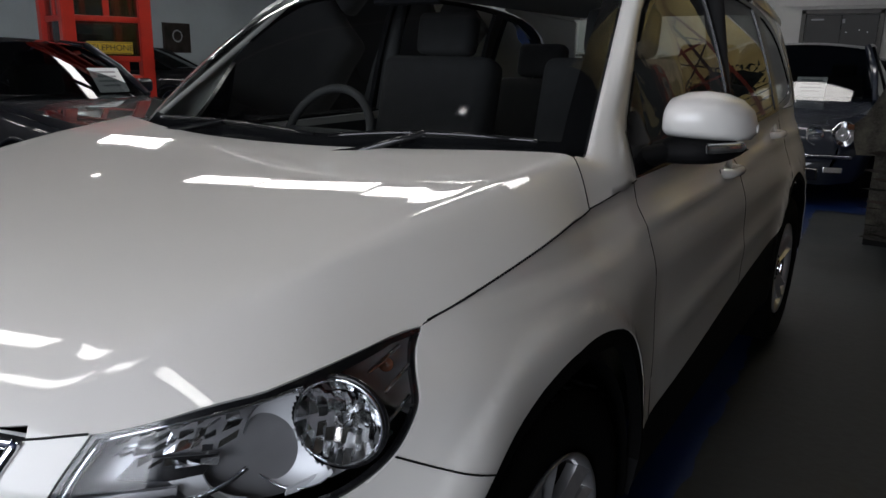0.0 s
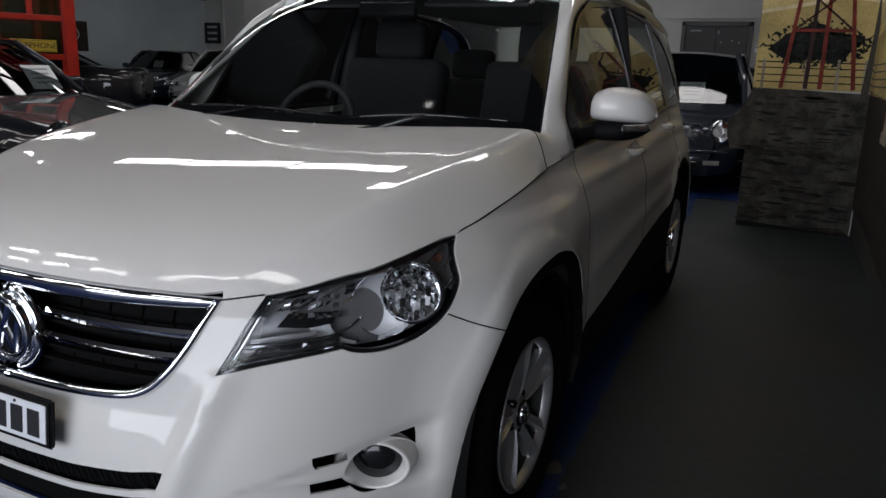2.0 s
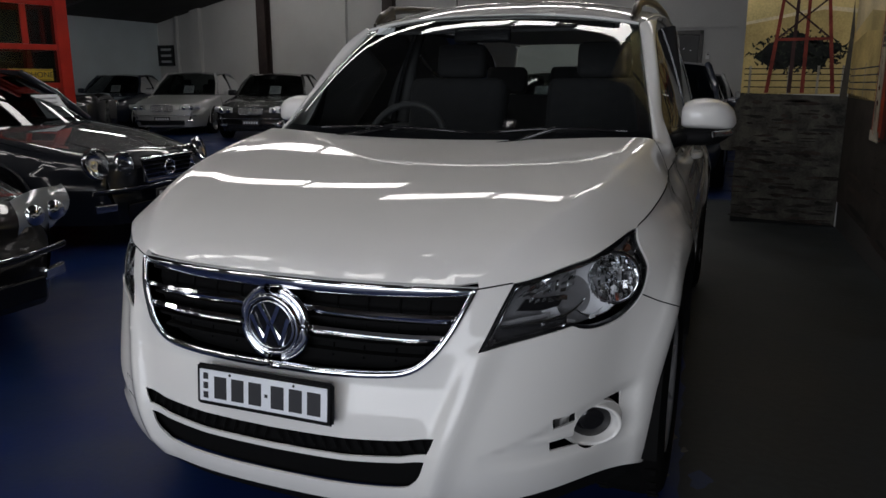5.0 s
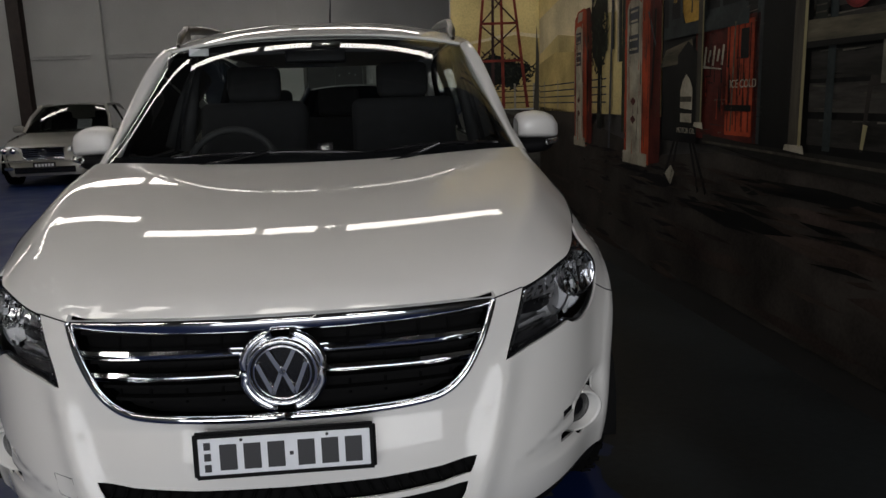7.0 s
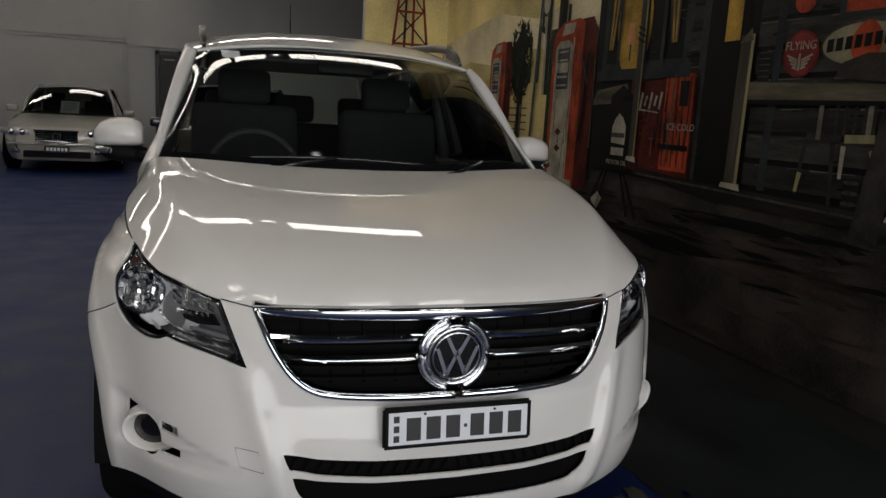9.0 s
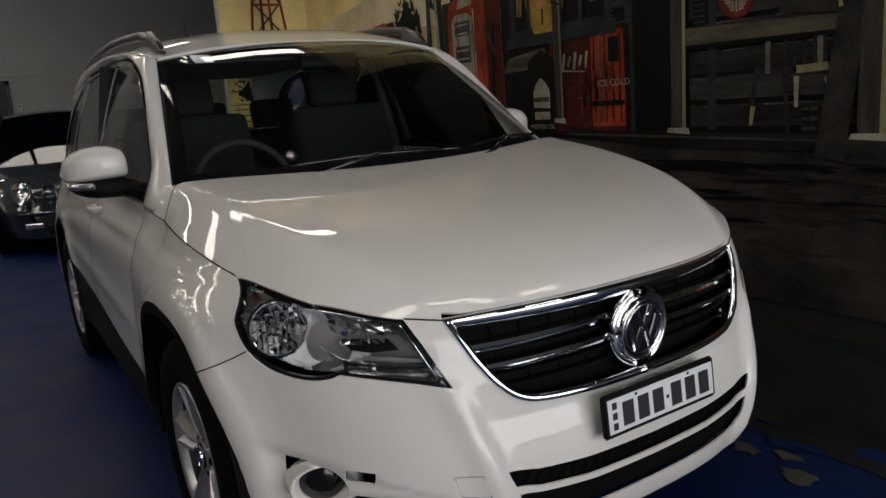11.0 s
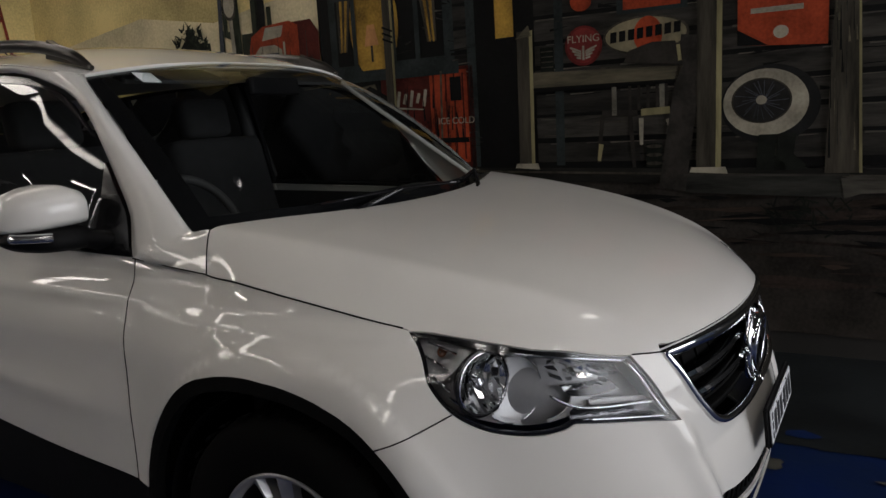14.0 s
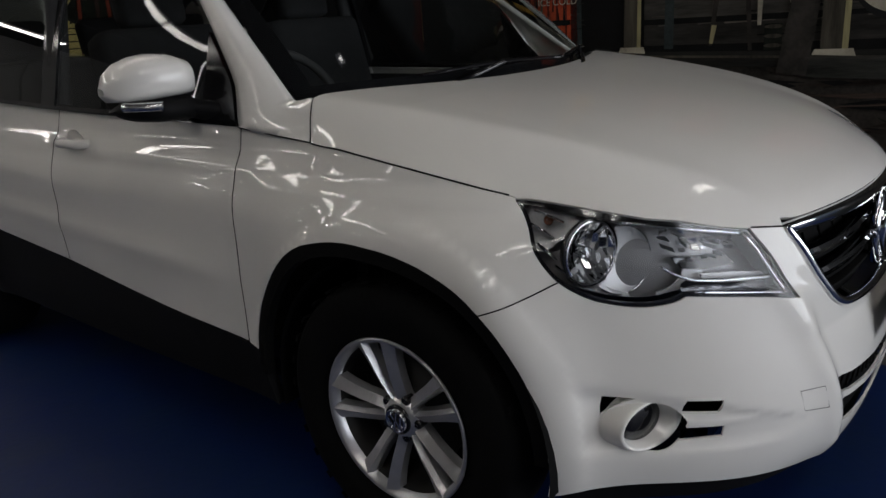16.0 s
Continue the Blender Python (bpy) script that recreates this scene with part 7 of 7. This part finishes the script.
def sedan(label, m, paintm, length=4.78, width=1.82, height=1.44, lamps="twin", grillew=0.40, fog=True, paper=(0.25, 0.2), coupe=False, wheelmat=ALLOY):
    """A saloon with its nose at y = 0, looking towards -y."""
    c = thing("parked_car", label, "car", m, group="parked cars")
    W = width / 2
    hoodz = spl([0, 0.06, 0.2, 0.6, 1.15, 1.45], [0.60, 0.67, 0.725, 0.80, 0.885, 0.93])
    tailz = spl([length - 1.35, length - 0.8, length - 0.2, length - 0.05, length], [0.985, 1.0, 0.985, 0.94, 0.85])

    def top(y):
        if y < 1.45:
            return float(hoodz(y))
        if y > length - 1.35:
            return float(tailz(y))
        return 0.93 + (0.985 - 0.93) * (y - 1.45) / (length - 2.8)

    def half(y):
        f = np.clip((0.85 - y) / 0.85, 0, 1)
        g = np.clip((y - (length - 0.8)) / 0.8, 0, 1)
        return W * (1 - f ** 2.4 * 0.30) * (1 - g ** 2.4 * 0.26)
    ys = list(np.concatenate([[0.0, 0.03, 0.08, 0.15], np.linspace(0.25, length - 0.25, 30), [length - 0.1, length - 0.03, length]]))
    rows = []
    for y in ys:
        w, t = half(y), top(y)
        sh = min(t - 0.035, 0.90)
        nose = 0.05 if y < 0.01 or y > length - 0.01 else 0.0
        pts = [(w * 0.90 - nose, 0.20), (w * 0.965 - nose, 0.30), (w * 0.995, 0.45), (w, 0.58), (w * 0.985, sh - 0.14), (w * 0.955, sh - 0.04), (w * 0.90, sh + 0.012), (w * 0.72, t - 0.006), (w * 0.40, t + 0.008), (0.0, t + 0.014)]
        yy = lambda x: y + 0.20 * (abs(x) / W) ** 2.6 * max(0.0, 1 - y / 0.9)
        full = [(x, yy(x), z) for x, z in pts] + [(-x, yy(x), z) for x, z in reversed(pts[:-1])]
        rows.append(full)
    n = len(rows[0])
    vs = [p for r in rows for p in r]
    fs = [(i * n + j, (i + 1) * n + j, (i + 1) * n + j + 1, i * n + j + 1) for i in range(len(rows) - 1) for j in range(n - 1)]
    fs += [tuple(range(n)), tuple(reversed(range((len(rows) - 1) * n, len(rows) * n)))]
    mesh_ob("body", vs, fs, paintm, c, smooth=True)
    # glasshouse
    y0, y1, y2, y3 = 1.30, 2.02, length - 1.95, length - 1.10
    if coupe:
        y2, y3 = length - 2.0, length - 0.95
    zr, zb = height, 0.93
    wb, wt = W * 0.90, W * 0.66

    def roofz(x, y):
        return zr - 0.05 * (x / wt) ** 2 - 0.03 * ((y - (y1 + y2) / 2) / ((y2 - y1) / 2)) ** 2
    rows = [[(wt * k, y, roofz(wt * k, y)) for k in np.linspace(-1, 1, 11)] for y in np.linspace(y1 - 0.04, y2 + 0.04, 9)]
    loft("roof_panel", rows, paintm, c)
    rows = []
    for t in np.linspace(0, 1, 7):
        rows.append([((wb * 0.93 + (wt - wb * 0.93) * t) * k, y0 - 0.10 + 0.20 * k * k * (1 - t) + (y1 - y0 + 0.06) * t + 0.05 * k * k * t, zb - 0.02 + (roofz(wt * k, y1 - 0.04) - zb + 0.02) * t + 0.015 * 4 * t * (1 - t)) for k in np.linspace(-1, 1, 11)])
    loft("windscreen", rows, CARGLASS, c, "dark windscreen").visible_shadow = False
    rows = []
    for t in np.linspace(0, 1, 6):
        rows.append([((wt + (wb * 0.9 - wt) * t) * k, y2 + 0.04 + (y3 - y2) * t - 0.05 * k * k, roofz(wt * k, y2 + 0.04) + (zb + 0.04 - roofz(wt * k, y2 + 0.04)) * t + 0.02 * 4 * t * (1 - t)) for k in np.linspace(-1, 1, 9)])
    loft("rear_glass", rows, CARGLASS, c, "dark rear glass").visible_shadow = False
    for s in (1, -1):
        a, b = (y0 + 0.16, zb - 0.01), (y3 - 0.02, zb + 0.03)
        side = []
        for t in np.linspace(0, 1, 17):
            yl = a[0] + (b[0] - a[0]) * t
            yu = y1 - 0.02 + (y2 + 0.06 - y1) * t
            zu = roofz(wt, min(max(yu, y1), y2)) - 0.015
            side.append([(s * (wb + 0.004 * (q == 0) + (wt - wb) * q + 0.015 * math.sin(math.pi * q)), yl + (yu - yl) * q, zb - 0.005 + 0.03 * t + (zu - zb) * q) for q in np.linspace(0, 1, 6)])
        loft("side_window", side if s > 0 else side[::-1], CARGLASS, c, "dark side window").visible_shadow = False
        tube("front_pillar", [(s * wb * 0.95, y0 + 0.12, zb - 0.02), (s * (wb * 0.55 + wt * 0.45) , (y0 + 0.1 + y1) / 2, zb + (zr - 0.06 - zb) * 0.53), (s * wt * 1.0, y1 - 0.01, zr - 0.055)], 0.034, paintm, c, n=8)
        tube("roof_rail", [(s * wt, y1 - 0.02, zr - 0.06), (s * (wt + 0.005), (y1 + y2) / 2, zr - 0.04), (s * wt, y2 + 0.04, zr - 0.06), (s * wb * 0.9, y3, zb + 0.03)], 0.03, paintm, c, n=8)
        ym = (y1 + y2) / 2 + 0.05
        if not coupe:
            tube("door_pillar", [(s * (wt + 0.01), ym, zr - 0.05), (s * (wb + 0.004), ym - 0.03, zb)], 0.028, GLOSSB, c, n=6)
        # door lines, handles, waist strip, sill
        for yd in ((1.48, ym - 0.02, length - 1.35) if not coupe else (1.5, length - 1.75)):
            pts = [(s * (half(yd) * k + 0.0015), yd, z) for k, z in ((0.998, 0.40), (1.0, 0.58), (0.985, top(yd) - 0.17), (0.955, top(yd) - 0.07))]
            tube("door_gap", pts, 0.004, GLOSSB, c, n=4)
        for yd in ((ym - 0.22, length - 1.55) if not coupe else (length - 2.0,)):
            tube("door_handle", [(s * (W * 0.985), yd - 0.09, 0.80), (s * (W * 0.985 + 0.025), yd, 0.80), (s * (W * 0.985), yd + 0.09, 0.80)], 0.014, paintm, c, n=6)
        tube("waist_strip", [(s * (half(y) + 0.003), y, 0.565) for y in np.linspace(1.2, length - 1.3, 8)], 0.014, paintm, c, n=6)
        # mirrors
        part("door_mirror", box_bm((0.20, 0.10, 0.13), pose(s * (W + 0.06), y0 + 0.42, 0.985), 0.045, 3), paintm, c, smooth=True)
        # wheels
        for yw in (0.86, length - 1.12):
            w = new("wheel")
            w.parent = c
            w.matrix_basis = pose(s * (W - 0.09), yw, 0.315, 15, 0, 0 if s > 0 else 180)
            v_, f_ = lathe([(0.215, -0.09), (0.28, -0.10), (0.312, -0.085), (0.316, 0.0), (0.312, 0.085), (0.28, 0.10), (0.222, 0.092)], 40)
            mesh_ob("tyre", v_, f_, RUBBER, w, "black tyre")
            v_, f_ = lathe([(0.222, 0.090), (0.21, 0.094), (0.195, 0.06), (0.19, -0.05), (0.02, -0.05)], 40)
            mesh_ob("rim", v_, f_, wheelmat, w, "alloy rim")
            for k in range(7):
                a_ = 2 * math.pi * k / 7
                part("spoke", box_bm((0.03, 0.17, 0.042), pose(0.068, 0.115 * math.cos(a_), 0.115 * math.sin(a_), math.degrees(a_), 0, 0), 0.008, 1), wheelmat, w)
            v_, f_ = lathe([(0.055, 0.03), (0.05, 0.085), (0.001, 0.09)], 20)
            mesh_ob("hub", v_, f_, wheelmat, w)
            # dark arch opening
            arc = [[(s * (half(yw) + 0.0035 - (0.0 if r > 0.2 else 0.0)), yw - r * math.cos(radians(q)), max(0.20, 0.315 + r * math.sin(radians(q)))) for q in np.linspace(-20, 200, 24)] for r in (0.02, 0.355)]
            loft("wheel_arch", arc, GLOSSB, c, "dark wheel opening")
            tube("arch_lip", [(s * (half(yw) + 0.001), yw - 0.362 * math.cos(radians(q)), 0.315 + 0.362 * math.sin(radians(q))) for q in np.linspace(-5, 185, 24)], 0.012, paintm, c, n=6)
        # head lamps
        if lamps == "twin":
            for xl, rr, zl in ((0.66, 0.112, 0.665), (0.43, 0.086, 0.650)):
                yl = 0.20 * (xl / W) ** 2.6 + 0.02
                lm = new("headlight")
                lm.parent = c
                tagged(lm, "oval clear headlight")
                lm.matrix_basis = pose(s * xl * W / 0.91, yl + 0.01, zl, 0, 0, s * 16 + 90) @ pose(0, 0, 0, 0, 12, 0)
                v_, f_ = lathe([(rr, 0.03), (rr * 1.03, -0.01), (rr * 0.94, -0.022)], 28)
                mesh_ob("bezel", [(p[0], p[1] * 0.9, p[2] * 1.05) for p in v_], f_, CHROME, lm, "chrome bezel")
                v_, f_ = lathe([(rr * 0.96, -0.012), (rr * 0.7, -0.034), (rr * 0.35, -0.044), (0.001, -0.047)], 28)
                mesh_ob("lens", [(p[0], p[1] * 0.9, p[2] * 1.05) for p in v_], f_, LENS, lm, "clear lens").visible_shadow = False
                v_, f_ = lathe([(rr * 0.94, -0.008), (rr * 0.6, 0.02), (rr * 0.3, 0.03), (0.001, 0.02)], 24)
                mesh_ob("reflector", [(p[0], p[1] * 0.9, p[2] * 1.05) for p in v_], f_, REFL, lm, "mirror reflector")
                if xl > 0.5 and not coupe:
                    part("turn_lamp", box_bm((0.03, 0.06, 0.05), pose(-0.026, -s * 0.045, 0.065), 0.012, 2), AMBER, lm, "amber turn lamp")
        else:
            lm = new("headlight")
            lm.parent = c
            tagged(lm, "wide clear headlight")
            rows = []
            for t in np.linspace(0, 1, 9):
                x = 0.40 + 0.44 * t
                yl = 0.20 * (x / W) ** 2.6 + 0.005
                h = (0.055 if grillew > 0.35 else 0.085) + 0.03 * math.sin(math.pi * min(1, t + 0.15)) 
                rows.append([(s * x, yl + 0.045 * q * q - 0.012, 0.625 + 0.035 * t + h * q) for q in np.linspace(-1, 1, 6)])
            loft("lens", rows if s > 0 else rows[::-1], mat("lamp_glass_%d" % (s + 1), (0.55, 0.57, 0.58), 0.12, 0.5), lm, "pale lens")
            for xq in (0.50, 0.66):
                v_, f_ = lathe([(0.052, -0.01), (0.046, -0.03), (0.001, -0.038)], 20)
                o_ = mesh_ob("lamp_ring", v_, f_, CHROME, lm, "round lamp")
                o_.matrix_basis = pose(s * xq, 0.20 * (xq / W) ** 2.6, 0.64, 0, 0, 90)
        if fog:
            part("fog_lamp", box_bm((0.17, 0.03, 0.06), pose(s * 0.62, 0.085, 0.335, 0, 0, s * 18), 0.012, 2), REFL, c, "small fog lamp")
    # grille, intake, plate, bumper strip
    if lamps == "twin" or lamps == "star":
        g = new("radiator_grille")
        g.parent = c
        tagged(g, "slatted grille in a chrome frame")
        gw = grillew / 2
        tube("frame", [(-gw, -0.012, 0.68), (gw, -0.012, 0.68), (gw * 0.86, -0.014, 0.50), (-gw * 0.86, -0.014, 0.50)], 0.014, CHROME, g, "chrome frame", n=8, closed=True)
        part("backing", box_bm((grillew * 0.94, 0.01, 0.18), pose(0, -0.008, 0.59)), GLOSSB, g)
        for k in range(5):
            part("slat", box_bm((grillew * (0.86 + 0.025 * k), 0.012, 0.009), pose(0, -0.016, 0.52 + 0.035 * k)), CHROME if grillew > 0.5 else SATIN, g)
        tube("star_ring", [(0.06 * math.cos(a), -0.03, 0.59 + 0.06 * math.sin(a)) for a in np.linspace(0, 2 * math.pi, 24, endpoint=False)], 0.008, CHROME, g, "chrome ring", n=6, closed=True, up=(0, 1, 0))
    else:
        for s in (1, -1):
            g = new("radiator_grille")
            g.parent = c
            tagged(g, "kidney shaped grille in a chrome frame")
            x0, x1 = 0.02 * s, 0.24 * s
            tube("frame", [tuple(p) for p in crv([(x0, -0.012, 0.69), (x1, -0.006, 0.685), (x1 * 1.04, -0.008, 0.60), (x1 * 0.9, -0.012, 0.565), (x0, -0.016, 0.56)], 4, True)], 0.012, CHROME, g, "chrome frame", n=6, closed=True)
            part("backing", box_bm((0.21, 0.01, 0.115), pose((x0 + x1) / 2, 0.0, 0.626)), GLOSSB, g)
            for k in range(7):
                part("slat", box_bm((0.008, 0.012, 0.11), pose(x0 + (x1 - x0) * (k + 0.5) / 7, -0.006, 0.626)), SATIN, g)
    part("lower_intake", box_bm((width * 0.55, 0.03, 0.11), pose(0, -0.002, 0.30), 0.012), GLOSSB, c, "dark lower intake")
    tube("bumper_strip", [(x, 0.20 * (abs(x) / W) ** 2.6 - 0.006, 0.455) for x in np.linspace(-W * 0.82, W * 0.82, 15)], 0.016, paintm, c, n=6)
    tube("bumper_trim", [(x, 0.20 * (abs(x) / W) ** 2.6 - 0.018, 0.470) for x in np.linspace(-W * 0.80, W * 0.80, 15)], 0.006, CHROME, c, "thin chrome strip", n=5)
    pl = part("number_plate", box_bm((0.372, 0.012, 0.10), pose(0, -0.024, 0.385), 0.004, 1), INK, c, "dark number plate")
    for k in range(6):
        part("character_bar", box_bm((0.036, 0.002, 0.05), pose(-0.135 + 0.054 * k, -0.031, 0.385)), PLATEW, pl)
    # bonnet lines, wipers, dashboard, price sheet
    for s in (1, -1):
        tube("bonnet_gap", [(s * half(y) * 0.90, y + 0.20 * 0.9 ** 2.6 * max(0.0, 1 - y / 0.9), min(top(y) - 0.035, 0.90) + 0.013) for y in np.linspace(0.25, 1.25, 8)], 0.0035, GLOSSB, c, n=4)
        tube("wiper", [(s * 0.05, y0 - 0.03, zb + 0.0), (s * 0.55, y0 + 0.05, zb + 0.015)], 0.008, GLOSSB, c, n=5)
    part("dashboard", box_bm((width * 0.72, 0.5, 0.10), pose(0, y0 + 0.42, zb - 0.04), 0.04), INTERIOR, c)
    for s in (1, -1):
        st_ = part("front_seat", box_bm((0.48, 0.16, 0.60), pose(s * 0.36, y0 + 1.15, 0.86, -14), 0.05, 3), SEAT, c, smooth=True)
        part("headrest", box_bm((0.26, 0.10, 0.17), pose(s * 0.36, y0 + 1.26, 1.20, -12), 0.04, 3), SEAT, st_, smooth=True)
    part("cabin_floor", box_bm((width * 0.8, length - 2.4, 0.05), pose(0, length / 2 + 0.2, 0.40)), INTERIOR, c)
    if paper:
        px, pw = paper
        sh_ = part("price_sheet", box_bm((pw, 0.004, pw * 0.86), pose(px, y0 + 0.22, zb + 0.115, -38), 0), PAPER, c, "white price sheet behind the glass")
        for k in range(4):
            part("print_bar", box_bm((pw * (0.7 - 0.1 * (k % 2)), 0.002, pw * 0.06), pose(px, y0 + 0.22, zb + 0.115, -38) @ pose(0, -0.003, pw * (0.28 - 0.16 * k))), INKGREY, sh_)
    return c


sedan("navy blue saloon with twin oval headlights and a price sheet", pose(-0.06, 7.37, 0, 0, 0, 0.5), NAVY, 4.82, 1.86, 1.53, paper=(0.16, 0.30))
sedan("pale silver saloon parked behind the navy saloon", pose(0.03, 12.53, 0, 0, 0, 0.5), SILVER, 4.6, 1.76, 1.42, lamps="wide", paper=None)
sedan("dark navy coupe with twin oval headlights, parked crosswise", pose(-3.32, 3.468, 0, 0, 0, 93.6), NAVY2, 4.64, 1.74, 1.40, lamps="twin", grillew=0.62, paper=(0.42, 0.30), coupe=True)
sedan("black saloon parked crosswise beside the coupe", pose(-2.078, 0.68, 0, 0, 0, 90.6), BLACK, 4.6, 1.76, 1.42, lamps="wide", grillew=0.34, paper=None)
sedan("silver saloon with a kidney grille and a price sheet", pose(-11.57, 12.77, 0, 0, 0, 18.8), SILVER, 5.0, 1.90, 1.48, lamps="wide", paper=(0.1, 0.26))
sedan("black saloon with a kidney grille and a price sheet", pose(-8.71, 12.2, 0, 0, 0, 16.8), BLACK, 4.8, 1.85, 1.44, lamps="wide", paper=(0.1, 0.26))
sedan("dark navy saloon with a price sheet under the grey wall", pose(-14.93, 13.82, 0, 0, 0, 20), NAVY, 4.8, 1.82, 1.44, lamps="twin", paper=(0.1, 0.26))
sedan("dark saloon far back against the grey wall", pose(-16.08, 9.42, 0, 0, 0, -62), BLACK, 4.6, 1.80, 1.44, lamps="wide", paper=(0.1, 0.22))
sedan("champagne silver saloon with a broad slatted grille", pose(-5.56, 12.21, 0, 0, 0, 4), CHAMP, 4.9, 1.82, 1.46, lamps="star", grillew=0.72, paper=(0.3, 0.26))
sedan("champagne silver saloon with a price sheet by the rear wall", pose(-2.72, 11.99, 0, 0, 0, 0), CHAMP, 4.7, 1.80, 1.44, lamps="star", grillew=0.66, paper=(0.0, 0.30))

# ---- red telephone box ----
TRED = mat("red_enamel", (0.48, 0.022, 0.010), 0.35, vary=0.25, scale=5, bump=0.1)
YEL = mat("yellow_sign", (0.62, 0.42, 0.03), 0.45, vary=0.12, scale=8)
BGLASS = glass("booth_glass", (0.45, 0.50, 0.50), 1.5)
booth = thing("telephone_box", "red telephone box with small panes and a yellow sign", "telephone box", pose(-6.42, 4.695, 0, 0, 0, 74.8))
S = 0.45
for sx in (-1, 1):
    for sy in (-1, 1):
        box_part("corner_post", (0.13, 0.13, 2.35), (sx * (S - 0.065), sy * (S - 0.065), 1.175), TRED, booth, bevel=0.012)
box_part("roof_cap", (0.98, 0.98, 0.16), (0, 0, 2.42), TRED, booth, bevel=0.03)
box_part("roof_dome", (0.80, 0.80, 0.12), (0, 0, 2.55), TRED, booth, bevel=0.055, seg=3)
box_part("floor_plate", (0.9, 0.9, 0.06), (0, 0, 0.03), STEEL, booth)
for k, (rx_, nm) in enumerate(((0, "door"), (90, "side_panel"), (180, "back_panel"), (270, "side_panel"))):
    d = new(nm)
    d.parent = booth
    d.matrix_basis = pose(0, 0, 0, 0, 0, rx_)
    box_part("kick_panel", (0.64, 0.03, 0.50), (0, -S + 0.06, 0.33), TRED, d, bevel=0.006)
    for z in (0.60, 1.02, 1.22, 1.62, 2.08, 2.30):
        box_part("cross_rail", (0.64, 0.045, 0.06), (0, -S + 0.06, z), TRED, d, bevel=0.008)
    for z, h in ((0.81, 0.36), (1.85, 0.40)):
        box_part("mullion", (0.06, 0.045, h), (0, -S + 0.06, z), TRED, d, bevel=0.008)
        for x in (-0.175, 0.175):
            g_ = box_part("pane", (0.29, 0.006, h), (x, -S + 0.06, z), BGLASS, d, "clear pane")
            g_.visible_shadow = False
    g_ = box_part("pane", (0.64, 0.006, 0.34), (0, -S + 0.06, 1.42), BGLASS, d, "clear pane")
    g_.visible_shadow = False
sgn = box_part("sign_board", (0.46, 0.02, 0.125), (0, -S + 0.018, 1.33), YEL, booth, "yellow sign with black letters", 0.004)
cu = bpy.data.curves.new("sign_letters", "FONT")
cu.body, cu.size, cu.align_x, cu.align_y, cu.extrude = "TELEPHONE", 0.085, "CENTER", "CENTER", 0.001
cu.materials.append(INK)
lt = new("sign_letters", cu)
lt.parent = sgn
lt.matrix_basis = pose(0, -S + 0.004, 1.33, 90, 0, 0)
for z in (1.278, 1.382):
    tube("sign_rule", [(-0.215, -S + 0.006, z), (0.215, -S + 0.006, z)], 0.003, INK, sgn, n=4)
box_part("pay_phone", (0.26, 0.16, 0.46), (0, S - 0.22, 1.25), STEEL, booth, bevel=0.02)

# poster beside the box
wn = thing("wall_poster", "dark framed poster on the grey side wall", "poster", pose(WESTX + 0.03, 13.86, 1.73, 0, 0, 90))
box_part("frame", (0.90, 0.05, 0.80), (0, 0, 0), STEEL, wn, bevel=0.01)
box_part("sheet", (0.84, 0.01, 0.74), (0, -0.03, 0), DUSK, wn)
tube("ring", [(0.15 * math.cos(a), -0.038, 0.05 + 0.15 * math.sin(a)) for a in np.linspace(0, 2 * math.pi, 33)], 0.02, INKGREY, wn, "grey ring printed on the sheet", n=4)
